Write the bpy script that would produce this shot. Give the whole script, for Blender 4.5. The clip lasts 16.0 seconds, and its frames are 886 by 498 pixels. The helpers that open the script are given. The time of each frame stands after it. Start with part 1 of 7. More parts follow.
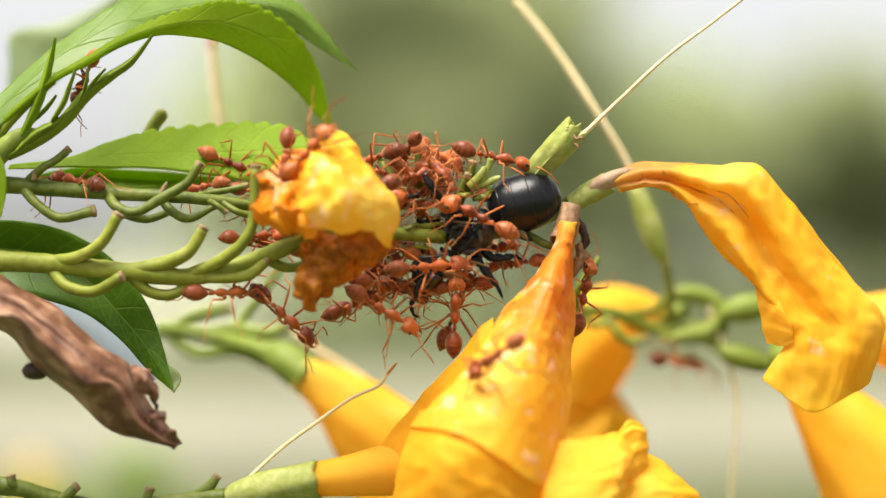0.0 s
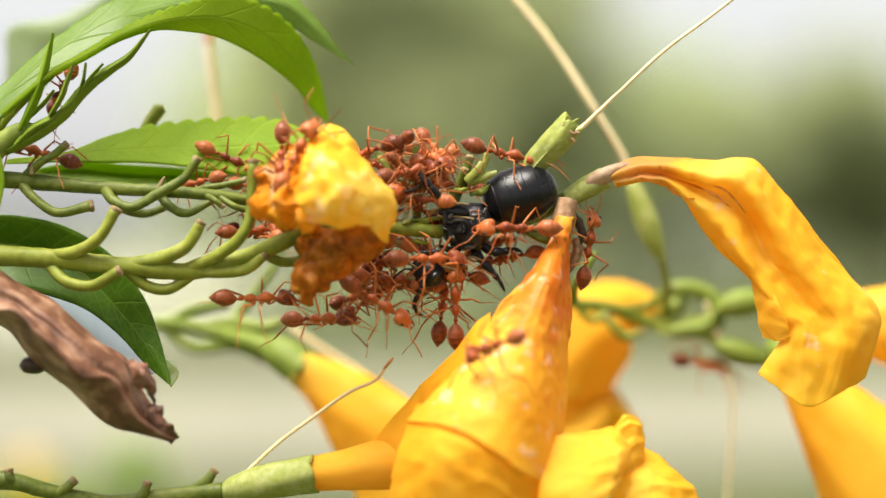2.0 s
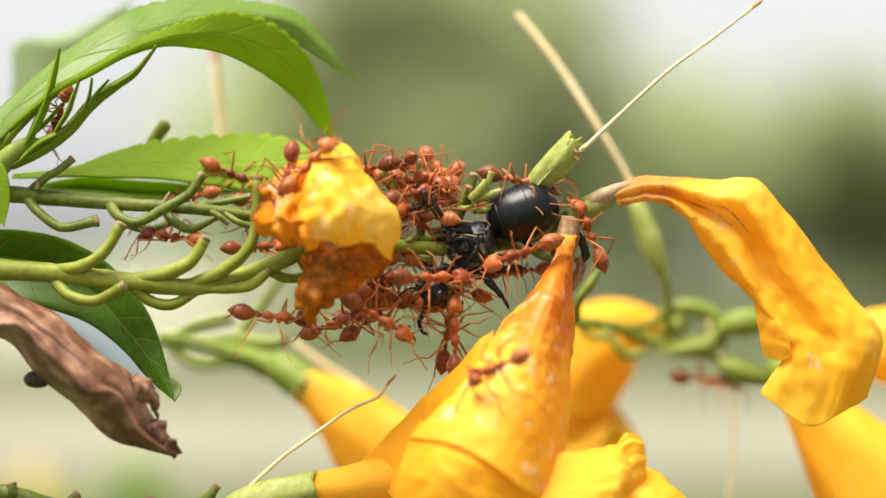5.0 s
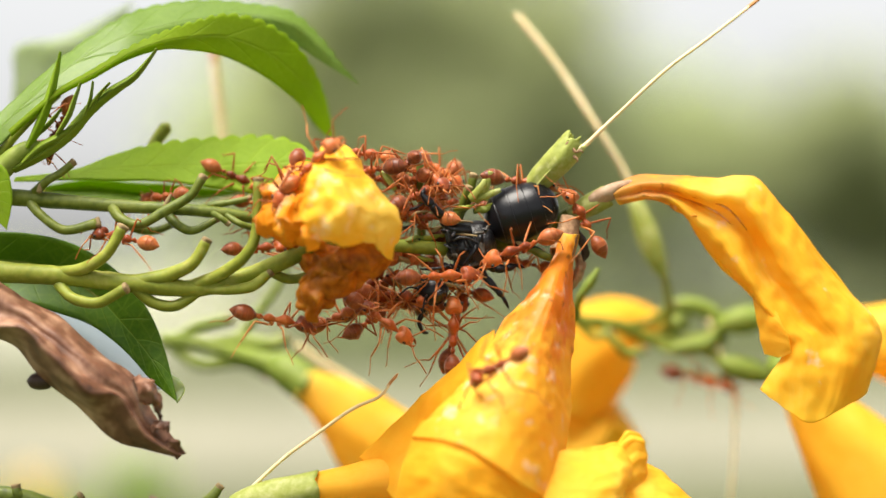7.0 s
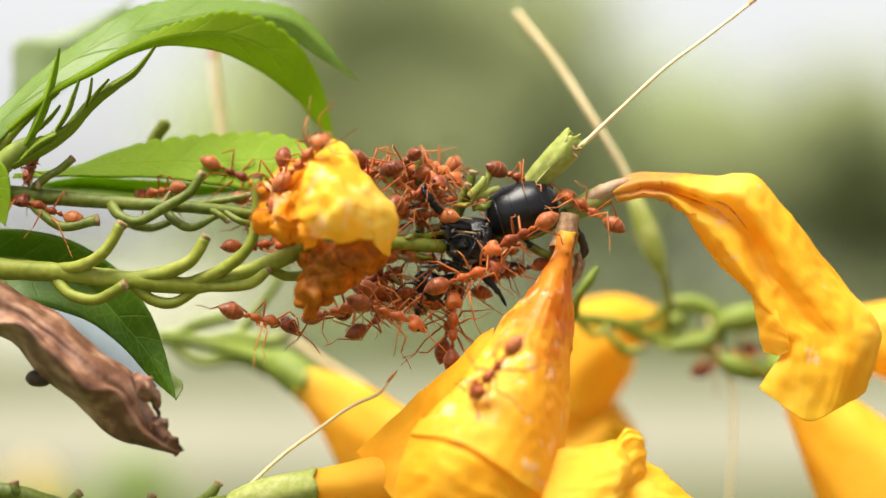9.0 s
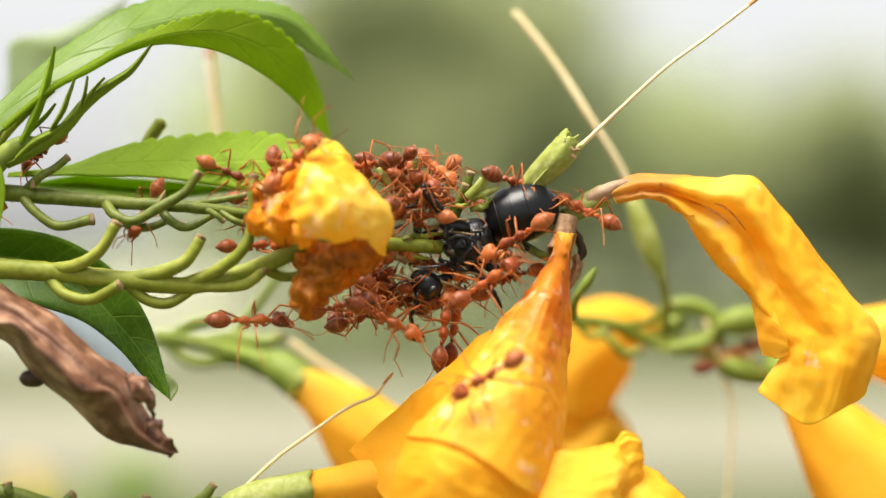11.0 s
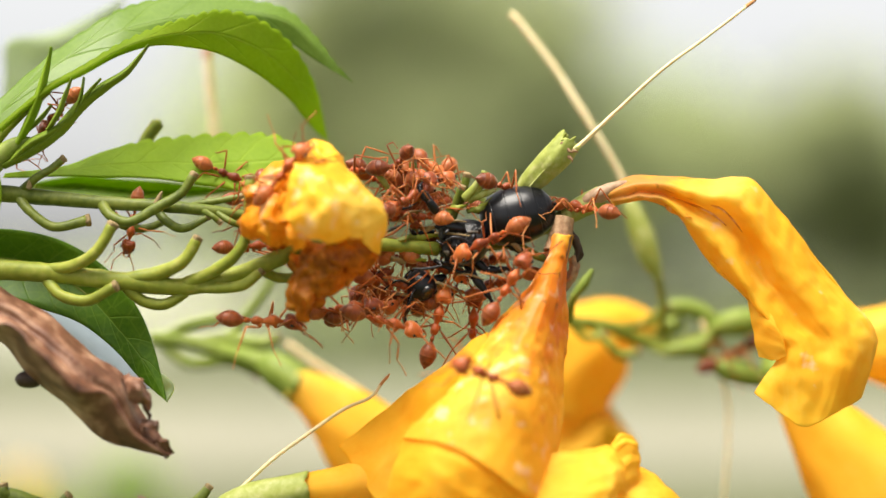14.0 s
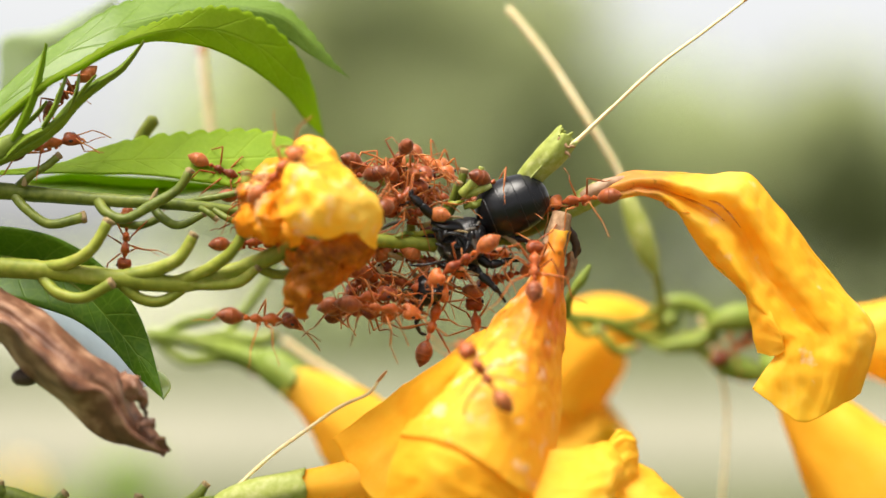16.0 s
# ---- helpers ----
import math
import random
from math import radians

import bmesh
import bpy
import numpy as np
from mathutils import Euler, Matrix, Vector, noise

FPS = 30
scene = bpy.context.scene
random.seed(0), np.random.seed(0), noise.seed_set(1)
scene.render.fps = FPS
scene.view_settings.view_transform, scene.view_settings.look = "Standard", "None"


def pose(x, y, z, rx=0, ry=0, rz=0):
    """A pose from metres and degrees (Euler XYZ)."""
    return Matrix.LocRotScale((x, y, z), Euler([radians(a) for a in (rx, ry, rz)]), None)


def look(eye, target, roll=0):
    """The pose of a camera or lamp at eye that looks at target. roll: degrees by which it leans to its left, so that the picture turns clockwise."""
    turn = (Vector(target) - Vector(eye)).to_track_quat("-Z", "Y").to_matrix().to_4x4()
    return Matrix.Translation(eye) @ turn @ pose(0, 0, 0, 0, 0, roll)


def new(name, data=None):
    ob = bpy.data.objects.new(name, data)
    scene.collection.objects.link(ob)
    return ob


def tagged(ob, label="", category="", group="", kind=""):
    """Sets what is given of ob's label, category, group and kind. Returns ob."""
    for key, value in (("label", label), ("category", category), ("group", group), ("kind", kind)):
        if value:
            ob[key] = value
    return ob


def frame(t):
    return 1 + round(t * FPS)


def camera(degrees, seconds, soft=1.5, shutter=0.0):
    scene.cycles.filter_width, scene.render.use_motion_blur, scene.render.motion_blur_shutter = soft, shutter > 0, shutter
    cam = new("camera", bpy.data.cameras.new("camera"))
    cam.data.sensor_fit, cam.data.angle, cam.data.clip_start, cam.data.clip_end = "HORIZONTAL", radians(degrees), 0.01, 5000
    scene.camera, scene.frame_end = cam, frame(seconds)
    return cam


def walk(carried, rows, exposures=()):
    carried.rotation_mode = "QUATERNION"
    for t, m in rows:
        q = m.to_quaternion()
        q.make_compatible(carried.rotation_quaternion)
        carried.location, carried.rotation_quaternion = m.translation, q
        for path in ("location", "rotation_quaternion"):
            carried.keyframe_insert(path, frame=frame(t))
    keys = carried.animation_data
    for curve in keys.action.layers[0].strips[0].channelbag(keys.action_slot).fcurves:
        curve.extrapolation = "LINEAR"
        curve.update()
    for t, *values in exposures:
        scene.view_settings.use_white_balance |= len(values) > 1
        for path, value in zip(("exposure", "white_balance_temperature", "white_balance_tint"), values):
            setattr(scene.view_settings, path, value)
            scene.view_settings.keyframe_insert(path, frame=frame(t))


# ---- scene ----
# Weaver ants on a trumpet-flower raceme. Lengths below are in millimetres
# from the middle of the raceme, which hangs 1.2 m over the ground.
cam = camera(20, 16.0, soft=1.5, shutter=0.4)
cam.data.dof.use_dof = True
cam.data.dof.focus_distance = 0.2225
cam.data.dof.aperture_fstop = 11.0
cam.data.dof.aperture_blades = 0
PATH = [
    (0.0, look((0, -0.22230, 1.2), (-0.00000, 0, 1.20000), 0.000)),
    (0.5, look((0, -0.22322, 1.2), (0.00002, 0, 1.19986), -0.024)),
    (1.0, look((0, -0.22343, 1.2), (0.00011, 0, 1.19968), -0.116)),
    (1.5, look((0, -0.22378, 1.2), (0.00025, 0, 1.19969), -0.017)),
    (2.0, look((0, -0.22277, 1.2), (0.00027, 0, 1.19953), 0.015)),
    (2.5, look((0, -0.22262, 1.2), (0.00032, 0, 1.19938), 0.017)),
    (3.0, look((0, -0.22297, 1.2), (0.00030, 0, 1.19939), 0.047)),
    (3.5, look((0, -0.22269, 1.2), (0.00009, 0, 1.19970), 0.232)),
    (4.0, look((0, -0.22268, 1.2), (-0.00005, 0, 1.20062), 0.451)),
    (6.5, look((0, -0.22497, 1.2), (-0.00002, 0, 1.20122), 0.166)),
    (7.0, look((0, -0.22458, 1.2), (-0.00009, 0, 1.20106), 0.019)),
    (7.5, look((0, -0.22193, 1.2), (-0.00025, 0, 1.20097), 0.036)),
    (8.0, look((0, -0.22326, 1.2), (-0.00016, 0, 1.20091), 0.037)),
    (8.5, look((0, -0.22366, 1.2), (-0.00012, 0, 1.20064), -0.144)),
    (9.0, look((0, -0.22433, 1.2), (-0.00001, 0, 1.20083), 0.122)),
    (11.5, look((0, -0.22275, 1.2), (0.00025, 0, 1.20092), 0.353)),
    (12.0, look((0, -0.22319, 1.2), (0.00034, 0, 1.20076), 0.138)),
    (12.5, look((0, -0.22302, 1.2), (0.00038, 0, 1.20094), 0.342)),
    (13.0, look((0, -0.22235, 1.2), (0.00038, 0, 1.20111), 0.462)),
    (13.5, look((0, -0.22265, 1.2), (0.00047, 0, 1.20099), 0.344)),
    (14.0, look((0, -0.22273, 1.2), (0.00055, 0, 1.20105), 0.431)),
    (14.5, look((0, -0.22314, 1.2), (0.00067, 0, 1.20089), 0.224)),
    (15.0, look((0, -0.22337, 1.2), (0.00071, 0, 1.20095), 0.301)),
    (15.5, look((0, -0.22284, 1.2), (0.00076, 0, 1.20088), 0.284)),
    (16.0, look((0, -0.22194, 1.2), (0.00081, 0, 1.20071), 0.271)),
]
walk(cam, PATH)

# ---- world, sun ----
SUN_UP, SUN_TURN = radians(70), radians(-128)
world = bpy.data.worlds.new("sky")
scene.world = world
world.use_nodes = True
wn, wl = world.node_tree.nodes, world.node_tree.links
sky = wn.new("ShaderNodeTexSky")
sky.sky_type, sky.sun_disc = "NISHITA", False
sky.sun_elevation, sky.sun_rotation = SUN_UP, SUN_TURN
sky.air_density, sky.dust_density, sky.ozone_density = 1.0, 1.5, 1.0
pale = wn.new("ShaderNodeHueSaturation")
pale.inputs["Saturation"].default_value = 0.06
wl.new(sky.outputs[0], pale.inputs["Color"])
wl.new(pale.outputs[0], wn["Background"].inputs["Color"])
wn["Background"].inputs["Strength"].default_value = 0.048
sun = new("sun", bpy.data.lights.new("sun", "SUN"))
sun.data.energy, sun.data.angle, sun.data.color = 2.45, radians(38), (1.0, 0.935, 0.83)
sun_way = Vector((math.sin(SUN_TURN) * math.cos(SUN_UP), math.cos(SUN_TURN) * math.cos(SUN_UP), math.sin(SUN_UP)))
sun.matrix_world = look(sun_way * 30, (0, 0, 0))
scene.view_settings.exposure = 1.93


# ---- materials ----
def material(name):
    m = bpy.data.materials.new(name)
    m.use_nodes = True
    return m, m.node_tree.nodes, m.node_tree.links, m.node_tree.nodes["Principled BSDF"]


def ramp(n, stops):
    r = n.new("ShaderNodeValToRGB")
    while len(r.color_ramp.elements) < len(stops):
        r.color_ramp.elements.new(0.5)
    for e, (p, c) in zip(r.color_ramp.elements, stops):
        e.position, e.color = p, (*c, 1)
    return r


def grain(n, l, scale, detail=5.0, space="Object", rough=0.55):
    tc, nz = n.new("ShaderNodeTexCoord"), n.new("ShaderNodeTexNoise")
    nz.inputs["Scale"].default_value, nz.inputs["Detail"].default_value = scale, detail
    nz.inputs["Roughness"].default_value = rough
    l.new(tc.outputs[space], nz.inputs["Vector"])
    return nz


def mixed(n, l, a, b, fac, kind="MIX"):
    m = n.new("ShaderNodeMix")
    m.data_type, m.blend_type = "RGBA", kind
    for slot, v in ((6, a), (7, b), (0, fac)):
        if isinstance(v, (float, int)):
            m.inputs[slot].default_value = v
        elif isinstance(v, tuple):
            m.inputs[slot].default_value = (*v, 1)
        else:
            l.new(v, m.inputs[slot])
    return m.outputs[2]


def bumped(n, l, bsdf, height, strength, dist):
    b = n.new("ShaderNodeBump")
    b.inputs["Strength"].default_value, b.inputs["Distance"].default_value = strength, dist
    l.new(height, b.inputs["Height"])
    l.new(b.outputs[0], bsdf.inputs["Normal"])
    return b


def surface(name, stops, fine, coarse, rough=0.6, bump=0.4, dist=0.00005, coat=0.0, through_light=0.0, tint=(1, 1, 1), sub=0.0, subr=0.0005, metal=0.0, spec=0.5):
    """Two scales of colour from noise, fine relief, and for thin tissue light that passes through."""
    m, n, l, p = material(name)
    a, b = grain(n, l, fine, 6.0), grain(n, l, coarse, 4.0)
    r = ramp(n, stops)
    mix = n.new("ShaderNodeMath")
    mix.operation, mix.use_clamp = "MULTIPLY_ADD", False
    l.new(a.outputs[0], mix.inputs[0])
    mix.inputs[1].default_value = 0.45
    half = n.new("ShaderNodeMath")
    half.operation = "MULTIPLY"
    half.inputs[1].default_value = 0.55
    l.new(b.outputs[0], half.inputs[0])
    l.new(half.outputs[0], mix.inputs[2])
    l.new(mix.outputs[0], r.inputs[0])
    l.new(r.outputs[0], p.inputs["Base Color"])
    p.inputs["Roughness"].default_value = rough
    p.inputs["Coat Weight"].default_value = coat
    p.inputs["Coat Roughness"].default_value = 0.25
    p.inputs["Specular IOR Level"].default_value = spec
    p.inputs["Subsurface Weight"].default_value = sub
    p.inputs["Subsurface Radius"].default_value = (subr, subr * 0.4, subr * 0.2)
    p.inputs["Subsurface Scale"].default_value = 1.0
    bu = bumped(n, l, p, a.outputs[0], bump, dist)
    if through_light:
        tr, mx = n.new("ShaderNodeBsdfTranslucent"), n.new("ShaderNodeMixShader")
        l.new(mixed(n, l, r.outputs[0], tint, 1.0, "MULTIPLY"), tr.inputs["Color"])
        l.new(bu.outputs[0], tr.inputs["Normal"])
        mx.inputs[0].default_value = through_light
        l.new(p.outputs[0], mx.inputs[1])
        l.new(tr.outputs[0], mx.inputs[2])
        l.new(mx.outputs[0], n["Material Output"].inputs["Surface"])
    return m


def leaf_material(name, dark, light, vein, rough=0.5, through_light=0.4, spec=0.28):
    """Green blade: side veins run forward from the midrib, by the blade's own length and width."""
    m, n, l, p = material(name)
    uv = n.new("ShaderNodeUVMap")
    uv.uv_map = "blade"
    sep = n.new("ShaderNodeSeparateXYZ")
    l.new(uv.outputs[0], sep.inputs[0])

    def calc(op, a, b=None, c=None):
        k = n.new("ShaderNodeMath")
        k.operation = op
        for i, v in enumerate((a, b, c)):
            if v is None:
                continue
            if isinstance(v, (int, float)):
                k.inputs[i].default_value = v
            else:
                l.new(v, k.inputs[i])
        return k.outputs[0]
    side = calc("ABSOLUTE", calc("SUBTRACT", sep.outputs[1], 0.5))
    wob = grain(n, l, 300.0, 2.0)
    along = calc("MULTIPLY_ADD", wob.outputs[0], 0.03, calc("SUBTRACT", sep.outputs[0], calc("MULTIPLY", side, 0.22)))
    line = calc("ABSOLUTE", calc("SUBTRACT", calc("FRACT", calc("MULTIPLY", along, 9.0)), 0.5))
    veins = calc("MULTIPLY", calc("SUBTRACT", 1.0, calc("MINIMUM", calc("MULTIPLY", line, 17.0), 1.0)), calc("SUBTRACT", 1.0, side))
    rib = calc("SUBTRACT", 1.0, calc("MINIMUM", calc("MULTIPLY", side, 30.0), 1.0))
    tc, cells = n.new("ShaderNodeTexCoord"), n.new("ShaderNodeTexVoronoi")
    cells.feature = "DISTANCE_TO_EDGE"
    cells.inputs["Scale"].default_value = 620.0
    l.new(tc.outputs["Object"], cells.inputs["Vector"])
    net = calc("MULTIPLY", calc("SUBTRACT", 1.0, calc("MINIMUM", calc("MULTIPLY", cells.outputs["Distance"], 12.0), 1.0)), 0.4)
    mask = calc("MAXIMUM", calc("MAXIMUM", veins, rib), net)
    a, b = grain(n, l, 2500.0, 5.0), grain(n, l, 130.0, 3.0)
    r = ramp(n, [(0.3, dark), (0.7, light)])
    l.new(calc("MULTIPLY_ADD", a.outputs[0], 0.35, calc("MULTIPLY", b.outputs[0], 0.65)), r.inputs[0])
    col = mixed(n, l, r.outputs[0], vein, calc("MULTIPLY", mask, 0.35))
    l.new(col, p.inputs["Base Color"])
    p.inputs["Roughness"].default_value = rough
    p.inputs["Specular IOR Level"].default_value = spec
    bu = bumped(n, l, p, calc("MULTIPLY_ADD", calc("MAXIMUM", veins, rib), -0.8, calc("MULTIPLY", a.outputs[0], 0.35)), 0.5, 0.00012)
    tr, mx = n.new("ShaderNodeBsdfTranslucent"), n.new("ShaderNodeMixShader")
    l.new(mixed(n, l, col, (1.0, 1.0, 0.35), 1.0, "MULTIPLY"), tr.inputs["Color"])
    l.new(bu.outputs[0], tr.inputs["Normal"])
    mx.inputs[0].default_value = through_light
    l.new(p.outputs[0], mx.inputs[1])
    l.new(tr.outputs[0], mx.inputs[2])
    l.new(mx.outputs[0], n["Material Output"].inputs["Surface"])
    return m


def petal_material(name, deep, mid, light, bruise=(0.34, 0.10, 0.012), pale=(0.86, 0.66, 0.40), upto=0.0, scars_glints=0.0, side=0.0, rough=0.6, through_light=0.56):
    """Corolla tissue: fine veins along its length, bruised brown towards the tube's foot, pale scarring and painted
    highlights.
    """
    m, n, l, p = material(name)
    uv = n.new("ShaderNodeUVMap")
    uv.uv_map = "blade"
    long = n.new("ShaderNodeMapping")
    long.inputs["Scale"].default_value = (3.0, 46.0, 1.0)
    l.new(uv.outputs[0], long.inputs["Vector"])
    vein = n.new("ShaderNodeTexNoise")
    vein.inputs["Scale"].default_value, vein.inputs["Detail"].default_value = 1.0, 4.0
    l.new(long.outputs[0], vein.inputs["Vector"])
    fine, coarse, spots = grain(n, l, 1600, 6.0), grain(n, l, 120, 4.0), grain(n, l, 420, 3.0)

    def calc(op, a, b=0.0, c=0.0):
        k = n.new("ShaderNodeMath")
        k.operation, k.use_clamp = op, op == "MULTIPLY_ADD"
        for i, v in enumerate((a, b, c)):
            if isinstance(v, (int, float)):
                k.inputs[i].default_value = v
            else:
                l.new(v, k.inputs[i])
        return k.outputs[0]
    tone = calc("ADD", calc("MULTIPLY", vein.outputs[0], 0.10), calc("ADD", calc("MULTIPLY", coarse.outputs[0], 0.70), calc("MULTIPLY", fine.outputs[0], 0.2)))
    r = ramp(n, [(0.34, deep), (0.5, mid), (0.64, light)])
    l.new(tone, r.inputs[0])
    col = r.outputs[0]
    if upto:
        sep = n.new("ShaderNodeSeparateXYZ")
        l.new(uv.outputs[0], sep.inputs[0])
        near = calc("SUBTRACT", 0.5 * upto, calc("ABSOLUTE", calc("SUBTRACT", sep.outputs[0], 0.26 * upto)))
        near = calc("SUBTRACT", near, calc("MULTIPLY", sep.outputs[1], side))
        mask = calc("MULTIPLY_ADD", calc("ADD", calc("MULTIPLY", near, 1.0 / upto), calc("SUBTRACT", calc("ADD", spots.outputs[0], calc("MULTIPLY", vein.outputs[0], 0.4)), 0.74)), 3.2, 0.0)
        col = mixed(n, l, col, bruise, calc("MULTIPLY", mask, 0.82))
        marks = calc("MULTIPLY_ADD", calc("SUBTRACT", grain(n, l, 900, 3.0).outputs[0], 0.60), 9.0, 0.0)
        col = mixed(n, l, col, (0.16, 0.035, 0.006), calc("MULTIPLY", calc("MULTIPLY", mask, marks), 0.8))
    # pale blotches: scarring, and on crinkled tissue highlights painted as colour
    if scars_glints:
        blot = calc("MULTIPLY_ADD", calc("SUBTRACT", grain(n, l, 520, 3.0).outputs[0], 1.0 - scars_glints), 9.0, 0.0)
        col = mixed(n, l, col, pale, calc("MULTIPLY", blot, 0.8))
    l.new(col, p.inputs["Base Color"])
    p.inputs["Roughness"].default_value = rough
    p.inputs["Specular IOR Level"].default_value = 0.22
    if upto:
        l.new(calc("SUBTRACT", rough, calc("MULTIPLY", mask, rough - 0.46)), p.inputs["Roughness"])
        l.new(calc("ADD", 0.22, calc("MULTIPLY", mask, 0.16)), p.inputs["Specular IOR Level"])
    bu = bumped(n, l, p, calc("ADD", calc("MULTIPLY", vein.outputs[0], 0.3), calc("MULTIPLY", spots.outputs[0], 0.7)), 0.4, 0.00012)
    tr, mx = n.new("ShaderNodeBsdfTranslucent"), n.new("ShaderNodeMixShader")
    l.new(mixed(n, l, col, (1.0, 0.84, 0.26), 0.5), tr.inputs["Color"])
    l.new(bu.outputs[0], tr.inputs["Normal"])
    mx.inputs[0].default_value = through_light
    l.new(p.outputs[0], mx.inputs[1])
    l.new(tr.outputs[0], mx.inputs[2])
    l.new(mx.outputs[0], n["Material Output"].inputs["Surface"])
    return m


M_STEM = surface("green_stem", [(0.3, (0.11, 0.14, 0.010)), (0.55, (0.22, 0.245, 0.024)), (0.8, (0.36, 0.35, 0.09))], 1500, 180, 0.55, 0.4, sub=0.1, spec=0.3)
M_STEM_DARK = surface("dark_stem", [(0.3, (0.03, 0.040, 0.005)), (0.48, (0.10, 0.130, 0.012)), (0.7, (0.22, 0.24, 0.04))], 1500, 150, 0.5, 0.5, spec=0.35)
M_STUB = surface("dry_stub", [(0.3, (0.12, 0.08, 0.03)), (0.7, (0.34, 0.24, 0.11))], 2500, 400, 0.8, 0.8)
M_BARK = surface("dry_tube", [(0.32, (0.12, 0.058, 0.028)), (0.5, (0.34, 0.195, 0.10)), (0.7, (0.54, 0.37, 0.22))], 2400, 420, 0.8, 0.8, 0.0001)
M_TAN = surface("tan_paper", [(0.32, (0.28, 0.15, 0.075)), (0.5, (0.45, 0.28, 0.165)), (0.7, (0.60, 0.43, 0.29))], 1800, 380, 0.6, 0.8, 0.0001, through_light=0.2)
M_CALYX = surface("calyx", [(0.32, (0.25, 0.29, 0.045)), (0.5, (0.37, 0.41, 0.09)), (0.68, (0.54, 0.55, 0.23))], 1900, 420, 0.5, 0.4, spec=0.3, through_light=0.25, tint=(1, 1, 0.5))
M_STYLE = surface("style", [(0.3, (0.66, 0.51, 0.24)), (0.7, (0.86, 0.72, 0.45))], 1500, 150, 0.6, 0.3, sub=0.1)
M_TIP = surface("style_tip", [(0.3, (0.40, 0.16, 0.05)), (0.7, (0.60, 0.28, 0.10))], 2500, 300, 0.8, 0.6)
M_PETAL = petal_material("petal", (0.97, 0.54, 0.028), (0.98, 0.64, 0.06), (0.98, 0.72, 0.14), scars_glints=0.27)
M_PETAL_INNER = petal_material("petal_inner", (0.96, 0.48, 0.016), (0.98, 0.58, 0.035), (0.98, 0.66, 0.08), scars_glints=0.22)
M_PETAL_DEEP = petal_material("petal_deep", (0.96, 0.47, 0.014), (0.98, 0.58, 0.03), (0.98, 0.66, 0.07), rough=0.65)
# pale blotches here also paint the highlights on the tube's crinkles
M_FRONT = petal_material("petal_bruised", (0.97, 0.52, 0.026), (0.98, 0.62, 0.055), (0.98, 0.71, 0.13), (0.80, 0.23, 0.018), (0.96, 0.76, 0.52), 0.86, 0.435)
M_DROOP = petal_material("petal_withering", (0.97, 0.54, 0.022), (0.98, 0.64, 0.05), (0.98, 0.73, 0.13), (0.70, 0.30, 0.10), (0.94, 0.76, 0.52), 0.42, 0.34, 0.10)
# crumpled and wilted petals: many pale blotches, partly painted wet highlights
M_CRUMPLED = petal_material("crumpled_petal", (0.95, 0.49, 0.025), (0.98, 0.64, 0.055), (0.98, 0.76, 0.18), pale=(0.95, 0.80, 0.56), scars_glints=0.44, rough=0.42)
M_WILT = petal_material("wilted_petal", (0.72, 0.22, 0.006), (0.88, 0.38, 0.012), (0.90, 0.52, 0.06), (0.42, 0.12, 0.012), (0.93, 0.72, 0.46), 0.15, 0.46)
M_ROT = surface("rotting_petal", [(0.3, (0.24, 0.06, 0.004)), (0.5, (0.60, 0.21, 0.010)), (0.7, (0.82, 0.40, 0.03))], 1400, 320, 0.4, 0.9, 0.00018, through_light=0.55, tint=(1, 0.75, 0.35))
M_LEAF = leaf_material("leaf_green", (0.17, 0.30, 0.008), (0.30, 0.45, 0.02), (0.44, 0.56, 0.10), 0.40, 0.65, 0.45)
M_LEAF_TOP = leaf_material("leaf_upper_side", (0.15, 0.26, 0.030), (0.25, 0.38, 0.060), (0.28, 0.41, 0.09), 0.36, 0.48, 0.42)
M_LEAF_UNDER = leaf_material("leaf_underside", (0.30, 0.44, 0.012), (0.44, 0.58, 0.03), (0.48, 0.60, 0.07), 0.6, 0.75)
M_LEAF_FOLDED = leaf_material("leaf_folded", (0.15, 0.24, 0.012), (0.27, 0.37, 0.03), (0.36, 0.44, 0.08), 0.5, 0.3)
M_LEAF_YOUNG = leaf_material("leaf_young", (0.23, 0.38, 0.009), (0.35, 0.51, 0.018), (0.46, 0.60, 0.08), 0.6, 0.5)
M_LEAF_DARK = leaf_material("leaf_dark", (0.045, 0.12, 0.004), (0.12, 0.235, 0.008), (0.28, 0.42, 0.05), 0.4, 0.25)
M_LEAF_PALE = leaf_material("leaf_pale", (0.52, 0.61, 0.49), (0.64, 0.72, 0.58), (0.66, 0.74, 0.60), 0.45, 0.7)
# blue-grey base colour paints the sky's reflection on a green leaf
M_LEAF_SHEEN = surface("leaf_sky_sheen", [(0.3, (0.38, 0.47, 0.53)), (0.7, (0.50, 0.585, 0.645))], 900, 90, 0.3, 0.2, through_light=0.3)
M_DEAD = surface("dead_leaf", [(0.37, (0.030, 0.012, 0.006)), (0.49, (0.17, 0.072, 0.038)), (0.62, (0.46, 0.27, 0.17))], 520, 85, 0.5, 0.4, 0.0001, through_light=0.1, tint=(1, 0.7, 0.4))
M_GALL = surface("gall", [(0.3, (0.02, 0.01, 0.006)), (0.7, (0.07, 0.035, 0.02))], 2500, 400, 0.6, 0.8)
M_BUD = surface("bud", [(0.3, (0.13, 0.19, 0.018)), (0.55, (0.22, 0.28, 0.04)), (0.75, (0.36, 0.38, 0.12))], 900, 150, 0.55, 0.3, spec=0.3, through_light=0.15)


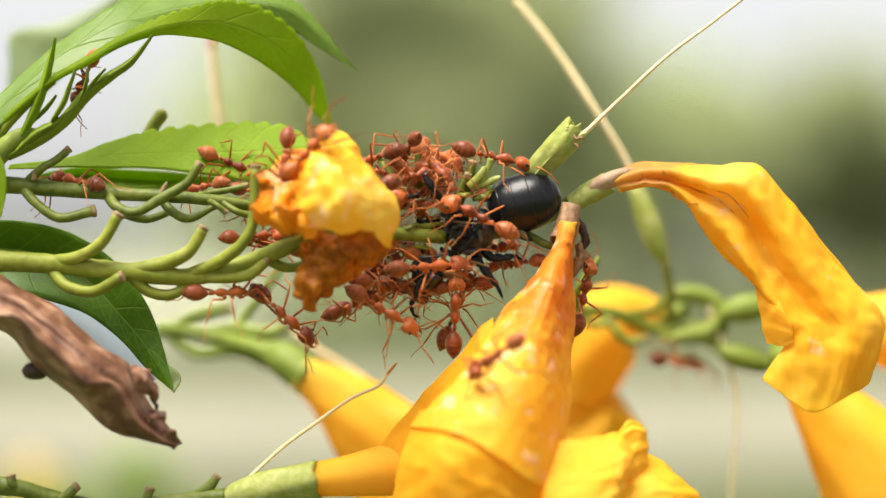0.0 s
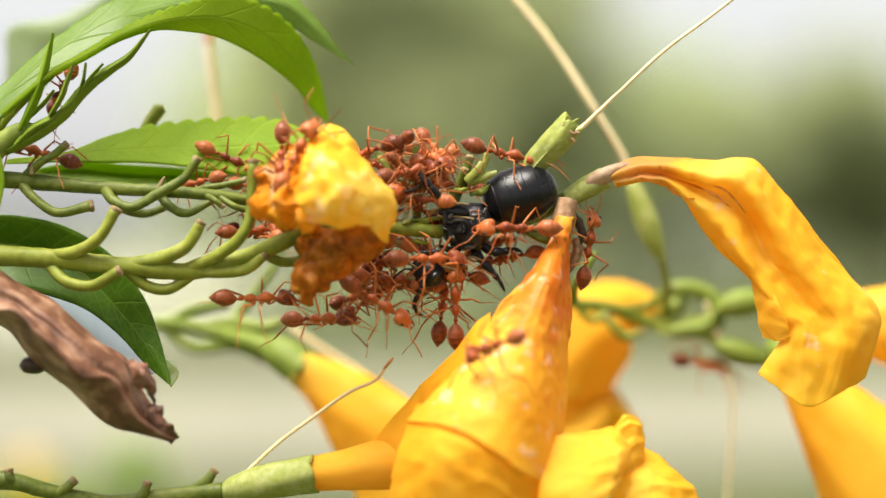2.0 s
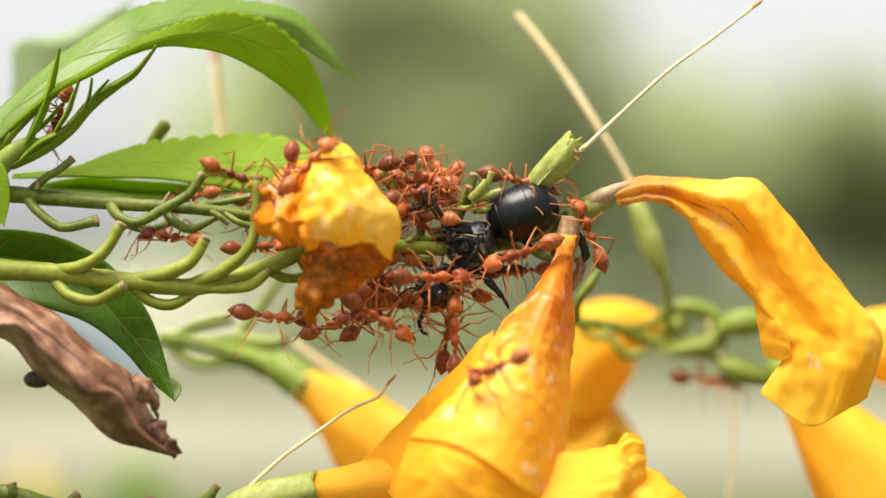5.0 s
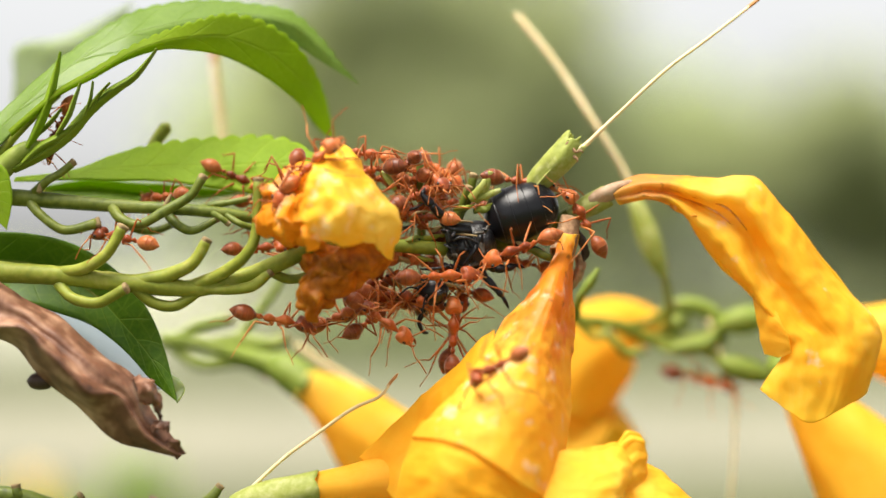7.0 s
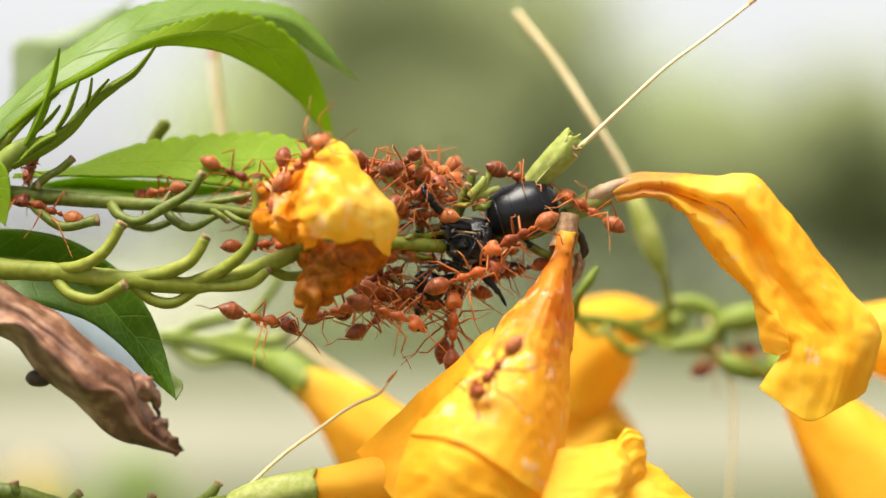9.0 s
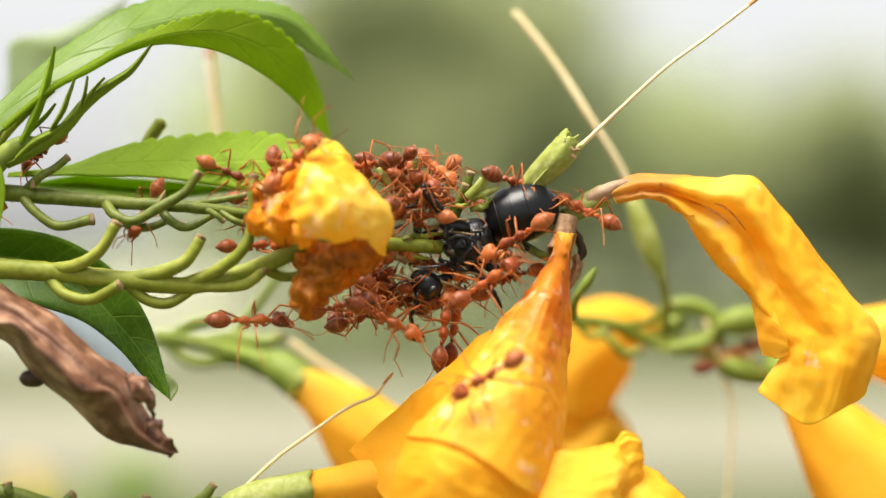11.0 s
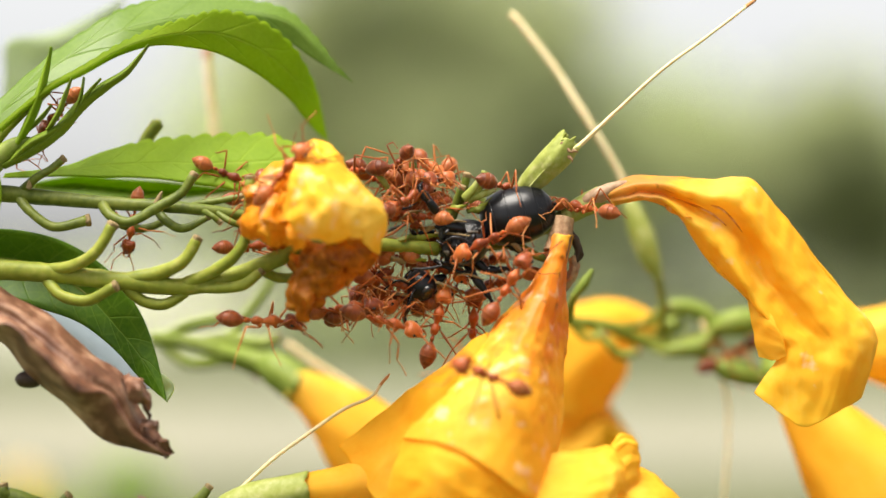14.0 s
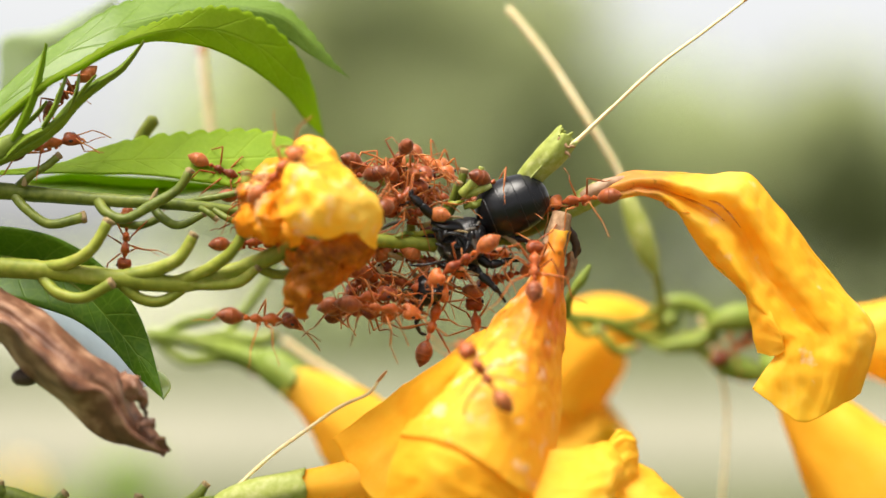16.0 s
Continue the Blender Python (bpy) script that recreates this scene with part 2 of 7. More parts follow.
def ant_material(name, dark, mid, light, rough=0.42, bands=0.0, through_light=0.0):
    """Amber shell with fine down; each ant has its own depth of colour, and the gaster's plates pale hind rims."""
    m, n, l, p = material(name)
    fine, coarse = grain(n, l, 3500, 6.0), grain(n, l, 700, 3.0)
    info = n.new("ShaderNodeObjectInfo")

    def calc(op, a, b=0.0, c=0.0):
        k = n.new("ShaderNodeMath")
        k.operation = op
        for i, v in enumerate((a, b, c)):
            if isinstance(v, (int, float)):
                k.inputs[i].default_value = v
            else:
                l.new(v, k.inputs[i])
        return k.outputs[0]
    tone = calc("ADD", calc("MULTIPLY", info.outputs["Random"], 0.28), calc("ADD", calc("MULTIPLY", fine.outputs[0], 0.22), calc("MULTIPLY", coarse.outputs[0], 0.36)))
    r = ramp(n, [(0.28, dark), (0.45, mid), (0.66, light)])
    l.new(tone, r.inputs[0])
    col = r.outputs[0]
    if bands:
        tc, sep = n.new("ShaderNodeTexCoord"), n.new("ShaderNodeSeparateXYZ")
        l.new(tc.outputs["Object"], sep.inputs[0])
        place = calc("FRACT", calc("MULTIPLY_ADD", sep.outputs[0], 1900.0, 0.42))
        rim = calc("MAXIMUM", 0.0, calc("SUBTRACT", 1.0, calc("MULTIPLY", place, 3.2)))
        col = mixed(n, l, col, (0.55, 0.22, 0.08), calc("MULTIPLY", rim, bands))
    l.new(col, p.inputs["Base Color"])
    p.inputs["Roughness"].default_value = rough
    p.inputs["Specular IOR Level"].default_value = 0.3
    p.inputs["Sheen Weight"].default_value = 0.25
    p.inputs["Sheen Roughness"].default_value = 0.4
    p.inputs["Sheen Tint"].default_value = (1.0, 0.75, 0.5, 1)
    p.inputs["Subsurface Weight"].default_value = 0.25
    p.inputs["Subsurface Radius"].default_value = (0.0005, 0.0002, 0.00008)
    p.inputs["Subsurface Scale"].default_value = 1.0
    bumped(n, l, p, fine.outputs[0], 0.4, 0.00004)
    if through_light:
        tr, mx = n.new("ShaderNodeBsdfTranslucent"), n.new("ShaderNodeMixShader")
        l.new(col, tr.inputs["Color"])
        mx.inputs[0].default_value = through_light
        l.new(p.outputs[0], mx.inputs[1])
        l.new(tr.outputs[0], mx.inputs[2])
        l.new(mx.outputs[0], n["Material Output"].inputs["Surface"])
    return m


M_ANT = ant_material("ant_shell", (0.14, 0.024, 0.006), (0.36, 0.076, 0.014), (0.56, 0.17, 0.040))
M_ANT_DARK = ant_material("ant_gaster", (0.11, 0.022, 0.006), (0.27, 0.066, 0.016), (0.48, 0.155, 0.044), 0.42, 0.14)
M_ANT_LEG = ant_material("ant_leg", (0.27, 0.066, 0.012), (0.48, 0.15, 0.035), (0.66, 0.28, 0.09), 0.45, 0.0, 0.28)
M_EYE = surface("eye", [(0.3, (0.006, 0.005, 0.005)), (0.7, (0.02, 0.015, 0.012))], 5000, 500, 0.2, 0.1, 0.00001)
M_BEE = surface("bee_shell", [(0.3, (0.003, 0.003, 0.004)), (0.7, (0.007, 0.007, 0.009))], 6000, 900, 0.3, 0.5, 0.00003, spec=0.32)
# the ramp's grey end paints silvery highlights on the black shell
M_BEE_DULL = surface("bee_thorax", [(0.3, (0.004, 0.004, 0.005)), (0.55, (0.014, 0.014, 0.016)), (0.72, (0.10, 0.10, 0.105))], 5000, 1500, 0.3, 1.0, 0.0001)
M_WING = surface("wing", [(0.3, (0.05, 0.04, 0.03)), (0.7, (0.22, 0.19, 0.15))], 2500, 500, 0.25, 0.4, 0.00005, through_light=0.4)
M_HAIR = surface("bee_hair", [(0.3, (0.05, 0.045, 0.04)), (0.7, (0.30, 0.28, 0.24))], 3000, 300, 0.6, 0.2)


# ---- building helpers ----
def V(x, y, z):
    return Vector((x / 1000, y / 1000, 1.2 + z / 1000))


ORIGIN = {}


def thing(name, at, label, category, group="", kind=""):
    e = new(name)
    e.empty_display_size = 0.002
    e.location = at
    ORIGIN[e] = Vector(at)
    return tagged(e, label, category, group, kind)


def mesh_of(name, bm, mats, smooth=True):
    me = bpy.data.meshes.new(name)
    bmesh.ops.recalc_face_normals(bm, faces=bm.faces)
    bm.to_mesh(me)
    bm.free()
    for m in mats if isinstance(mats, (list, tuple)) else [mats]:
        me.materials.append(m)
    for f in me.polygons:
        f.use_smooth = smooth
    return me


def part(name, bm, mats, parent, label="", thick=0.0, smooth=True):
    """One mesh under a thing or a part; bm is in world metres."""
    o = ORIGIN[parent]
    for v in bm.verts:
        v.co -= o
    ob = new(name, mesh_of(name, bm, mats, smooth))
    ob.parent = parent
    ORIGIN[ob] = o
    if label:
        ob["label"] = label
    if thick:
        s = ob.modifiers.new("thickness", "SOLIDIFY")
        s.thickness, s.offset = thick / 1000, 0.0
    return ob


def spline(pts, n):
    """n points evenly in parameter on a smooth curve through pts."""
    p = np.array([list(q) for q in pts], float)
    if len(p) == 2:
        return [p[0] + (p[1] - p[0]) * i / (n - 1) for i in range(n)]
    out = []
    for i in range(n):
        s = i / (n - 1) * (len(p) - 1)
        k = min(int(s), len(p) - 2)
        f = s - k
        a, b, c, d = p[max(k - 1, 0)], p[k], p[k + 1], p[min(k + 2, len(p) - 1)]
        out.append(0.5 * (2 * b + (c - a) * f + (2 * a - 5 * b + 4 * c - d) * f * f + (3 * b - a - 3 * c + d) * f ** 3))
    return out


def tube(bm, pts, radii, sides=10, n=0, rough=0.0, mat=0, tip=True):
    """A round stalk through pts (metres) with radii in mm, closed at both ends."""
    n = n or max(4, 4 * (len(pts) - 1) + 1)
    c = [Vector(q) for q in spline(pts, n)]
    r = [q[0] for q in spline([(v,) for v in radii], n)] if len(radii) == len(pts) else [radii[0] + (radii[-1] - radii[0]) * i / (n - 1) for i in range(n)]
    way = (c[1] - c[0]).normalized()
    side = way.orthogonal().normalized()
    rings = []
    for i in range(n):
        w = (c[min(i + 1, n - 1)] - c[max(i - 1, 0)]).normalized()
        side = (side - w * side.dot(w)).normalized()
        up = w.cross(side)
        ring = []
        for k in range(sides):
            a = math.tau * k / sides
            d = side * math.cos(a) + up * math.sin(a)
            q = r[i] / 1000 * (1 + rough * noise.noise((c[i] * 900 + d * 1.3)))
            ring.append(bm.verts.new(c[i] + d * q))
        rings.append(ring)
    made = []
    for a, b in zip(rings, rings[1:]):
        for k in range(sides):
            made.append(bm.faces.new((a[k], a[(k + 1) % sides], b[(k + 1) % sides], b[k])))
    for ring, sign, i in ((rings[0], -1, 0), (rings[-1], 1, n - 1)):
        w = (c[min(i + 1, n - 1)] - c[max(i - 1, 0)]).normalized()
        top = bm.verts.new(c[i] + w * sign * r[i] / 1000 * (0.6 if tip else 0.1))
        for k in range(sides):
            made.append(bm.faces.new((ring[k], ring[(k + 1) % sides], top)))
    for f in made:
        f.material_index = mat
    return bm


def lump(bm, profile, sides=14, place=Matrix(), mat=0, n=0):
    """A body turned about local x: profile rows of (x, half width, half height, z) in mm."""
    rows = spline(profile, n or 3 * len(profile))
    rings = []
    for x, a, b, z in rows:
        rings.append([bm.verts.new(place @ Vector((x / 1000, max(a, 0.01) / 1000 * math.cos(math.tau * k / sides),
                      (z + max(b, 0.01) * math.sin(math.tau * k / sides)) / 1000))) for k in range(sides)])
    for a, b in zip(rings, rings[1:]):
        for k in range(sides):
            bm.faces.new((a[k], a[(k + 1) % sides], b[(k + 1) % sides], b[k])).material_index = mat
    for ring in (rings[0], rings[-1]):
        bm.faces.new(ring).material_index = mat
    return bm


def sheet(bm, rows, nu, nv, crumple=0.0, freq=300.0, seed=0.0, fine=0.0, mat=0, fade=0.0, pleat=0.0, folds=8.0, upto=1.0):
    """A thin surface through rows of points; crumple, fine and the lengthwise pleats are its relief in mm."""
    cols = [spline(r, nv) for r in rows]
    grid = [[None] * nv for _ in range(nu)]
    uvl = bm.loops.layers.uv.get("blade") or bm.loops.layers.uv.new("blade")
    for j in range(nv):
        for i, q in enumerate(spline([c[j] for c in cols], nu)):
            q = Vector(q)
            s = Vector((seed, seed * 1.7, -seed))
            d = noise.noise_vector(q * freq + s) * crumple / 1000 + noise.noise_vector(q * freq * 3.3 + s) * (crumple * 0.35 + fine) / 1000
            if pleat:
                u, w = i / (nu - 1), j / (nv - 1)
                k = 1 - abs(noise.noise(Vector((u * folds, w * folds * 0.28, seed)))) * 2.6
                k += 0.5 * noise.noise(Vector((u * folds * 2.7, w * folds * 0.9, seed + 4)))
                d += Vector((0.15, -1, 0.2)) * k * pleat / 1000 * max(0.0, min(1.0, (upto - w) * 6, w * 5))
            grid[i][j] = bm.verts.new(q + d * (1 - fade * j / (nv - 1)) * min(1.0, (j + 1) / 7 if fade else 1.0))
    for i in range(nu - 1):
        for j in range(nv - 1):
            f = bm.faces.new((grid[i][j], grid[i + 1][j], grid[i + 1][j + 1], grid[i][j + 1]))
            f.material_index = mat
            for lp, (a, b) in zip(f.loops, ((i, j), (i + 1, j), (i + 1, j + 1), (i, j + 1))):
                lp[uvl].uv = (b / (nv - 1), a / (nu - 1))
    return bm


def blade(bm, upper, middle, lower, n=70, teeth=0, depth=0.35, cross=13, wave=0.15, seed=0.0, toothed=(-1, 1), start=0.0):
    """A leaf between two edges with a midrib, each a list of points from base to tip; the edges are saw-toothed."""
    u, m, w = spline(upper, n), spline(middle, n), spline(lower, n)
    uvl = bm.loops.layers.uv.new("blade")
    grid = []
    for i in range(n):
        a, b, c = Vector(u[i]), Vector(m[i]), Vector(w[i])
        f = i / (n - 1)
        tooth = 0.0
        if teeth:
            g = (f * teeth) % 1.0
            tooth = depth / 1000 * (math.sin(math.pi * g ** 1.6) ** 0.6 - 0.3) * min(1, 6 * (1 - f)) * max(0.0, min(1.0, (f - start) * 8))
        row = []
        for k in range(cross):
            s = k / (cross - 1) * 2 - 1
            e = a if s < 0 else c
            out = (e - b)
            reach = out.length
            q = b + out * abs(s)
            if reach > 1e-6 and (-1 if s < 0 else 1) in toothed:
                q += out / reach * tooth * s * s
            q += Vector((0, 1, 0.4)) * noise.noise(q * 260 + Vector((seed, 0, 0))) * wave / 1000
            row.append(bm.verts.new(q))
        grid.append(row)
    for i in range(n - 1):
        for k in range(cross - 1):
            f = bm.faces.new((grid[i][k], grid[i + 1][k], grid[i + 1][k + 1], grid[i][k + 1]))
            for lp, (a, b) in zip(f.loops, ((i, k), (i + 1, k), (i + 1, k + 1), (i, k + 1))):
                lp[uvl].uv = (a / (n - 1), b / (cross - 1))
    return bm


def funnel(bm, centres, radii, sides=48, n=40, flat=1.0, lobes=0, lobe=0.0, crease=0.0, ridges=7, crumple=0.3, freq=250.0, seed=0.0, open_end=True, flat_way=(0, 1, 0), split=1.0):
    """A trumpet round a bent axis: radii in mm; flat squeezes it along flat_way; lobes scallop the rim."""
    c = [Vector(q) for q in spline(centres, n)]
    r = [q[0] for q in spline([(v,) for v in radii], n)]
    side = Vector(flat_way)
    uvl = bm.loops.layers.uv.new("blade")
    grid = []
    for i in range(n):
        w = (c[min(i + 1, n - 1)] - c[max(i - 1, 0)]).normalized()
        s = (side - w * side.dot(w)).normalized()
        up = w.cross(s)
        f = i / (n - 1)
        row = []
        for k in range(sides):
            a = math.tau * k / sides * split
            q = r[i] * (1 + crease * (0.3 + f) * math.sin(ridges * a + 5 * f + seed + 2 * noise.noise(Vector((f * 3, a, seed)))))
            d = s * math.cos(a) * flat + up * math.sin(a)
            v = c[i] + d * q / 1000
            if lobes:
                v += w * lobe / 1000 * max(0, f - 0.6) / 0.4 * abs(math.sin(lobes * a / 2)) ** 0.6
            v += noise.noise_vector(v * freq + Vector((seed, 0, 0))) * crumple / 1000 * (0.25 + f)
            v += noise.noise_vector(v * freq * 3.4 + Vector((0, seed, 0))) * crumple * 0.3 / 1000
            row.append(bm.verts.new(v))
        grid.append(row)
    last = sides if split == 1.0 else sides - 1
    for i in range(n - 1):
        for k in range(last):
            j = (k + 1) % sides
            f = bm.faces.new((grid[i][k], grid[i][j], grid[i + 1][j], grid[i + 1][k]))
            for lp, (a, b) in zip(f.loops, ((i, k), (i, k + 1), (i + 1, k + 1), (i + 1, k))):
                lp[uvl].uv = (a / (n - 1), b / sides)
    return bm


def leaf_scatter(bm, centre, size, count, leaf, rng):
    """Leaf faces through a rounded, uneven crown (metres)."""
    for _ in range(count):
        d = Vector((rng.gauss(0, 1), rng.gauss(0, 1), rng.gauss(0, 1))).normalized() * rng.uniform(0.3, 1) ** 0.5 * (1.0 if rng.random() < 0.7 else rng.uniform(1.0, 1.6))
        q = Vector(centre) + Vector((d.x * size[0], d.y * size[1], d.z * size[2]))
        q += noise.noise_vector(q * 0.7) * 0.35 * size[0]
        a = Vector((rng.uniform(-1, 1), rng.uniform(-1, 1), rng.uniform(-1, 1))).normalized()
        b = a.orthogonal().normalized()
        s = leaf * rng.uniform(0.6, 1.3)
        bm.faces.new([bm.verts.new(q + a * s * x + b * s * y) for x, y in ((-1, 0), (-0.1, 0.45), (1, 0), (-0.1, -0.45))])
    return bm


# ---- the setting: ground, track, distant trees ----
M_GRASS = surface("grass_ground", [(0.3, (0.026, 0.036, 0.008)), (0.5, (0.054, 0.068, 0.014)), (0.75, (0.088, 0.094, 0.028))], 3.0, 0.25, 0.95, 0.5, 0.03)
M_TRACK = surface("pale_track", [(0.3, (0.170, 0.163, 0.116)), (0.7, (0.262, 0.254, 0.188))], 8.0, 0.8, 0.95, 0.5, 0.01)
M_FIELD = surface("brightening_patch", [(0.3, (0.34, 0.33, 0.27)), (0.7, (0.50, 0.49, 0.41))], 3.0, 0.3, 0.95, 0.5, 0.02)
# distance haze is painted into these leaf colours: paler and greyer than foliage
M_CROWN_HAZED = surface("tree_leaves_hazed", [(0.3, (0.295, 0.33, 0.16)), (0.7, (0.45, 0.495, 0.262))], 2.0, 0.5, 0.9, 0.2, 0.005, through_light=0.25, spec=0.05)
M_HEDGE_HAZED = surface("hedge_leaves_hazed", [(0.3, (0.40, 0.46, 0.205)), (0.7, (0.565, 0.635, 0.335))], 2.0, 0.5, 0.9, 0.2, 0.005, through_light=0.25, spec=0.05)
M_TRUNK = surface("tree_bark", [(0.3, (0.08, 0.06, 0.04)), (0.7, (0.20, 0.16, 0.12))], 20.0, 3.0, 0.9, 0.8, 0.01)

bm = bmesh.new()
bmesh.ops.create_grid(bm, x_segments=40, y_segments=40, size=900)
for v in bm.verts:
    d = v.co.length
    if d > 200:
        v.co.z = noise.noise(v.co * 0.01) * 0.6
ground = tagged(new("ground", mesh_of("ground", bm, M_GRASS)), "dry green lawn stretching far behind the shrub", "ground", kind="structure")
bm = bmesh.new()
for x in range(-30, 30):
    y0, y1 = 13.5 + 0.3 * math.sin(x * 0.4), 21.5 + 0.5 * math.sin(x * 0.3 + 1)
    y2, y3 = 13.5 + 0.3 * math.sin((x + 1) * 0.4), 21.5 + 0.5 * math.sin((x + 1) * 0.3 + 1)
    bm.faces.new([bm.verts.new((px, py, 0.012)) for px, py in ((x, y0), (x + 1, y2), (x + 1, y3), (x, y1))])
bmesh.ops.remove_doubles(bm, verts=bm.verts, dist=0.001)
tagged(new("road", mesh_of("road", bm, M_TRACK)), "pale dusty track across the lawn", "road", kind="structure")
# pale patch added only to brighten the blurred background at left
bm = bmesh.new()
rim = [(-60, 34), (-30, 31), (-12, 33), (-5.5, 36), (-3.4, 44), (-3.8, 56), (-5.5, 80), (-9, 110), (-60, 110)]
bm.faces.new([bm.verts.new((x, y, 0.05)) for x, y in rim])
tagged(new("field", mesh_of("field", bm, M_FIELD)), "pale ground patch added to brighten the left background", "field", kind="structure")


def tree(x, y, height, spread, label, seed, mat):
    rng = random.Random(seed)
    t = thing("tree", (x, y, 0), label, "tree", "distant trees")
    base, top = Vector((x, y, 0)), Vector((x + rng.uniform(-.3, .3), y, height * 0.75))
    bm = bmesh.new()
    tube(bm, [base, base.lerp(top, 0.4) + Vector((0.15, 0, 0)), top], [190, 140, 50], 9)
    limbs = []
    for k in range(7):
        a = math.tau * k / 7 + rng.uniform(-.4, .4)
        s = base.lerp(top, rng.uniform(0.3, 0.8))
        e = s + Vector((math.cos(a) * spread * 0.7, math.sin(a) * spread * 0.7, height * rng.uniform(0.08, 0.25)))
        limbs.append(e)
        tube(bm, [s, s.lerp(e, 0.5) + Vector((0, 0, 0.2)), e], [80, 50, 20], 7)
    part("trunk", bm, M_TRUNK, t)
    bm = bmesh.new()
    for e in limbs + [top, base.lerp(top, 0.6)]:
        leaf_scatter(bm, e, (spread * 0.62, spread * 0.62, height * 0.19), 620, 0.19, rng)
    part("crown", bm, mat, t, smooth=False)


def hedge(x, y, width, height, seed, mat, label):
    rng = random.Random(seed)
    t = thing("hedge", (x, y, 0), label, "hedge", "distant hedges")
    for k in range(12):
        a = x - width / 2 + width * (k + 0.5) / 12
        part("stem", tube(bmesh.new(), [(a, y, 0), (a + 0.1, y + 0.1, height * 0.6)], [60, 25], 6), M_TRUNK, t)
    bm = bmesh.new()
    for k in range(int(width * 1.2)):
        h = height * rng.uniform(0.75, 1.0)
        leaf_scatter(bm, (x + rng.uniform(-.5, .5) * width, y + rng.uniform(-.6, .6), h * 0.5), (1.0, 1.0, h * 0.5), 100, 0.12, rng)
    part("foliage", bm, mat, t, smooth=False)


tree(-0.6, 44, 7.5, 2.2, "tall dark green tree with a dense uneven crown", 1, M_CROWN_HAZED)
tree(1.5, 47, 7.8, 2.1, "tall dark green tree beside the lawn", 2, M_CROWN_HAZED)
tree(-3.2, 50, 6.6, 2.0, "slender olive-green tree behind the leaves", 8, M_HEDGE_HAZED)
tree(4.4, 50, 5.4, 1.7, "slender olive-green tree beside the tall ones", 9, M_HEDGE_HAZED)
tree(7.0, 42, 4.7, 1.9, "spreading mid-green tree on the lawn", 3, M_CROWN_HAZED)
tree(10.2, 45, 4.6, 2.2, "spreading olive-green tree beyond the track", 4, M_HEDGE_HAZED)
hedge(5.5, 52, 14, 3.9, 5, M_HEDGE_HAZED, "loose olive-green hedge behind the lawn")
hedge(-7.0, 60, 14, 1.2, 6, M_HEDGE_HAZED, "low pale green hedge behind the lawn")
hedge(17.0, 55, 12, 3.8, 7, M_HEDGE_HAZED, "loose olive-green hedge at the lawn's edge")


# ---- the raceme: stems and their stalks ----
def raceme(name, label, main, radii, stalks, mat, at):
    t = thing(name, at, label, "flower stalk", "stripped flower stalks")
    part("stem", tube(bmesh.new(), main, radii, 14, 60, 0.12), mat, t)
    for pts, rad in stalks:
        s = part("pedicel", tube(bmesh.new(), pts, rad, 12, 22, 0.1), mat, t)
        a, b = Vector(pts[-2]), Vector(pts[-1])
        w = (b - a).normalized()
        e = bmesh.new()
        tube(e, [b - w * 0.0001, b + w * 0.0003, b + w * 0.00042], [rad[-1] * 0.9, rad[-1] * 1.03, rad[-1] * 0.75], 12, 6, 0.4, tip=False)
        part("scar", e, M_STUB, s, "brown dry scar where a flower fell")
    return t


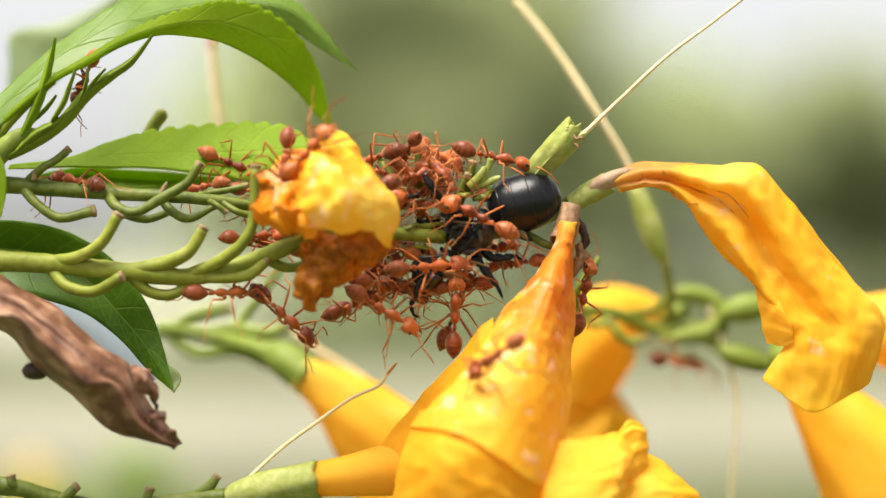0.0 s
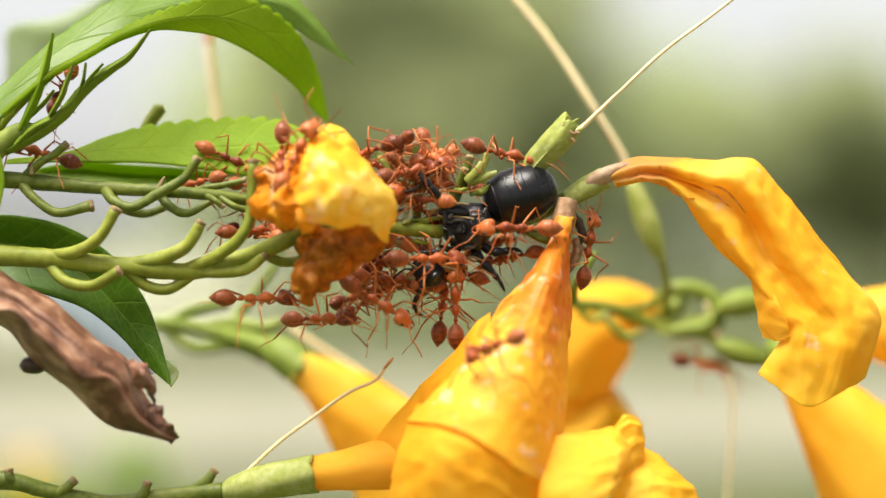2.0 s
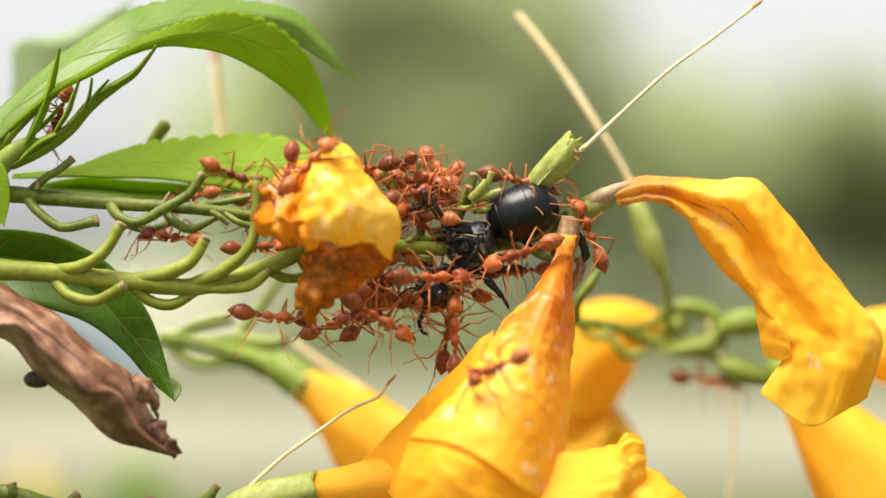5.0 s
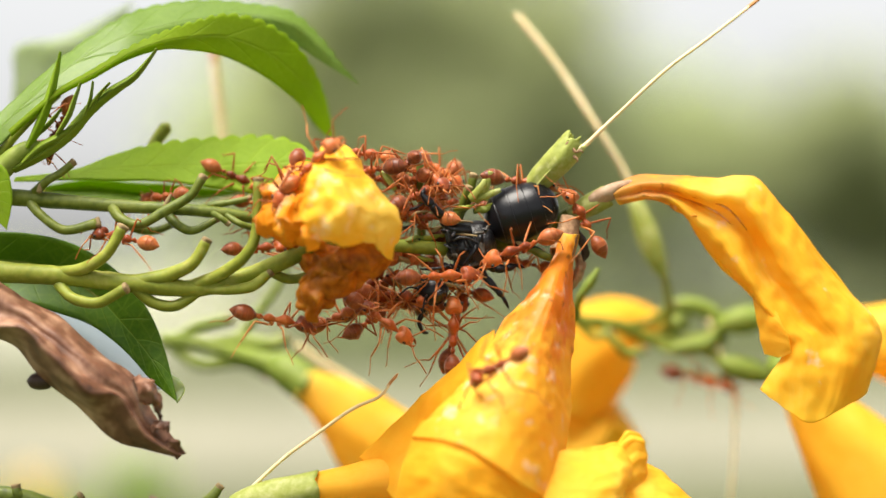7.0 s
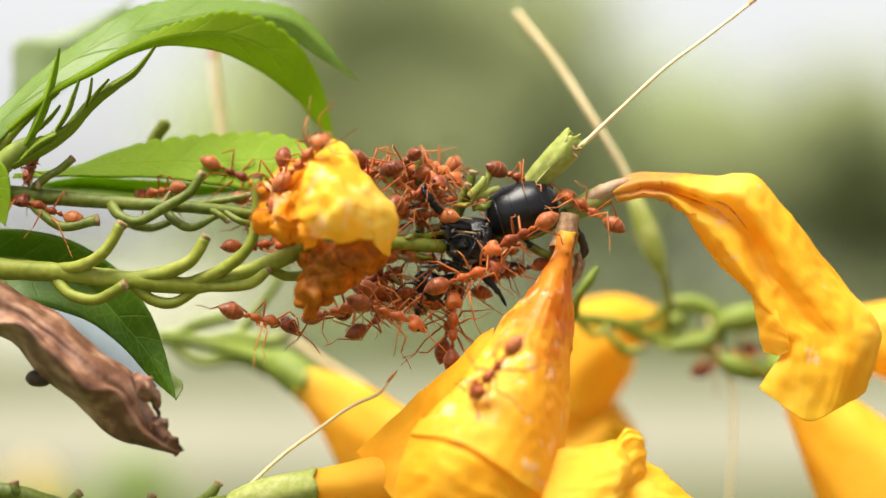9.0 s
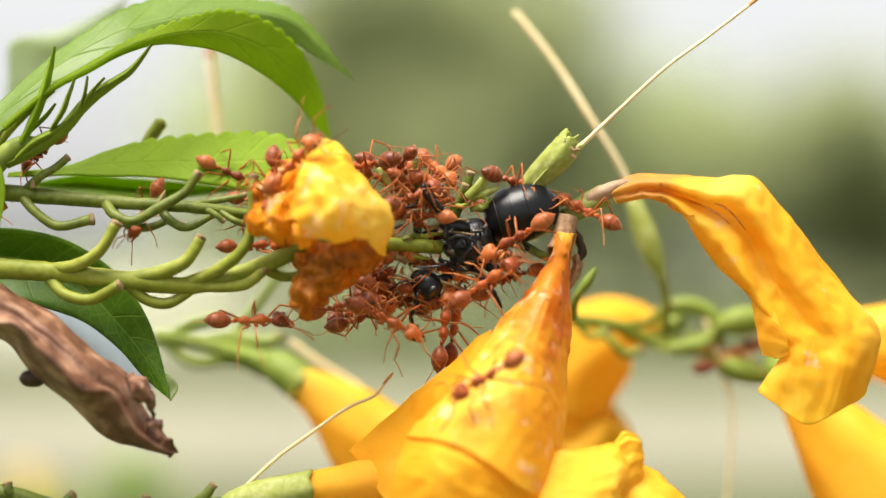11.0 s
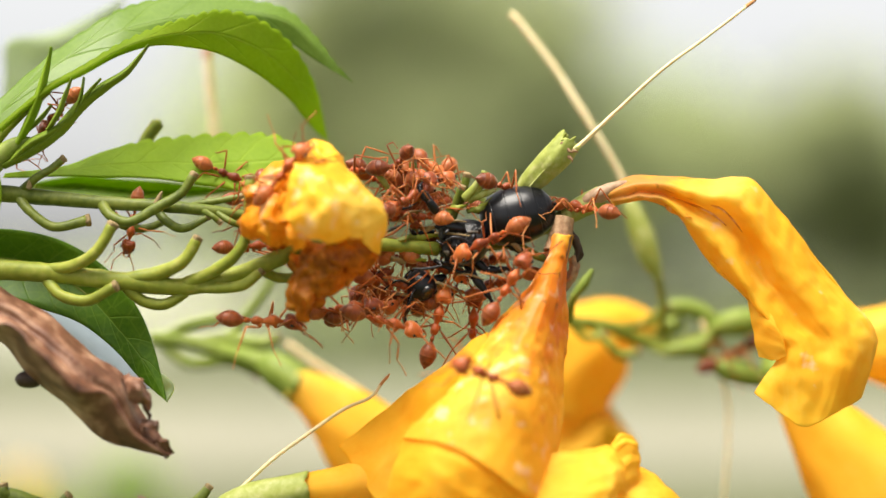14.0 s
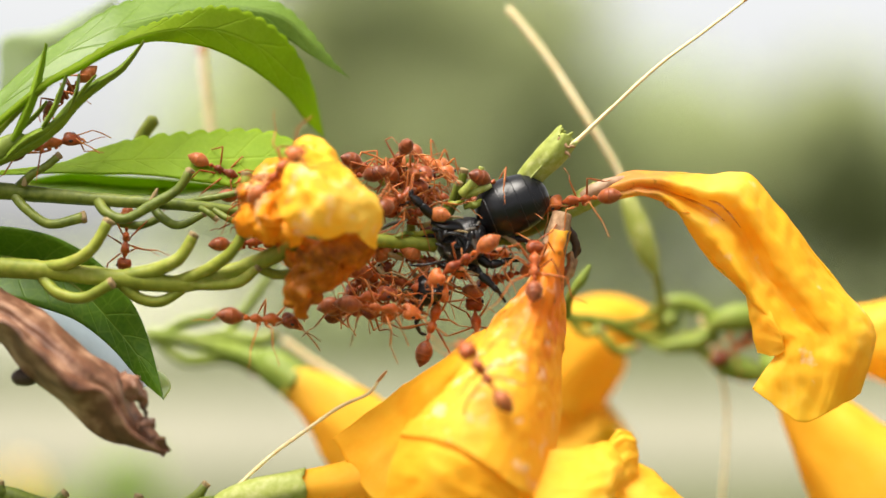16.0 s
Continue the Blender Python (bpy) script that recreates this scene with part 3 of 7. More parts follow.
upper = raceme("flower_stalk", "dark green flower stalk with curved bare pedicels",
    [V(-42.39, 1, 5.98), V(-38.2, 0, 5.65), V(-29.2, 0, 4.9), V(-22.7, 0, 4.55), V(-16.78, 1, 3.82), V(-9.32, 3, 2.58), V(-2.23, 3, 1.32), V(5.88, 3, 1.82), V(10.9, 2, 3.83)],
    [0.85, 0.75, 0.6, 0.54, 0.5, 0.55, 0.65, 0.75, 0.75],
    [([V(-37.2, 0, 5.55), V(-35.94, -1, 4.13), V(-33.72, -1.5, 2.73), V(-30.96, -1, 3.33)], [0.51, 0.42, 0.42, 0.47]),
     ([V(-36.7, 0, 5.95), V(-35.44, -1, 7.02), V(-34.15, -1, 7.81), V(-33.15, -1, 8.61)], [0.47, 0.38, 0.34, 0.38]),
     ([V(-29.7, 0, 4.9), V(-28.75, -1.5, 3.77), V(-26.96, -2, 3.22), V(-24.73, -2, 4.41), V(-22.5, -2, 5.75), V(-21.46, -2, 7.28)], [0.51, 0.47, 0.42, 0.47, 0.42, 0.42])] + [
     ([V(-24.95, 0, 4.55), V(-23.84, -1, 3.29), V(-22.35, -1, 2.69), V(-20.4, -0.5, 3.64)], [0.42, 0.42, 0.38, 0.30]),
     ([V(-29.33, 1, 4.82), V(-28.71, 2, 3.33), V(-26.55, 3, 2.69), V(-24.53, 3, 3.34)], [0.42, 0.42, 0.38, 0.34]),
     ([V(-22.7, 0, 4.45), V(-20.79, 1, 4.97), V(-19.29, 1, 5.22), V(-17.68, 1, 5.57)], [0.34, 0.30, 0.30, 0.26])] + [
     ([V(-20.7, 0, 4.25), V(-19.86, -1, 3.83), V(-19.36, -1, 3.43)], [0.30, 0.26, 0.26]),
     ([V(-19.45, 0, 4.05), V(-18.16, -0.5, 3.29), V(-17.1, 0, 2.95)], [0.30, 0.30, 0.26]),
     ([V(-2.13, 3, 1.47), V(-1.97, 2, 4.59), V(-2.16, 1, 7.08), V(-2.16, 1, 8.69)], [0.47, 0.34, 0.32, 0.36])] + [
     ([V(0.81, 3, 2.08), V(1.56, 1, 4.32), V(2.1, 0.5, 5.31), V(2.6, 0, 7.45)], [0.42, 0.38, 0.38, 0.36]),
     ([V(0.81, 3, 2.08), V(1.1, 0.5, 3.56), V(1.55, 0, 4.8), V(2.1, -0.5, 6.34)], [0.38, 0.38, 0.34, 0.36]),
     ([V(3.85, 3, 2.08), V(5.07, 1, 4.32), V(4.07, 1, 5.07), V(3.72, 1, 5.57)], [0.51, 0.59, 0.51, 0.42])] + [
     ([V(5.88, 3, 1.98), V(7.87, 2, 5.6), V(8.36, 1.5, 6.59)], [0.68, 0.68, 0.81]),
     ([V(8.41, 3, 2.58), V(11.15, 2, 3.99), V(12.89, 1.5, 4.83)], [0.77, 0.77, 0.85]),
     ([V(3.85, 3, 1.57), V(6.83, 1, 1.46), V(8.8, 0, 0.55), V(9.55, 0, 0.25)], [0.51, 0.42, 0.38, 0.34])],
    M_STEM_DARK, V(-38.2, 0, 5.65))
lower = raceme("flower_stalk", "fresh green flower stalk with curled bare pedicels",
    [V(-41.82, -2, -0.94), V(-38.85, -2, -1.04), V(-32.9, -2, -1.44), V(-27.33, -3, -2.02), V(-21.9, -3, -2.42), V(-17.46, -3, -1.33), V(-13.94, -4, 0.05), V(-11, -4, 1.28), V(-6.14, -2, 1.44), V(0.1, -0.8, 1.05)],
    [0.95, 0.95, 0.85, 0.85, 0.8, 0.75, 0.75, 0.7, 0.6, 0.62],
    [([V(-33.89, -2, -1.04), V(-31.77, -3, -0.69), V(-29.66, -4, 0.54), V(-28.33, -4, 2.8)], [0.6, 0.55, 0.5, 0.5]),
     ([V(-27.33, -3, -1.92), V(-24.31, -3.5, -1.28), V(-22.05, -4, -0.2), V(-20.92, -4, 1.62)], [0.7, 0.65, 0.55, 0.5])] + [
     ([V(-34.14, -2, -2.03), V(-32.75, -3, -3.3), V(-30.46, -3.5, -3.69), V(-28.09, -4, -2.5)], [0.55, 0.5, 0.5, 0.5]),
     ([V(-27.08, -3, -2.52), V(-25.6, -3, -3.7), V(-23.63, -3, -3.95), V(-21.65, -3, -2.71)], [0.55, 0.5, 0.5, 0.45]),
     ([V(-22.39, -3, -2.32), V(-19.35, -4, -1.03), V(-17.3, -5, 0.54), V(-16.37, -5, 2.74), V(-16.23, -5, 6.89)], [0.6, 0.55, 0.5, 0.48, 0.45]),
     ([V(-21.9, -3, -2.42), V(-19.14, -3.5, -2.51), V(-16.89, -4, -2.26), V(-15.42, -4, -1.13)], [0.55, 0.5, 0.5, 0.45]),
     ([V(-15.45, -3.5, -0.69), V(-14.01, -3, -1.53), V(-12.28, -3, -1.43), V(-11.44, -3, -0.44)], [0.5, 0.45, 0.45, 0.4])],
    M_STEM, V(-38.85, -2, -1.04))
for pts, rad in (([V(2.83, -0.4, 5.35), V(3.53, -0.8, 6.14), V(3.93, -1, 7.04), V(4.18, -1, 7.95)], [0.36, 0.33, 0.29, 0.33]), ([V(2.43, -0.6, 5.54), V(3.03, -1, 6.14), V(3.53, -1.2, 6.83), V(3.68, -1.2, 7.24)], [0.40, 0.36, 0.30, 0.22]), ([V(3.03, -0.6, 5.54), V(4.13, -0.9, 5.94), V(5.04, -0.9, 6.34)], [0.36, 0.33, 0.22]), ([V(-5.54, -0.5, 7.91), V(-4.92, -1, 7.24), V(-4.32, -1, 6.33)], [0.29, 0.30, 0.22])):
    part("cut_pedicel", tube(bmesh.new(), pts, rad, 11, 16, 0.3, tip=False), M_CALYX, upper, "gnawed pale green pedicel end")
part("bract", tube(bmesh.new(), [V(-24.84, -1, 4.78), V(-24.49, -1, 5.53), V(-24.29, -1, 5.92)], [0.25, 0.2, 0.08], 7), M_STUB, upper)
part("bract", tube(bmesh.new(), [V(-36.04, -1, 6.12), V(-35.94, -1, 6.72), V(-35.84, -1, 7.02)], [0.25, 0.2, 0.08], 7), M_STUB, upper)


def style(label, pts, radii, tip=True, mat=None):
    t = thing("flower_style", pts[0], label, "flower style", "bare styles")
    part("thread", tube(bmesh.new(), pts, radii, 9, 40, 0.15), mat or M_STYLE, t)
    if tip:
        a, b = Vector(pts[-1]), Vector(pts[-2])
        w = (a - b).normalized()
        part("stigma", tube(bmesh.new(), [a - w * 0.0002, a + w * 0.0004, a + w * 0.0010, a + w * 0.0013], [radii[-1], radii[-1] * 1.12, radii[-1] * 0.9, 0.03], 8, 10, 0.4), M_TIP, t, "withered orange-brown stigma")
    return t


# calyx that has lost its flower, with the bare style in it
cal = thing("calyx", V(8.1, 1.5, 6.59), "ribbed pale green calyx with torn brown-edged rim", "calyx")
bm = bmesh.new()
funnel(bm, [V(7.74, 1.2, 6.18), V(8.24, 1, 6.98), V(9.32, 0.5, 8.07), V(10.4, 0, 9.15), V(11.4, 0, 10.25)], [0.72, 0.92, 1.1, 1.16, 1.08], 50, 30, 1.0, 5, 0.9, 0.04, 5, 0.08, 700, 1.0)
rng = random.Random(3)
for v in bm.verts:
    f = (v.co - V(10.4, 0, 9.15)).dot((V(11.4, 0, 10.25) - V(10.4, 0, 9.15)).normalized()) * 1000
    if f > 0.9:
        v.co += (V(11.4, 0, 10.25) - V(10.4, 0, 9.15)).normalized() * rng.uniform(-0.35, 0.25) / 1000
part("cup", bm, M_CALYX, cal, thick=0.18)
for a, b, c in ((V(10.89, -0.94, 10.13), V(11.00, -1.10, 10.52), V(11.29, -0.94, 10.65)), (V(11.30, -0.78, 10.22), V(11.70, -0.78, 10.46), V(11.95, -0.62, 10.31)), (V(11.78, -0.78, 9.74), V(12.16, -1.02, 9.81), V(12.40, -0.94, 9.66)), (V(11.61, -0.86, 9.26), V(11.84, -1.10, 9.09), V(11.92, -1.02, 8.78)), (V(11.44, -1.02, 9.97), V(11.67, -1.18, 9.72), V(11.91, -1.10, 9.73))):
    part("sepal_tip", tube(bmesh.new(), [a.lerp(b, -0.6), a, b, c], [0.26, 0.2, 0.12, 0.05], 7, 10, 0.4), M_BARK, cal, "dry curled sepal tip")
for k in range(5):
    s = (k - 2) * 0.42
    d = Vector((0.55, 0, 0.6)).normalized() * s / 1000
    lift = Vector((0, -math.sqrt(max(0.05, 1.3 - s * s)) / 1000, 0))
    part("rib", tube(bmesh.new(), [V(8.42, 0.6, 6.87) + d * 0.8 + lift * 0.80, V(9.41, 0.3, 8.01) + d + lift * 0.93, V(10.9, 0, 9.65) + d * 0.95 + lift * 0.92], [0.07, 0.09, 0.05], 6, 14), M_CALYX, cal)
style("straight cream-coloured style standing from an empty calyx", [V(11.2, 0, 9.55), V(12.28, -0.3, 10.04), V(15.27, -0.5, 12.87), V(19.76, -0.5, 17.01), V(23.8, 0, 20.05), V(27.42, 1, 22.85)], [0.3, 0.23, 0.17, 0.16, 0.15, 0.15])
style("slender cream style bowed over the fallen flowers", [V(-18.04, -2, -21.16), V(-16.8, -2, -19.87), V(-14.07, -2, -17.39), V(-11.1, -2, -15.21), V(-8.13, -2, -13.13), V(-5.75, -2, -12.04), V(-4.86, -2, -10.95)], [0.2, 0.18, 0.17, 0.17, 0.17, 0.15, 0.13])
style("thick straw-coloured style out of focus behind", [V(18.83, 23.2, 5.85), V(17.89, 23.2, 8.61), V(14.69, 23.2, 13.86), V(11.16, 24.65, 19.5), V(7.26, 26.1, 24.53)], [0.42, 0.34, 0.34, 0.34, 0.34], False)
style("straw-coloured dry stalk behind the leaves", [V(-22.78, 34.8, 6.42), V(-22.9, 34.8, 12.78), V(-23.36, 34.8, 16.83), V(-23.71, 34.8, 20.59)], [0.46, 0.46, 0.46, 0.46])
style("pale hanging style in front of the blurred lawn", [V(26.62, 29, -5.88), V(27.75, 29, -8.99), V(29.17, 29, -13.51), V(29.28, 29, -18.6), V(28.71, 29, -25.94)], [0.24, 0.2, 0.18, 0.16, 0.16], False)
style("faint pale style behind the fresh flower", [V(-15.09, 31.9, -8.52), V(-12.24, 31.9, -10.52), V(-8.23, 31.9, -12.98), V(-4.8, 31.9, -15.72)], [0.4, 0.38, 0.35, 0.3], False)

# ---- leaves ----
def leaf(label, upper_edge, rib, lower_edge, mat, teeth=0, depth=0.35, thick=0.18, wave=0.15, rib_r=0.25, n=90, seed=0.0, toothed=(-1, 1), start=0.0):
    t = thing("leaf", rib[0], label, "leaf", "leaves of the shrub")
    part("leaf_blade", blade(bmesh.new(), upper_edge, rib, lower_edge, n, teeth, depth, 15, wave, seed, toothed, start), mat, t, thick=thick)
    shift = Vector((0, 0.00008, -0.00004))
    part("midrib", tube(bmesh.new(), [q + shift for q in rib], [rib_r, rib_r * 0.7, rib_r * 0.3] if len(rib) == 3 else [rib_r * (1 - 0.75 * i / (len(rib) - 1)) for i in range(len(rib))], 7, 40), M_STEM, t)
    return t


leaf("arching bright green leaf with a glossy upper side",
    [V(-40.31, 0, 12.62), V(-34.97, 2, 17.83), V(-30.14, 4, 21.59), V(-27.03, 6, 23.23), V(-22.72, 7, 23.96), V(-18.07, 7.5, 23.75), V(-14.15, 7.5, 22.97), V(-11.54, 7.5, 20.67), V(-9.6, 7.5, 18.27), V(-7.77, 7.5, 16.29)],
    [V(-40.13, -1, 11.15), V(-34.99, 0.5, 16.29), V(-29.87, 2, 19.72), V(-25.96, 3.5, 21.13), V(-22, 5, 22.1), V(-17.95, 6, 22.51), V(-14.09, 6.5, 21.83), V(-11.77, 7, 19.9), V(-9.71, 7.5, 17.85), V(-7.77, 7.5, 16.29)],
    [V(-40.04, -1.5, 9.72), V(-34.83, -0.5, 14.61), V(-29.48, 1, 18.16), V(-25.39, 3, 19.65), V(-20.97, 5, 20.66), V(-17.43, 6, 20.75), V(-13.84, 6.8, 19.88), V(-11.68, 7.2, 18.56), V(-9.6, 7.5, 17.33), V(-7.77, 7.5, 16.29)], M_LEAF_TOP, 22, 0.3, n=240, rib_r=0.12, toothed=(-1,))
leaf("bright green leaf folded up along its midrib, saw-toothed",
    [V(-38.51, -2.5, 11.48), V(-34.35, -2, 15.06), V(-31.16, -1.5, 16.95), V(-28.22, -1, 18.8), V(-25.56, 0, 20.2), V(-22.68, 1.5, 21.36), V(-19.76, 3, 22.27), V(-16.29, 4.6, 21.65), V(-13.3, 6.4, 19.43), V(-11.42, 10.5, 15.97), V(-10.4, 14, 11.16)],
    [V(-38.31, -2.8, 11.26), V(-34.29, -2.4, 14.73), V(-31.09, -2, 16.57), V(-28.15, -1.5, 18.31), V(-25.4, -0.6, 19.49), V(-22.63, 1, 20.09), V(-19.73, 2.6, 20.23), V(-16.38, 4.4, 19.16), V(-13.53, 6.8, 16.97), V(-11.63, 10.5, 14.17), V(-10.4, 14, 11.16)],
    [V(-38.25, -2.6, 10.97), V(-34.32, -2.2, 14.45), V(-31.12, -1.8, 16.18), V(-28.19, -1.2, 17.88), V(-25.29, -0.2, 18.87), V(-22.68, 1.5, 18.91), V(-19.76, 3, 18.43), V(-16.42, 5, 16.83), V(-13.57, 7.6, 14.62), V(-11.86, 11, 12.5), V(-10.4, 14, 11.16)], M_LEAF_UNDER, 30, 0.32, rib_r=0.06, n=260, seed=3.0, toothed=(-1,), start=0.12)
leaf("light green leaflet with scalloped edge beneath the ants",
    [V(-38.8, 3, 7.61), V(-33.66, 3.6, 8.2), V(-30.43, 4.4, 9.52), V(-27.42, 5, 10.42), V(-24.1, 5.4, 10.8), V(-20.5, 5.6, 11.13), V(-17.13, 5.6, 11.33), V(-13.99, 5, 10.89), V(-11.1, 4, 9.25)],
    [V(-38.9, 3, 7.41), V(-33.6, 3.2, 7.78), V(-30.25, 3.4, 8.3), V(-27.09, 3.6, 8.51), V(-23.83, 3.8, 8.57), V(-20.28, 3.8, 8.62), V(-17.05, 3.8, 8.73), V(-13.97, 3.8, 8.93), V(-11.1, 4, 9.25)],
    [V(-39, 3, 7.2), V(-33.55, 2.8, 7.35), V(-30.04, 2.6, 7.3), V(-26.87, 2.6, 7.2), V(-23.55, 2.6, 6.99), V(-20.13, 2.6, 6.58), V(-17.01, 2.6, 6.13), V(-14.02, 3, 6.65), V(-11.1, 4, 9.25)], M_LEAF_YOUNG, 16, 0.5, wave=0.3, n=220, rib_r=0.1, toothed=(-1,), start=0.3)
leaf("dark green leaf with pale veins and a curled tip",
    [V(-41.39, 1, 2.56), V(-37.2, 0, 2.4), V(-33.2, 0, 1.45), V(-29.2, 0, -0.95), V(-26.33, -1, -4.43), V(-24.84, -1, -7.91), V(-23.59, -2, -12.54)],
    [V(-41.94, 4, 0.05), V(-37.7, 3, -0.2), V(-34, 2, -1.46), V(-30.84, 1, -3.47), V(-27.95, 0, -6.45), V(-25.83, -1, -8.91), V(-23.59, -2, -12.54)],
    [V(-41.39, 1, -4.23), V(-37.82, 0, -3.95), V(-34.38, 0, -4.66), V(-31.2, 0, -5.97), V(-28.17, 0, -8.39), V(-25.93, -1, -10.67), V(-23.59, -2, -12.54)], M_LEAF_DARK, 0)
leaf("small curled pale leaf tip", [V(-24.57, -1, -9.96), V(-23.51, -2, -10.52), V(-23.01, -2, -11.42), V(-23.61, -2, -12.52)], [V(-24.57, -1, -9.96), V(-24.07, -1.4, -11.05), V(-23.77, -1.4, -11.8), V(-23.61, -2, -12.52)], [V(-24.57, -1, -9.96), V(-24.31, -1.5, -11.45), V(-24.06, -1.5, -12.1), V(-23.61, -2, -12.52)], M_LEAF_PALE, 0, n=30, rib_r=0.06)
# leaf half in a painted sky-sheen colour, tilted to face the sky
leaf("leaf between the dark leaf and the dead one, sky sheen painted blue-grey",
    [V(-38.13, 9, -2.8), V(-34.97, 9, -3.85), V(-31.56, 9, -5.95), V(-28.54, 8, -8.54), V(-25.96, 6, -11.83)],
    [V(-37.47, 5, -4.04), V(-34.63, 5, -5.59), V(-31.53, 5, -7.91), V(-28.79, 5, -10.23), V(-25.96, 6, -11.83)],
    [V(-36.82, 1, -5.49), V(-34.28, 1, -7.52), V(-31.49, 1, -10.05), V(-29.08, 2, -11.63), V(-25.96, 6, -11.83)], M_LEAF_SHEEN, 0, wave=0.1, rib_r=0.05)
leaf("grey-green leaf out of focus behind the twig",
    [V(-44.25, 31.9, 13.78), V(-43.91, 31.9, 18.35), V(-43.57, 31.9, 21.9), V(-38.54, 31.9, 22.93), V(-31.31, 29, 26.06)],
    [V(-44.25, 31.9, 13.21), V(-42.25, 31.9, 17.21), V(-40.25, 31.9, 20.07), V(-36.04, 30.45, 22.8), V(-31.31, 29, 26.06)],
    [V(-44.25, 31.9, 12.64), V(-40.25, 31.9, 16.07), V(-37.96, 31.9, 18.35), V(-34.34, 30.45, 21.66), V(-31.31, 29, 26.06)], M_LEAF_PALE, 0)
leaf("green leaf behind the dark flower stalk",
    [V(-37.67, 9, 6.82), V(-33.5, 9, 7.54), V(-29.34, 9, 7.34), V(-24.14, 9, 6.92), V(-18.42, 9, 6.4)],
    [V(-37.67, 9, 6.4), V(-33.65, 10, 6.84), V(-29.47, 10, 6.43), V(-24.24, 10, 6.22), V(-18.42, 9, 6.4)],
    [V(-37.67, 9, 6.03), V(-33.5, 9, 5.51), V(-29.34, 9, 5.51), V(-24.14, 9, 5.57), V(-18.42, 9, 6.4)], M_LEAF, 0)
leaf("green leaf edge near the stalk's foot",
    [V(-41.44, -4, 8.4), V(-39.97, -4, 8.79), V(-38.4, -4, 7.91), V(-37.91, -4, 5.45), V(-38.4, -4, 2.75)],
    [V(-41.44, -4, 6.92), V(-40.46, -4, 6.92), V(-39.48, -4, 6.43), V(-38.99, -4, 4.96), V(-38.4, -4, 2.75)],
    [V(-41.44, -4, 4.96), V(-40.95, -4, 4.71), V(-40.46, -4, 4.47), V(-39.48, -4, 3.73), V(-38.4, -4, 2.75)], M_LEAF_YOUNG, 0)

# young compound leaf, still folded
twig = thing("young_leaf", V(-40.2, 0, 7.55), "young folded compound leaf with narrow saw-toothed leaflets", "leaf", "leaves of the shrub")


part("stalk", tube(bmesh.new(), [V(-40.23, -1, 7.23), V(-38.38, -1.2, 9.03), V(-36.69, -1.4, 10.03), V(-35.01, -1.6, 10.02)], [1.0, 0.95, 0.7, 0.3], 10, 20), M_BUD, twig)
part("petiole", tube(bmesh.new(), [V(-40.32, -0.5, 8.56), V(-38.52, -1, 10.75), V(-36.41, -1.6, 12.83), V(-34.1, -2, 14.71)], [0.5, 0.42, 0.36, 0.25], 9, 20), M_STEM, twig)


def leaflet(pts, wide, mat=None):
    """A folded leaflet along pts, wide mm across at its middle, with a crease down its face."""
    k = len(pts)
    up, dn, mid = [], [], []
    for i, q in enumerate(pts):
        way = (pts[min(i + 1, k - 1)] - pts[max(i - 1, 0)]).normalized()
        out = Vector((-way.z, 0, way.x)) * wide / 2000 * math.sin(math.pi * min(0.99, 0.2 + 0.79 * i / (k - 1))) ** 0.8
        up.append(q + out + Vector((0, 0.0003, 0)))
        dn.append(q - out + Vector((0, 0.0006, 0)))
        mid.append(q - Vector((0, 0.0002, 0)))
    part("leaflet", blade(bmesh.new(), up, mid, dn, 70, 7, 0.05, 9, 0.08), mat or M_LEAF_FOLDED, twig, thick=0.12)


leaflet([V(-38.31, -1.6, 8.11), V(-35.59, -2, 9.5), V(-33.34, -2, 11.2), V(-31.37, -1.8, 13.52), V(-29.39, -1.6, 15.14), V(-27.41, -1.4, 16.56), V(-25.58, -1.2, 18.89)], 0.95)
leaflet([V(-37.35, -2, 8.6), V(-35.78, -2.4, 9.98), V(-33.78, -2.4, 11.08), V(-32.31, -2.2, 12.4)], 0.8)
leaflet([V(-36.91, -2.2, 9.99), V(-35.88, -2.4, 11.98), V(-35.08, -2.4, 14.08), V(-34.52, -2.2, 16.3), V(-34.05, -2, 18.52)], 0.72, M_LEAF_YOUNG)
leaflet([V(-34.25, -2.6, 11.17), V(-33.22, -2.8, 12.81), V(-32.73, -2.8, 14.16), V(-32.16, -2.6, 15.77)], 0.36)
leaflet([V(-31.88, -2.4, 12.83), V(-31.39, -2.4, 14.19), V(-31.09, -2.4, 15.89)], 0.2)
leaflet([V(-31.38, -2.4, 13.49), V(-30.69, -2.4, 14.59), V(-29.59, -2.4, 15.79)], 0.2)
leaflet([V(-36.24, -1.4, 11.13), V(-35, -1, 12.46), V(-34.1, -1, 13.57)], 0.3)
part("twig_stub", tube(bmesh.new(), [V(-27.04, 8, 10.41), V(-26.52, 8, 11.34), V(-25.69, 8, 12.48)], [0.6, 0.6, 0.62], 10), M_STEM, upper)

# dead leaf, rolled in on itself
dead = thing("dead_leaf", V(-40.09, -6, -2.87), "curled dry brown leaf with torn crisp tip", "leaf", "leaves of the shrub")
bm = bmesh.new()
DEAD_TOP = [V(-39.75, -3.6, -1.41), V(-36.5, -4, -3.53), V(-33.36, -4.4, -5.16), V(-29.91, -5, -8.21), V(-27.14, -5, -9.98), V(-25.36, -5, -13.49), V(-22.79, -6, -16.67)]
DEAD_FACE = [V(-39.06, -7.4, -2.6), V(-36.03, -7.4, -4.41), V(-32.81, -8, -6.44), V(-29.83, -8.4, -8.91), V(-27.21, -7.6, -11.04), V(-25.52, -7, -14.2), V(-22.83, -6.5, -16.78)]
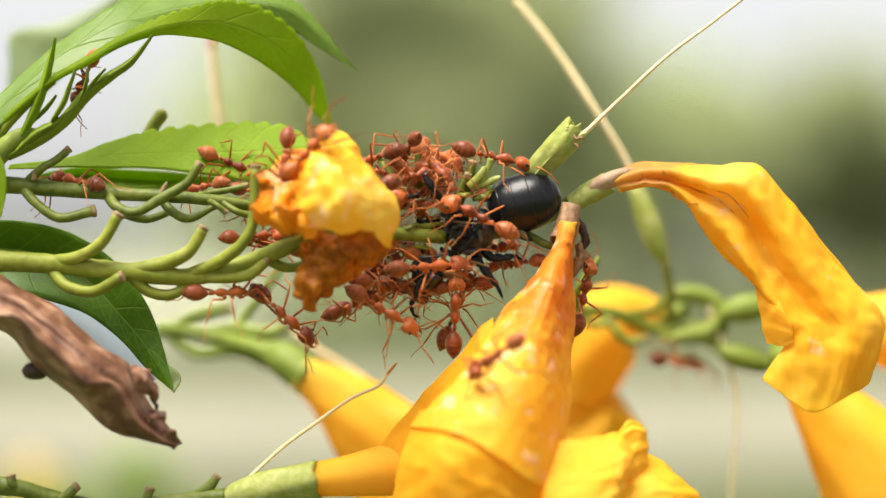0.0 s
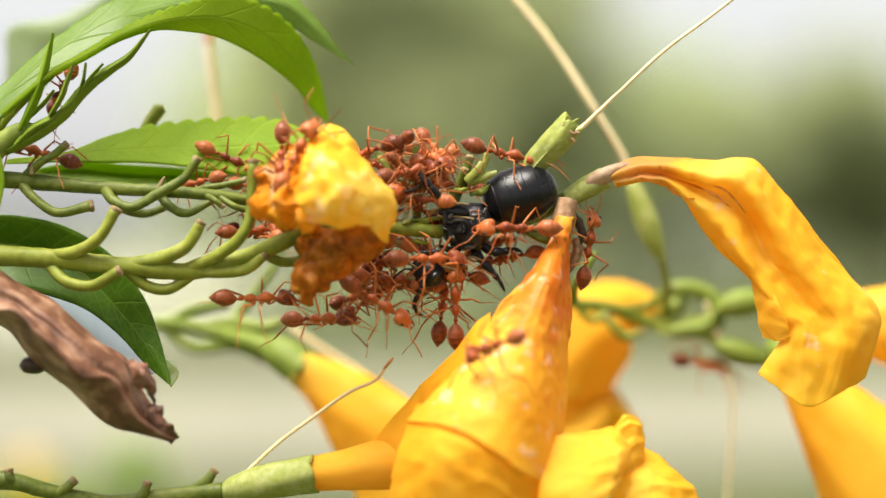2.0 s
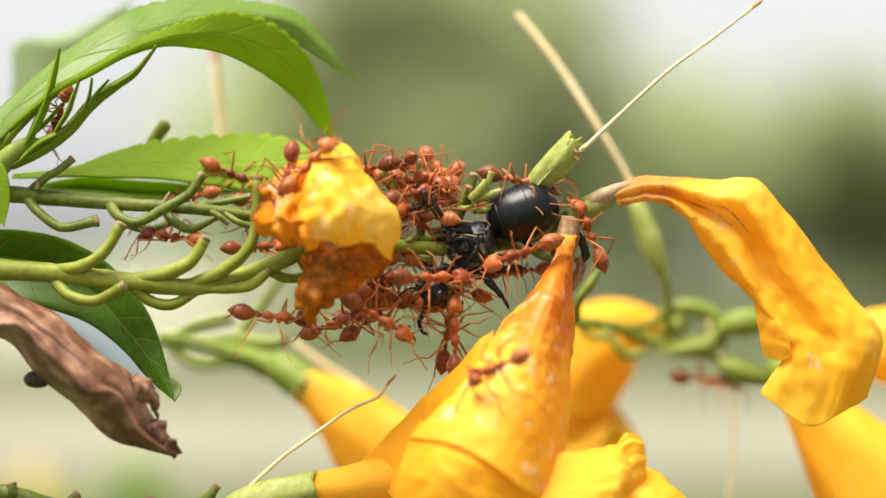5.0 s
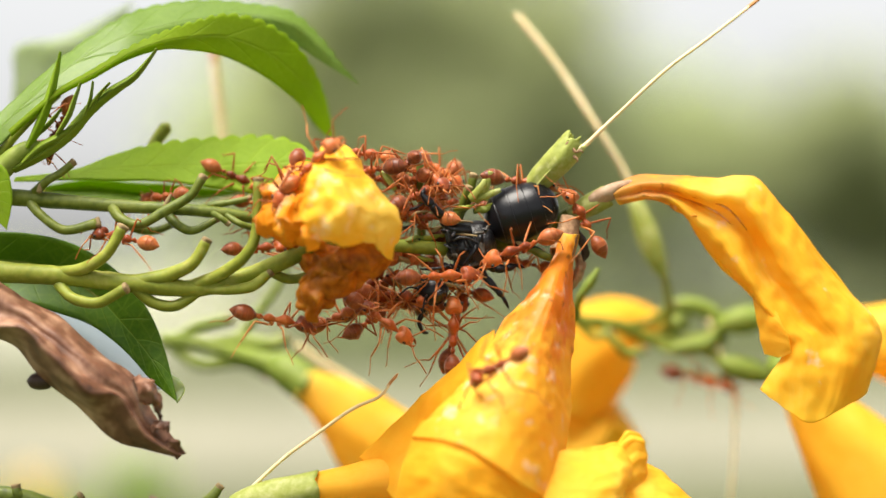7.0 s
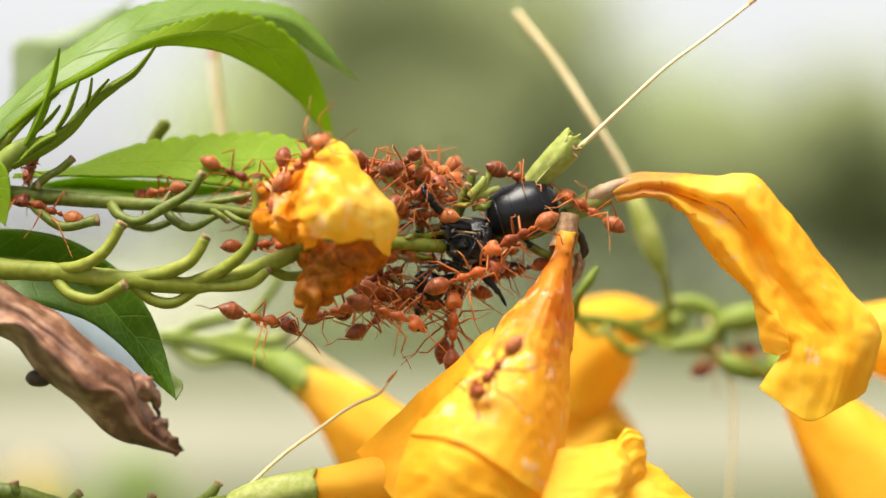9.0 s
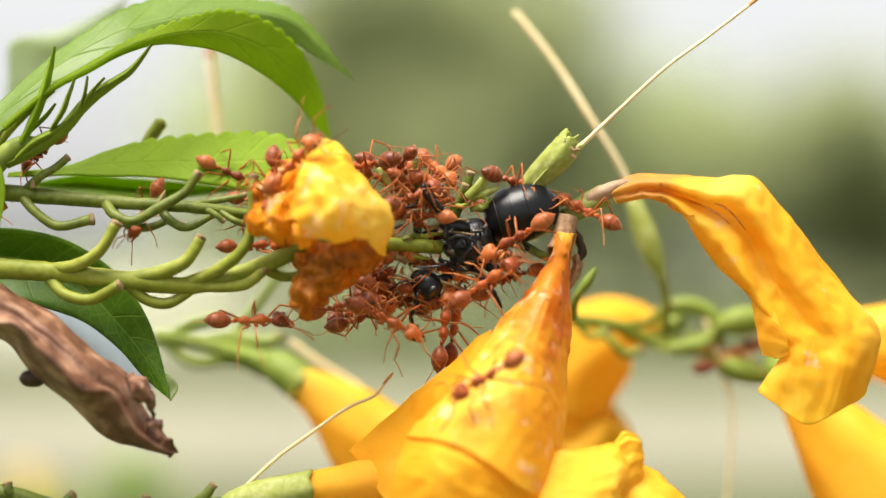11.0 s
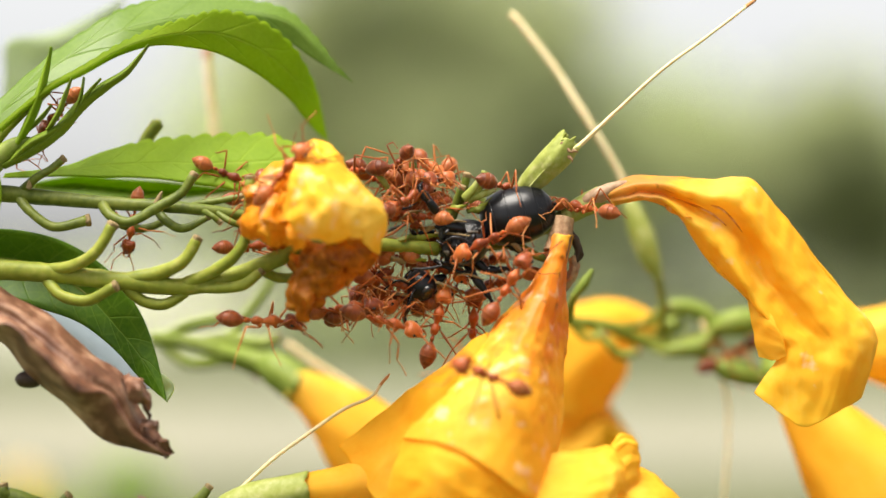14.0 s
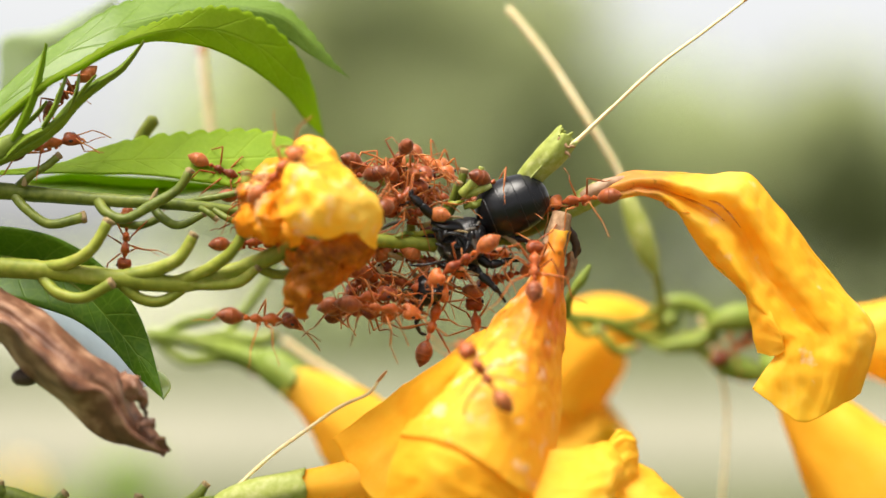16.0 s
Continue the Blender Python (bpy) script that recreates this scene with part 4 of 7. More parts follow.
DEAD_HOLLOW = [V(-38.95, -8, -4.4), V(-36.06, -7.8, -5.28), V(-33.11, -8.6, -7.39), V(-30.11, -9.2, -10.18), V(-27.72, -7.8, -11.61), V(-25.69, -7.2, -14.67), V(-22.86, -6.7, -16.81)]
DEAD_FOLD = [V(-38.77, -9, -5.64), V(-35.89, -10, -5.71), V(-33.35, -10.8, -7.99), V(-30.46, -10.8, -11.16), V(-28, -9, -11.93), V(-25.79, -8, -15.1), V(-22.93, -7, -16.89)]
DEAD_UNDER = [V(-39.4, -5.5, -6.42), V(-37.32, -5, -7.42), V(-35.04, -5, -10.18), V(-31.89, -5.6, -12.62), V(-29.01, -5.8, -15.36), V(-26.3, -6.2, -16.31), V(-23.13, -6.5, -17.12)]
DEAD_BACK = [V(-40.03, -2, -4.92), V(-37.33, -2, -6.32), V(-34.69, -2.2, -8.91), V(-31.73, -2.6, -11.89), V(-28.93, -3.4, -14.23), V(-26.32, -4.4, -15.75), V(-23.08, -6, -16.96)]
sheet(bm, [DEAD_TOP, DEAD_FACE, DEAD_HOLLOW, DEAD_FOLD, DEAD_UNDER, DEAD_BACK], 100, 130, 0.26, 170, 1.0, 0.04, 0, 0.0, 0.05, 8.0, 1.2)
part("leaf_blade", bm, M_DEAD, dead, thick=0.15)
bm = bmesh.new()
lump(bm, [(-1.2, .1, .1, 0), (-.8, .8, .6, 0), (0, 1.0, .75, 0), (.8, .8, .6, 0), (1.1, .1, .1, 0)], 12, Matrix.Translation(V(-35.24, -5, -10.53)))
part("gall", bm, M_GALL, dead, "small dark gall")
for rows, s in (([[V(-26.92, -6, -10.13), V(-25.62, -7, -10.09), V(-24.84, -7, -11.07), V(-24.3, -6.6, -12.75)], [V(-26.38, -8, -11.11), V(-25.39, -9, -10.96), V(-24.95, -8.6, -11.96), V(-24.4, -7.4, -13.49)], [V(-25.91, -7, -12.44), V(-25.23, -7.8, -12.29), V(-24.87, -7.6, -13.18), V(-24.35, -7, -14.2)]], 2.0),
                ([[V(-24.93, -7, -14), V(-24.18, -7.6, -13.77), V(-23.77, -7.4, -13.88), V(-23.91, -7, -14.29)], [V(-25.06, -7.6, -14.94), V(-24.43, -8, -14.62), V(-23.96, -7.8, -14.63), V(-23.93, -7.2, -14.96)]], 3.0),
                ([[V(-23.95, -7, -15.47), V(-23.23, -7.4, -15.44), V(-22.7, -6.8, -16.36), V(-22.3, -6.4, -16.59)], [V(-24.35, -7, -16.54), V(-23.54, -7.2, -16.82), V(-23, -6.8, -17.15), V(-22.73, -6.5, -17.22)]], 4.0)):
    part("torn_tip", sheet(bmesh.new(), rows, 18, 26, 0.4, 620, s, 0.14, 0, 0.0, 0.12, 6.0, 1.2), M_DEAD, dead, thick=0.12)
style("thin dead stalk at the leaf's foot", [V(-41.63, -3, -0.44), V(-40.27, -5, -1.91), V(-40.57, -6, -2.87)], [0.4, 0.4, 0.4], False, M_STUB)

# ---- flowers ----
def flower(label, group="trumpet flowers", at=None):
    return thing("trumpet_flower", at, label, "flower", group)


# front flower, hanging limp from its brown tube over the next one
fa = flower("wilting yellow trumpet flower with brown-blotched tube", at=V(11.4, 0, 4.45))
LEFT = [V(10.2, 0, 2.45), V(9.76, -0.8, 0.25), V(8.01, -2.5, -2.52), V(5.19, -4.8, -5.53), V(3.49, -6.6, -8.01), V(0.96, -8.6, -11.3), V(-1.34, -9.4, -13.55), V(-2.68, -9.5, -15.03)]
RIGHT = [V(12.01, 0.2, 2.45), V(11.45, 0, 0.25), V(11.26, -0.8, -2.94), V(11.57, -1.6, -5.91), V(11.15, -3, -8.83), V(10.95, -5, -12.66), V(10.46, -7, -16.42), V(9.64, -9, -20.87)]
part("corolla", sheet(bmesh.new(), [LEFT,
    [V(10.54, -1.2, 2.44), V(9.78, -2.6, 0.05), V(8.19, -5.5, -3.12), V(6.33, -7.5, -6.23), V(4.58, -10, -9.02), V(2.89, -12, -12.01), V(1.93, -13, -13.84), V(1.31, -13.5, -15.36)],
    [V(11.12, -1.6, 2.33), V(10.4, -3.2, -0.05), V(9.14, -6.2, -3.35), V(7.88, -8.8, -6.67), V(6.69, -11.2, -9.69), V(5.59, -13.4, -12.64), V(4.95, -14.5, -15.14), V(4.48, -15, -17.11)],
    [V(11.69, -1.2, 2.34), V(11.13, -2.4, -0.05), V(10.22, -4.8, -3.38), V(9.5, -6.8, -6.74), V(8.92, -9, -10.03), V(8.24, -11.8, -13.68), V(7.81, -13.2, -16.88), V(7.54, -14, -19.44)],
    RIGHT], 110, 170, 0.34, 300, 2.0, 0.08, 0, 0.6, 0.09, 7.0, 0.55), M_FRONT, fa, "yellow corolla with orange bruised tube", thick=0.2)
part("corolla_back", sheet(bmesh.new(), [LEFT, [V(11.46, 1.2, 2.46), V(10.79, 1.8, 0.05), V(9.64, 2, -2.98), V(8.1, 1.5, -5.99), V(7.08, 1, -8.49), V(5.8, 0, -12.45), V(4.78, -1, -15.38), V(3.77, -2, -18.28)], RIGHT], 24, 50, 0.3, 300, 5.0), M_FRONT, fa, thick=0.2)
base_bm = bmesh.new()
funnel(base_bm, [V(11.32, 0, 3.94), V(11.17, -0.1, 3.23), V(10.96, -0.3, 2.37), V(10.69, -0.6, 1.41), V(10.42, -1, 0.61)], [0.78, 0.86, 0.9, 0.92, 0.98], 36, 24, 1.0, 0, 0, 0.05, 6, 0.1, 500, 2.0)
for v in base_bm.verts:
    if v.co.z < 1.2 + 0.0006:
        v.co.z += 0.0009 * noise.noise(Vector((v.co.x * 2600, 1.0, 0.5)))
part("dry_base", base_bm, M_BARK, fa, "dry greyish-brown foot of the tube, cut off square", thick=0.16)
part("dry_core", tube(bmesh.new(), [V(11.32, 0, 3.84), V(11.01, -0.3, 2.63), V(10.58, -0.8, 1.11)], [0.66, 0.74, 0.7], 16, 12, 0.2, tip=False), M_STUB, fa)
# rear lobe: the deeper orange material paints in the shadow on it
rear_lobe = part("rear_lobe", sheet(bmesh.new(), [[V(4.34, -3, -5.97), V(3.8, -3, -6.48), V(0.36, -2.5, -10.49), V(-3.19, -2, -14.51), V(-6.79, -2, -18.22)], [V(4.71, -4, -7.81), V(2.25, -4.5, -10.73), V(0.29, -5, -14.61), V(-1.67, -4.5, -18.57), V(-3.14, -4, -21.56)], [V(5.7, -4, -9.77), V(4.2, -5, -12.66), V(3.21, -6, -16.01), V(1.75, -6, -20.38), V(0.78, -6, -23.3)]], 30, 40, 0.5, 220, 9.0), M_PETAL_INNER, fa, thick=0.2)
# its lower lobe, bent back into shade under the rim
part("petal_lobe", sheet(bmesh.new(), [[V(-1.9, -8.7, -13.6), V(1.2, -12.1, -14.2), V(4.6, -13.8, -16), V(7.4, -13, -18.4), V(9.7, -9, -20.4)], [V(-2.6, -9.1, -14.9), V(0.9, -12.8, -15.4), V(4.5, -14.2, -17.1), V(7.2, -13.3, -19.5), V(9.4, -9.6, -21.6)], [V(-3.45, -9.6, -17.91), V(0.05, -13.2, -18.61), V(4.03, -14.2, -19.93), V(6.6, -12.8, -21.6), V(8.66, -9.5, -23.17)], [V(-4.22, -9, -22.02), V(-0.66, -12, -22.89), V(3.58, -13, -24.2), V(5.8, -11.6, -25.3), V(7.72, -9, -26.34)]], 70, 90, 0.3, 230, 3.0, 0.04, 0, 0.0, 0.12, 6.0, 1.3), M_PETAL_INNER, fa, "folded orange-yellow lower lobe with a brown spot", thick=0.18)
bm = bmesh.new()
lump(bm, [(-.5, .05, .03, 0), (-.25, .4, .05, 0), (.2, .5, .06, 0), (.5, .1, .03, 0)], 14, Matrix.Translation(V(2.26, -14.1, -17.82)) @ Matrix.Rotation(math.pi / 2, 4, "X") @ Matrix.Rotation(1.2, 4, "Z"))
part("rot_spot", bm, M_ROT, fa, "brown rot spot")

# flower lying below it, facing away to the side
fb = flower("open yellow trumpet flower with green calyx", at=V(-19.03, -2, -21.75))
part("calyx", funnel(bmesh.new(), [V(-19.28, -2, -22), V(-18.04, -2, -21.55), V(-15.03, -2.5, -20.81), V(-11.05, -3, -20.08)], [0.5, 1.1, 1.55, 1.66], 30, 20, 1.0, 5, 0.3, 0.03, 5, 0.1, 400, 0.0), M_CALYX, fb, thick=0.05)
part("corolla_tube", funnel(bmesh.new(), [V(-12.04, -3, -20.27), V(-8.11, -2.5, -19.82), V(-3.19, -1, -19.36), V(2.3, 0, -19.45), V(7.8, 0, -19.45)], [1.35, 1.75, 2.4, 3.2, 4.0], 48, 40, 0.9, 0, 0, 0.03, 5, 0.2, 200, 4.0), M_PETAL_INNER, fb, thick=0.2)

def side_lobe(rows, s):
    part("petal_lobe", sheet(bmesh.new(), rows, 70, 80, 0.20, 300, s, 0.03, 0, -0.6, 0.10, 5.0, 2.0), M_PETAL, fb, thick=0.14)


side_lobe([[V(8.95, -8.4, -16.5), V(11.82, -8.6, -16.01), V(14.27, -8, -15.76), V(15.5, -7, -15.93)], [V(8.9, -9.6, -17.27), V(12.23, -9.9, -17.01), V(14.67, -9.2, -16.87), V(16, -8, -16.92)], [V(8.59, -11.4, -18.83), V(12.12, -11.8, -18.61), V(14.79, -10.8, -18.41), V(16.02, -9, -18.37)], [V(8.29, -13, -20.67), V(11.56, -13.4, -20.72), V(13.99, -12.2, -20.41), V(15.47, -10, -19.72)], [V(8.03, -13.4, -22.98), V(11.55, -13.6, -22.72), V(13.77, -12.6, -21.65), V(15.05, -10.6, -20.52)]], 1.0)
side_lobe([[V(14.58, -7, -16.51), V(15.17, -7.2, -15.61), V(15.79, -7, -14.67), V(16.64, -6, -15.13)], [V(14.51, -7.6, -17.3), V(15.45, -7.9, -16.46), V(16.36, -7.5, -15.64), V(17.27, -6.6, -16.06)], [V(14.27, -7.8, -18.75), V(15.64, -8.2, -17.99), V(16.76, -7.6, -17.29), V(17.58, -6.4, -17.43)], [V(14.33, -7, -21.26), V(15.95, -8, -20.2), V(17.24, -7, -19.61), V(17.94, -5.6, -19.25)]], 2.5)
side_lobe([[V(15.93, -5, -18.13), V(17.37, -5.4, -17.71), V(18.67, -5, -18.28), V(19.7, -4.4, -19.07)], [V(15.33, -6.6, -19.16), V(17.48, -7, -18.93), V(19.52, -6.4, -19.47), V(21.02, -5, -20.38)], [V(14.72, -8.4, -20.64), V(17.1, -8.8, -20.89), V(20.09, -7.6, -21.39), V(22.18, -6, -21.75)], [V(14.13, -10, -23.35), V(17, -10, -23.83), V(19.96, -9, -24.42), V(23.05, -7, -25.13)]], 2.0)

# withered flower bowed over
fc = flower("withered orange-yellow trumpet flower drooping from its calyx", at=V(12.36, 1, 4.82))
part("calyx", funnel(bmesh.new(), [V(11.48, 1.5, 3.98), V(12.37, 1.2, 4.57), V(13.4, 1, 5.2), V(14.3, 1, 5.7)], [0.7, 0.82, 0.92, 0.86], 30, 20, 1.0, 5, 0.5, 0.04, 5, 0.1, 500, 0.0), M_CALYX, fc, thick=0.2)
part("dry_base", tube(bmesh.new(), [V(13.18, 0.6, 5.37), V(14.17, 0.3, 5.87), V(15.48, 0.2, 6.48), V(16.81, 0.4, 6.99)], [0.55, 0.68, 0.58, 0.3], 16, 18, 0.25), M_TAN, fc, "shrivelled tan papery base of the tube")
TOP = [V(15.18, 1, 6.45), V(17.46, 1, 7.67), V(21.02, 1, 7.57), V(24.59, 1.2, 7.37), V(28.08, 1.5, 7.23), V(30.97, 1.8, 4.39), V(33.64, 2, 0.88), V(36.42, 2.2, -2.54), V(39.09, 2, -5.85), V(38.92, 1.6, -8.79), V(37.78, 1.2, -11.92)]
UPPER = [V(15.2, -0.2, 6.06), V(17.34, -0.6, 6.91), V(20.6, -0.8, 6.65), V(23.84, -1.1, 6.14), V(26.93, -1.3, 5.43), V(28.96, -1.1, 2.52), V(31.3, -0.9, -0.9), V(33.68, -0.8, -3.91), V(36.13, -0.9, -6.38), V(36.48, -1.2, -9.18), V(35.16, -1.3, -13.24)]
MIDDLE = [V(15.37, 0, 5.66), V(17.62, -0.2, 6.26), V(20.44, 0.2, 5.92), V(23.23, 0.3, 5.01), V(26.04, 0.6, 3.76), V(27.99, 0.8, 0.82), V(29.98, 0.5, -2.32), V(31.85, -0.2, -5.04), V(33.66, -0.9, -7.03), V(33.82, -1.5, -9.92), V(32.59, -1.7, -14.32)]
UNDER = [V(15.62, 0, 5.41), V(17.84, -0.6, 5.85), V(20.34, -0.8, 5.34), V(22.36, -0.8, 3.98), V(24.47, -0.8, 2.22), V(26.26, -1, -0.29), V(28.16, -1.1, -3.31), V(30.1, -1.2, -6.12), V(31.59, -1.3, -7.67), V(30.93, -1.4, -10.33), V(30.71, -1.5, -13.53)]
LOW = [V(15.94, 1, 5.18), V(18.21, 0.8, 5.58), V(20.49, 0.8, 4.82), V(21.78, 1, 3.96), V(23.32, 1.2, 1.63), V(25.35, 1.2, -0.75), V(27.51, 1, -2.83), V(29.37, 0.5, -5.71), V(30.51, 0, -7.97), V(29.05, -0.4, -10.07), V(28.2, -0.7, -11.47)]
BACK = [V(15.5, 2, 5.81), V(17.8, 2, 6.63), V(20.95, 3, 6.15), V(23.87, 4, 5.15), V(27.07, 5, 3.73), V(29.26, 6, 0.84), V(31.4, 6.5, -2.38), V(33.55, 7, -5.09), V(35.63, 7, -7.07), V(35.37, 7, -8.74), V(34.07, 7, -10.3)]
part("corolla", sheet(bmesh.new(), [TOP, UPPER, MIDDLE, UNDER, LOW], 90, 150, 0.32, 230, 8.3, 0.05, 0, 0.0, 0.15, 5.0, 1.3), M_DROOP, fc, "withering yellow corolla with deep creases", thick=0.18)
part("corolla_back", sheet(bmesh.new(), [TOP, BACK, LOW], 24, 50, 0.3, 260, 5.0), M_DROOP, fc, thick=0.18)
for pts in ([V(18.35, -0.6, 7.06), V(20.63, -0.45, 6.31), V(23.14, -0.5, 5.55), V(25.42, -0.45, 4.6), V(27.05, -0.3, 2.73)], [V(20.9, -0.2, 5.76), V(22.83, -0.1, 5.06), V(24.71, 0, 4.15), V(26, 0.2, 2.94)]):
    part("crease", tube(bmesh.new(), pts, [0.04, 0.10, 0.14, 0.10, 0.03] if len(pts) == 5 else [0.03, 0.08, 0.08, 0.03], 8, 30, 0.8), M_WILT, fc, "browned crease")
part("torn_edge", sheet(bmesh.new(), [[V(19.91, 0, 5.56), V(21.13, -0.5, 4.74), V(22.44, -1, 3.83)], [V(20.42, 0, 4.55), V(21.07, -0.6, 4.09), V(21.63, -1, 3.83)]], 10, 16, 0.4, 600, 6.0), M_WILT, fc, thick=0.15)
part("torn_edge", sheet(bmesh.new(), [[V(26.84, 0.5, -2.17), V(27.92, 0.2, -2.92), V(28.8, 0, -4.03)], [V(27.14, 0.5, -2.83), V(27.89, 0, -3.63), V(28.5, 0, -4.18)]], 10, 16, 0.3, 600, 7.0), M_PETAL, fc, thick=0.15)


def hem_lobe(rows, s, nu=40, nv=50, crumple=0.3):
    part("petal_lobe", sheet(bmesh.new(), rows, nu, nv, crumple, 240, s, 0.04, 0, 0.0, 0.07, 4.0, 1.2), M_PETAL, fc, thick=0.14)


hem_lobe([[V(27.33, 0.4, -2.32), V(28.42, -0.6, -3.21), V(29.64, -1.3, -4.71)], [V(27.89, 0, -3.93), V(28.96, -1.1, -4.92), V(30.28, -1.7, -6.31)], [V(28.44, 0, -6.86), V(29.27, -1, -7.13), V(30.58, -1.7, -7.41)], [V(28.67, 0.2, -8.28), V(29.73, -0.6, -8.6), V(30.73, -1.4, -8.22)]], 3.0)

# crumpled corolla caught on the lower stalk
cl = thing("fallen_corolla", V(-10.95, -5, 1.27), "crumpled yellow corolla browning below, snagged on the stalk", "petal")
part("petal", sheet(bmesh.new(), [[V(-10.65, -6, 9.88), V(-8.95, -6, 9.78), V(-7.25, -6, 8.08), V(-6.52, -6, 6.37)], [V(-11.27, -10, 7.69), V(-9.26, -10, 7.69), V(-7.15, -9, 6.76), V(-5.04, -7, 5.13)], [V(-12.17, -11, 5.28), V(-9.41, -12, 5.25), V(-6.84, -11, 4.8), V(-3.76, -8, 3.18)], [V(-11.6, -11, 2.9), V(-8.68, -12.5, 2.64), V(-6.84, -11, 2.19), V(-4.05, -8, 2.07)], [V(-9.74, -10, 1.48), V(-8.27, -11, 1.09), V(-6.4, -10, 1.72), V(-4.53, -8, 0.34)]], 80, 80, 0.52, 260, 1.0, 0.2), M_CRUMPLED, cl, thick=0.2)
part("petal", sheet(bmesh.new(), [[V(-13.94, -4, 7.66), V(-12.41, -5, 7.87), V(-10.46, -5, 9.58)], [V(-15.28, -6, 6.37), V(-13.21, -8, 5.83), V(-11.28, -8, 6.8)], [V(-16.01, -6, 4.43), V(-13.63, -9, 4.13), V(-11.47, -9, 4.37)], [V(-15.86, -6, 2.48), V(-13.63, -9, 2.45), V(-11.71, -9, 2.45)], [V(-14.37, -5, 2), V(-13.27, -7, 1.26), V(-11.52, -8, 1.49)]], 60, 60, 1.1, 420, 2.0, 0.3), M_WILT, cl, thick=0.2)
part("rotting_petal", sheet(bmesh.new(), [[V(-11.57, -7, 2.47), V(-8.63, -8, 1.88), V(-4.56, -6.6, 1.41)], [V(-11.52, -8, 0.53), V(-8.44, -9, 0.05), V(-5.05, -6.6, -0.15)], [V(-12.3, -7, -1.65), V(-9.62, -8.5, -1.88), V(-6.62, -6, -1.61)], [V(-12.36, -6, -3.6), V(-10.58, -7.5, -3.82), V(-8.75, -5, -3.13)], [V(-11.93, -5, -4.94), V(-10.9, -6, -5.21), V(-9.73, -5, -4.59)]], 44, 44, 1.0, 380, 3.0, 0.15), M_ROT, cl, "translucent brown rotting petal", thick=0.2)
part("dry_fold", sheet(bmesh.new(), [[V(-12.43, -9, 3.65), V(-11.41, -10, 3.15)], [V(-12.1, -10.5, 1.95), V(-10.65, -11, 1.71)], [V(-11.95, -9, 0.53), V(-10.7, -10, 1)]], 16, 12, 0.5, 500, 4.0), M_WILT, cl, "pale papery fold", thick=0.15)
part("petal", sheet(bmesh.new(), [[V(-15.49, -3, 2.27), V(-12.04, -3, 2.02), V(-9.08, -3, 1.04)], [V(-14.44, -4, 2.01), V(-11.68, -5, 0.05), V(-9.48, -5, -0.93)], [V(-11.79, -3, -1.43), V(-10.31, -3, -1.92), V(-9.08, -3, -1.92)]], 24, 24, 0.8, 400, 6.0), M_ROT, cl, "translucent brown rotting petal", thick=0.2)

# flowers behind, out of focus
def far_flower(label, cx, rx, cal, seed):
    f = flower(label, at=cx[0])
    part("corolla", funnel(bmesh.new(), cx, rx, 40, 30, 0.9, 5, 2.0, 0.04, 5, 0.3, 200, seed), M_PETAL, f, thick=0.2)
    part("calyx", funnel(bmesh.new(), cal, [0.7, rx[0] * 1.05, rx[0] * 1.1], 24, 12, 1.0, 5, 0.5, 0.03, 5, 0.1, 300, seed), M_BUD, f, thick=0.2)


far_flower("fresh yellow trumpet flower with green calyx, out of focus", [V(-14.19, 26.1, -12.24), V(-11.4, 26.1, -13.91), V(-8.05, 26.1, -16.71), V(-4.69, 26.1, -20.62), V(-2.46, 26.1, -24.53)], [1.6, 2.5, 3.9, 5.0, 6.0], [V(-17.75, 29, -10.12), V(-15.96, 27.55, -10.9), V(-13.35, 26.1, -12.68)], 1.0)
far_flower("open yellow trumpet flower behind the wilting one", [V(23.16, 37.7, -6.96), V(19.06, 37.7, -6.96), V(16.14, 37.7, -8.71), V(12.7, 39.15, -11.7)], [1.2, 3.0, 5.0, 6.5], [V(25.06, 36.25, -6.34), V(23.74, 37.7, -6.67), V(21.99, 37.7, -6.96)], 2.0)
far_flower("open yellow trumpet flower low behind", [V(10.52, 43.5, -11.9), V(12.84, 42.05, -14.81), V(14.55, 40.6, -17.68), V(15.64, 39.15, -19.94)], [2.0, 3.5, 4.5, 5.0], [V(8.73, 43.5, -10.1), V(9.63, 43.5, -10.7), V(10.82, 43.5, -12.2)], 3.0)
far_flower("large yellow trumpet flower out of focus", [V(33.89, 20.3, -10.86), V(36.34, 20.3, -14.68), V(40.16, 20.3, -19.59), V(44.53, 20.3, -25.05)], [1.6, 3.0, 5.0, 7.0], [V(32.72, 21.75, -8.73), V(33.26, 21.75, -9.83), V(34.16, 20.3, -11.4)], 4.0)
far_flower("yellow trumpet flower behind the withered one", [V(37.77, 26.1, -6.65), V(40.56, 26.1, -7.21), V(43.36, 26.1, -7.77), V(47.83, 26.1, -8.32)], [1.5, 2.6, 3.6, 5.0], [V(36.65, 26.1, -6.43), V(37.49, 26.1, -6.54), V(38.61, 26.1, -6.76)], 5.0)

# green buds behind, out of focus
def bud(label, pts, radii, stalk, mat=None):
    t = thing("flower_bud", pts[0], label, "flower bud", "buds behind")
    part("bud_body", tube(bmesh.new(), pts, radii, 14, 20), mat or M_BUD, t)
    part("stalk", tube(bmesh.new(), stalk, [0.45, 0.4, 0.4], 8, 14), M_STEM, t)


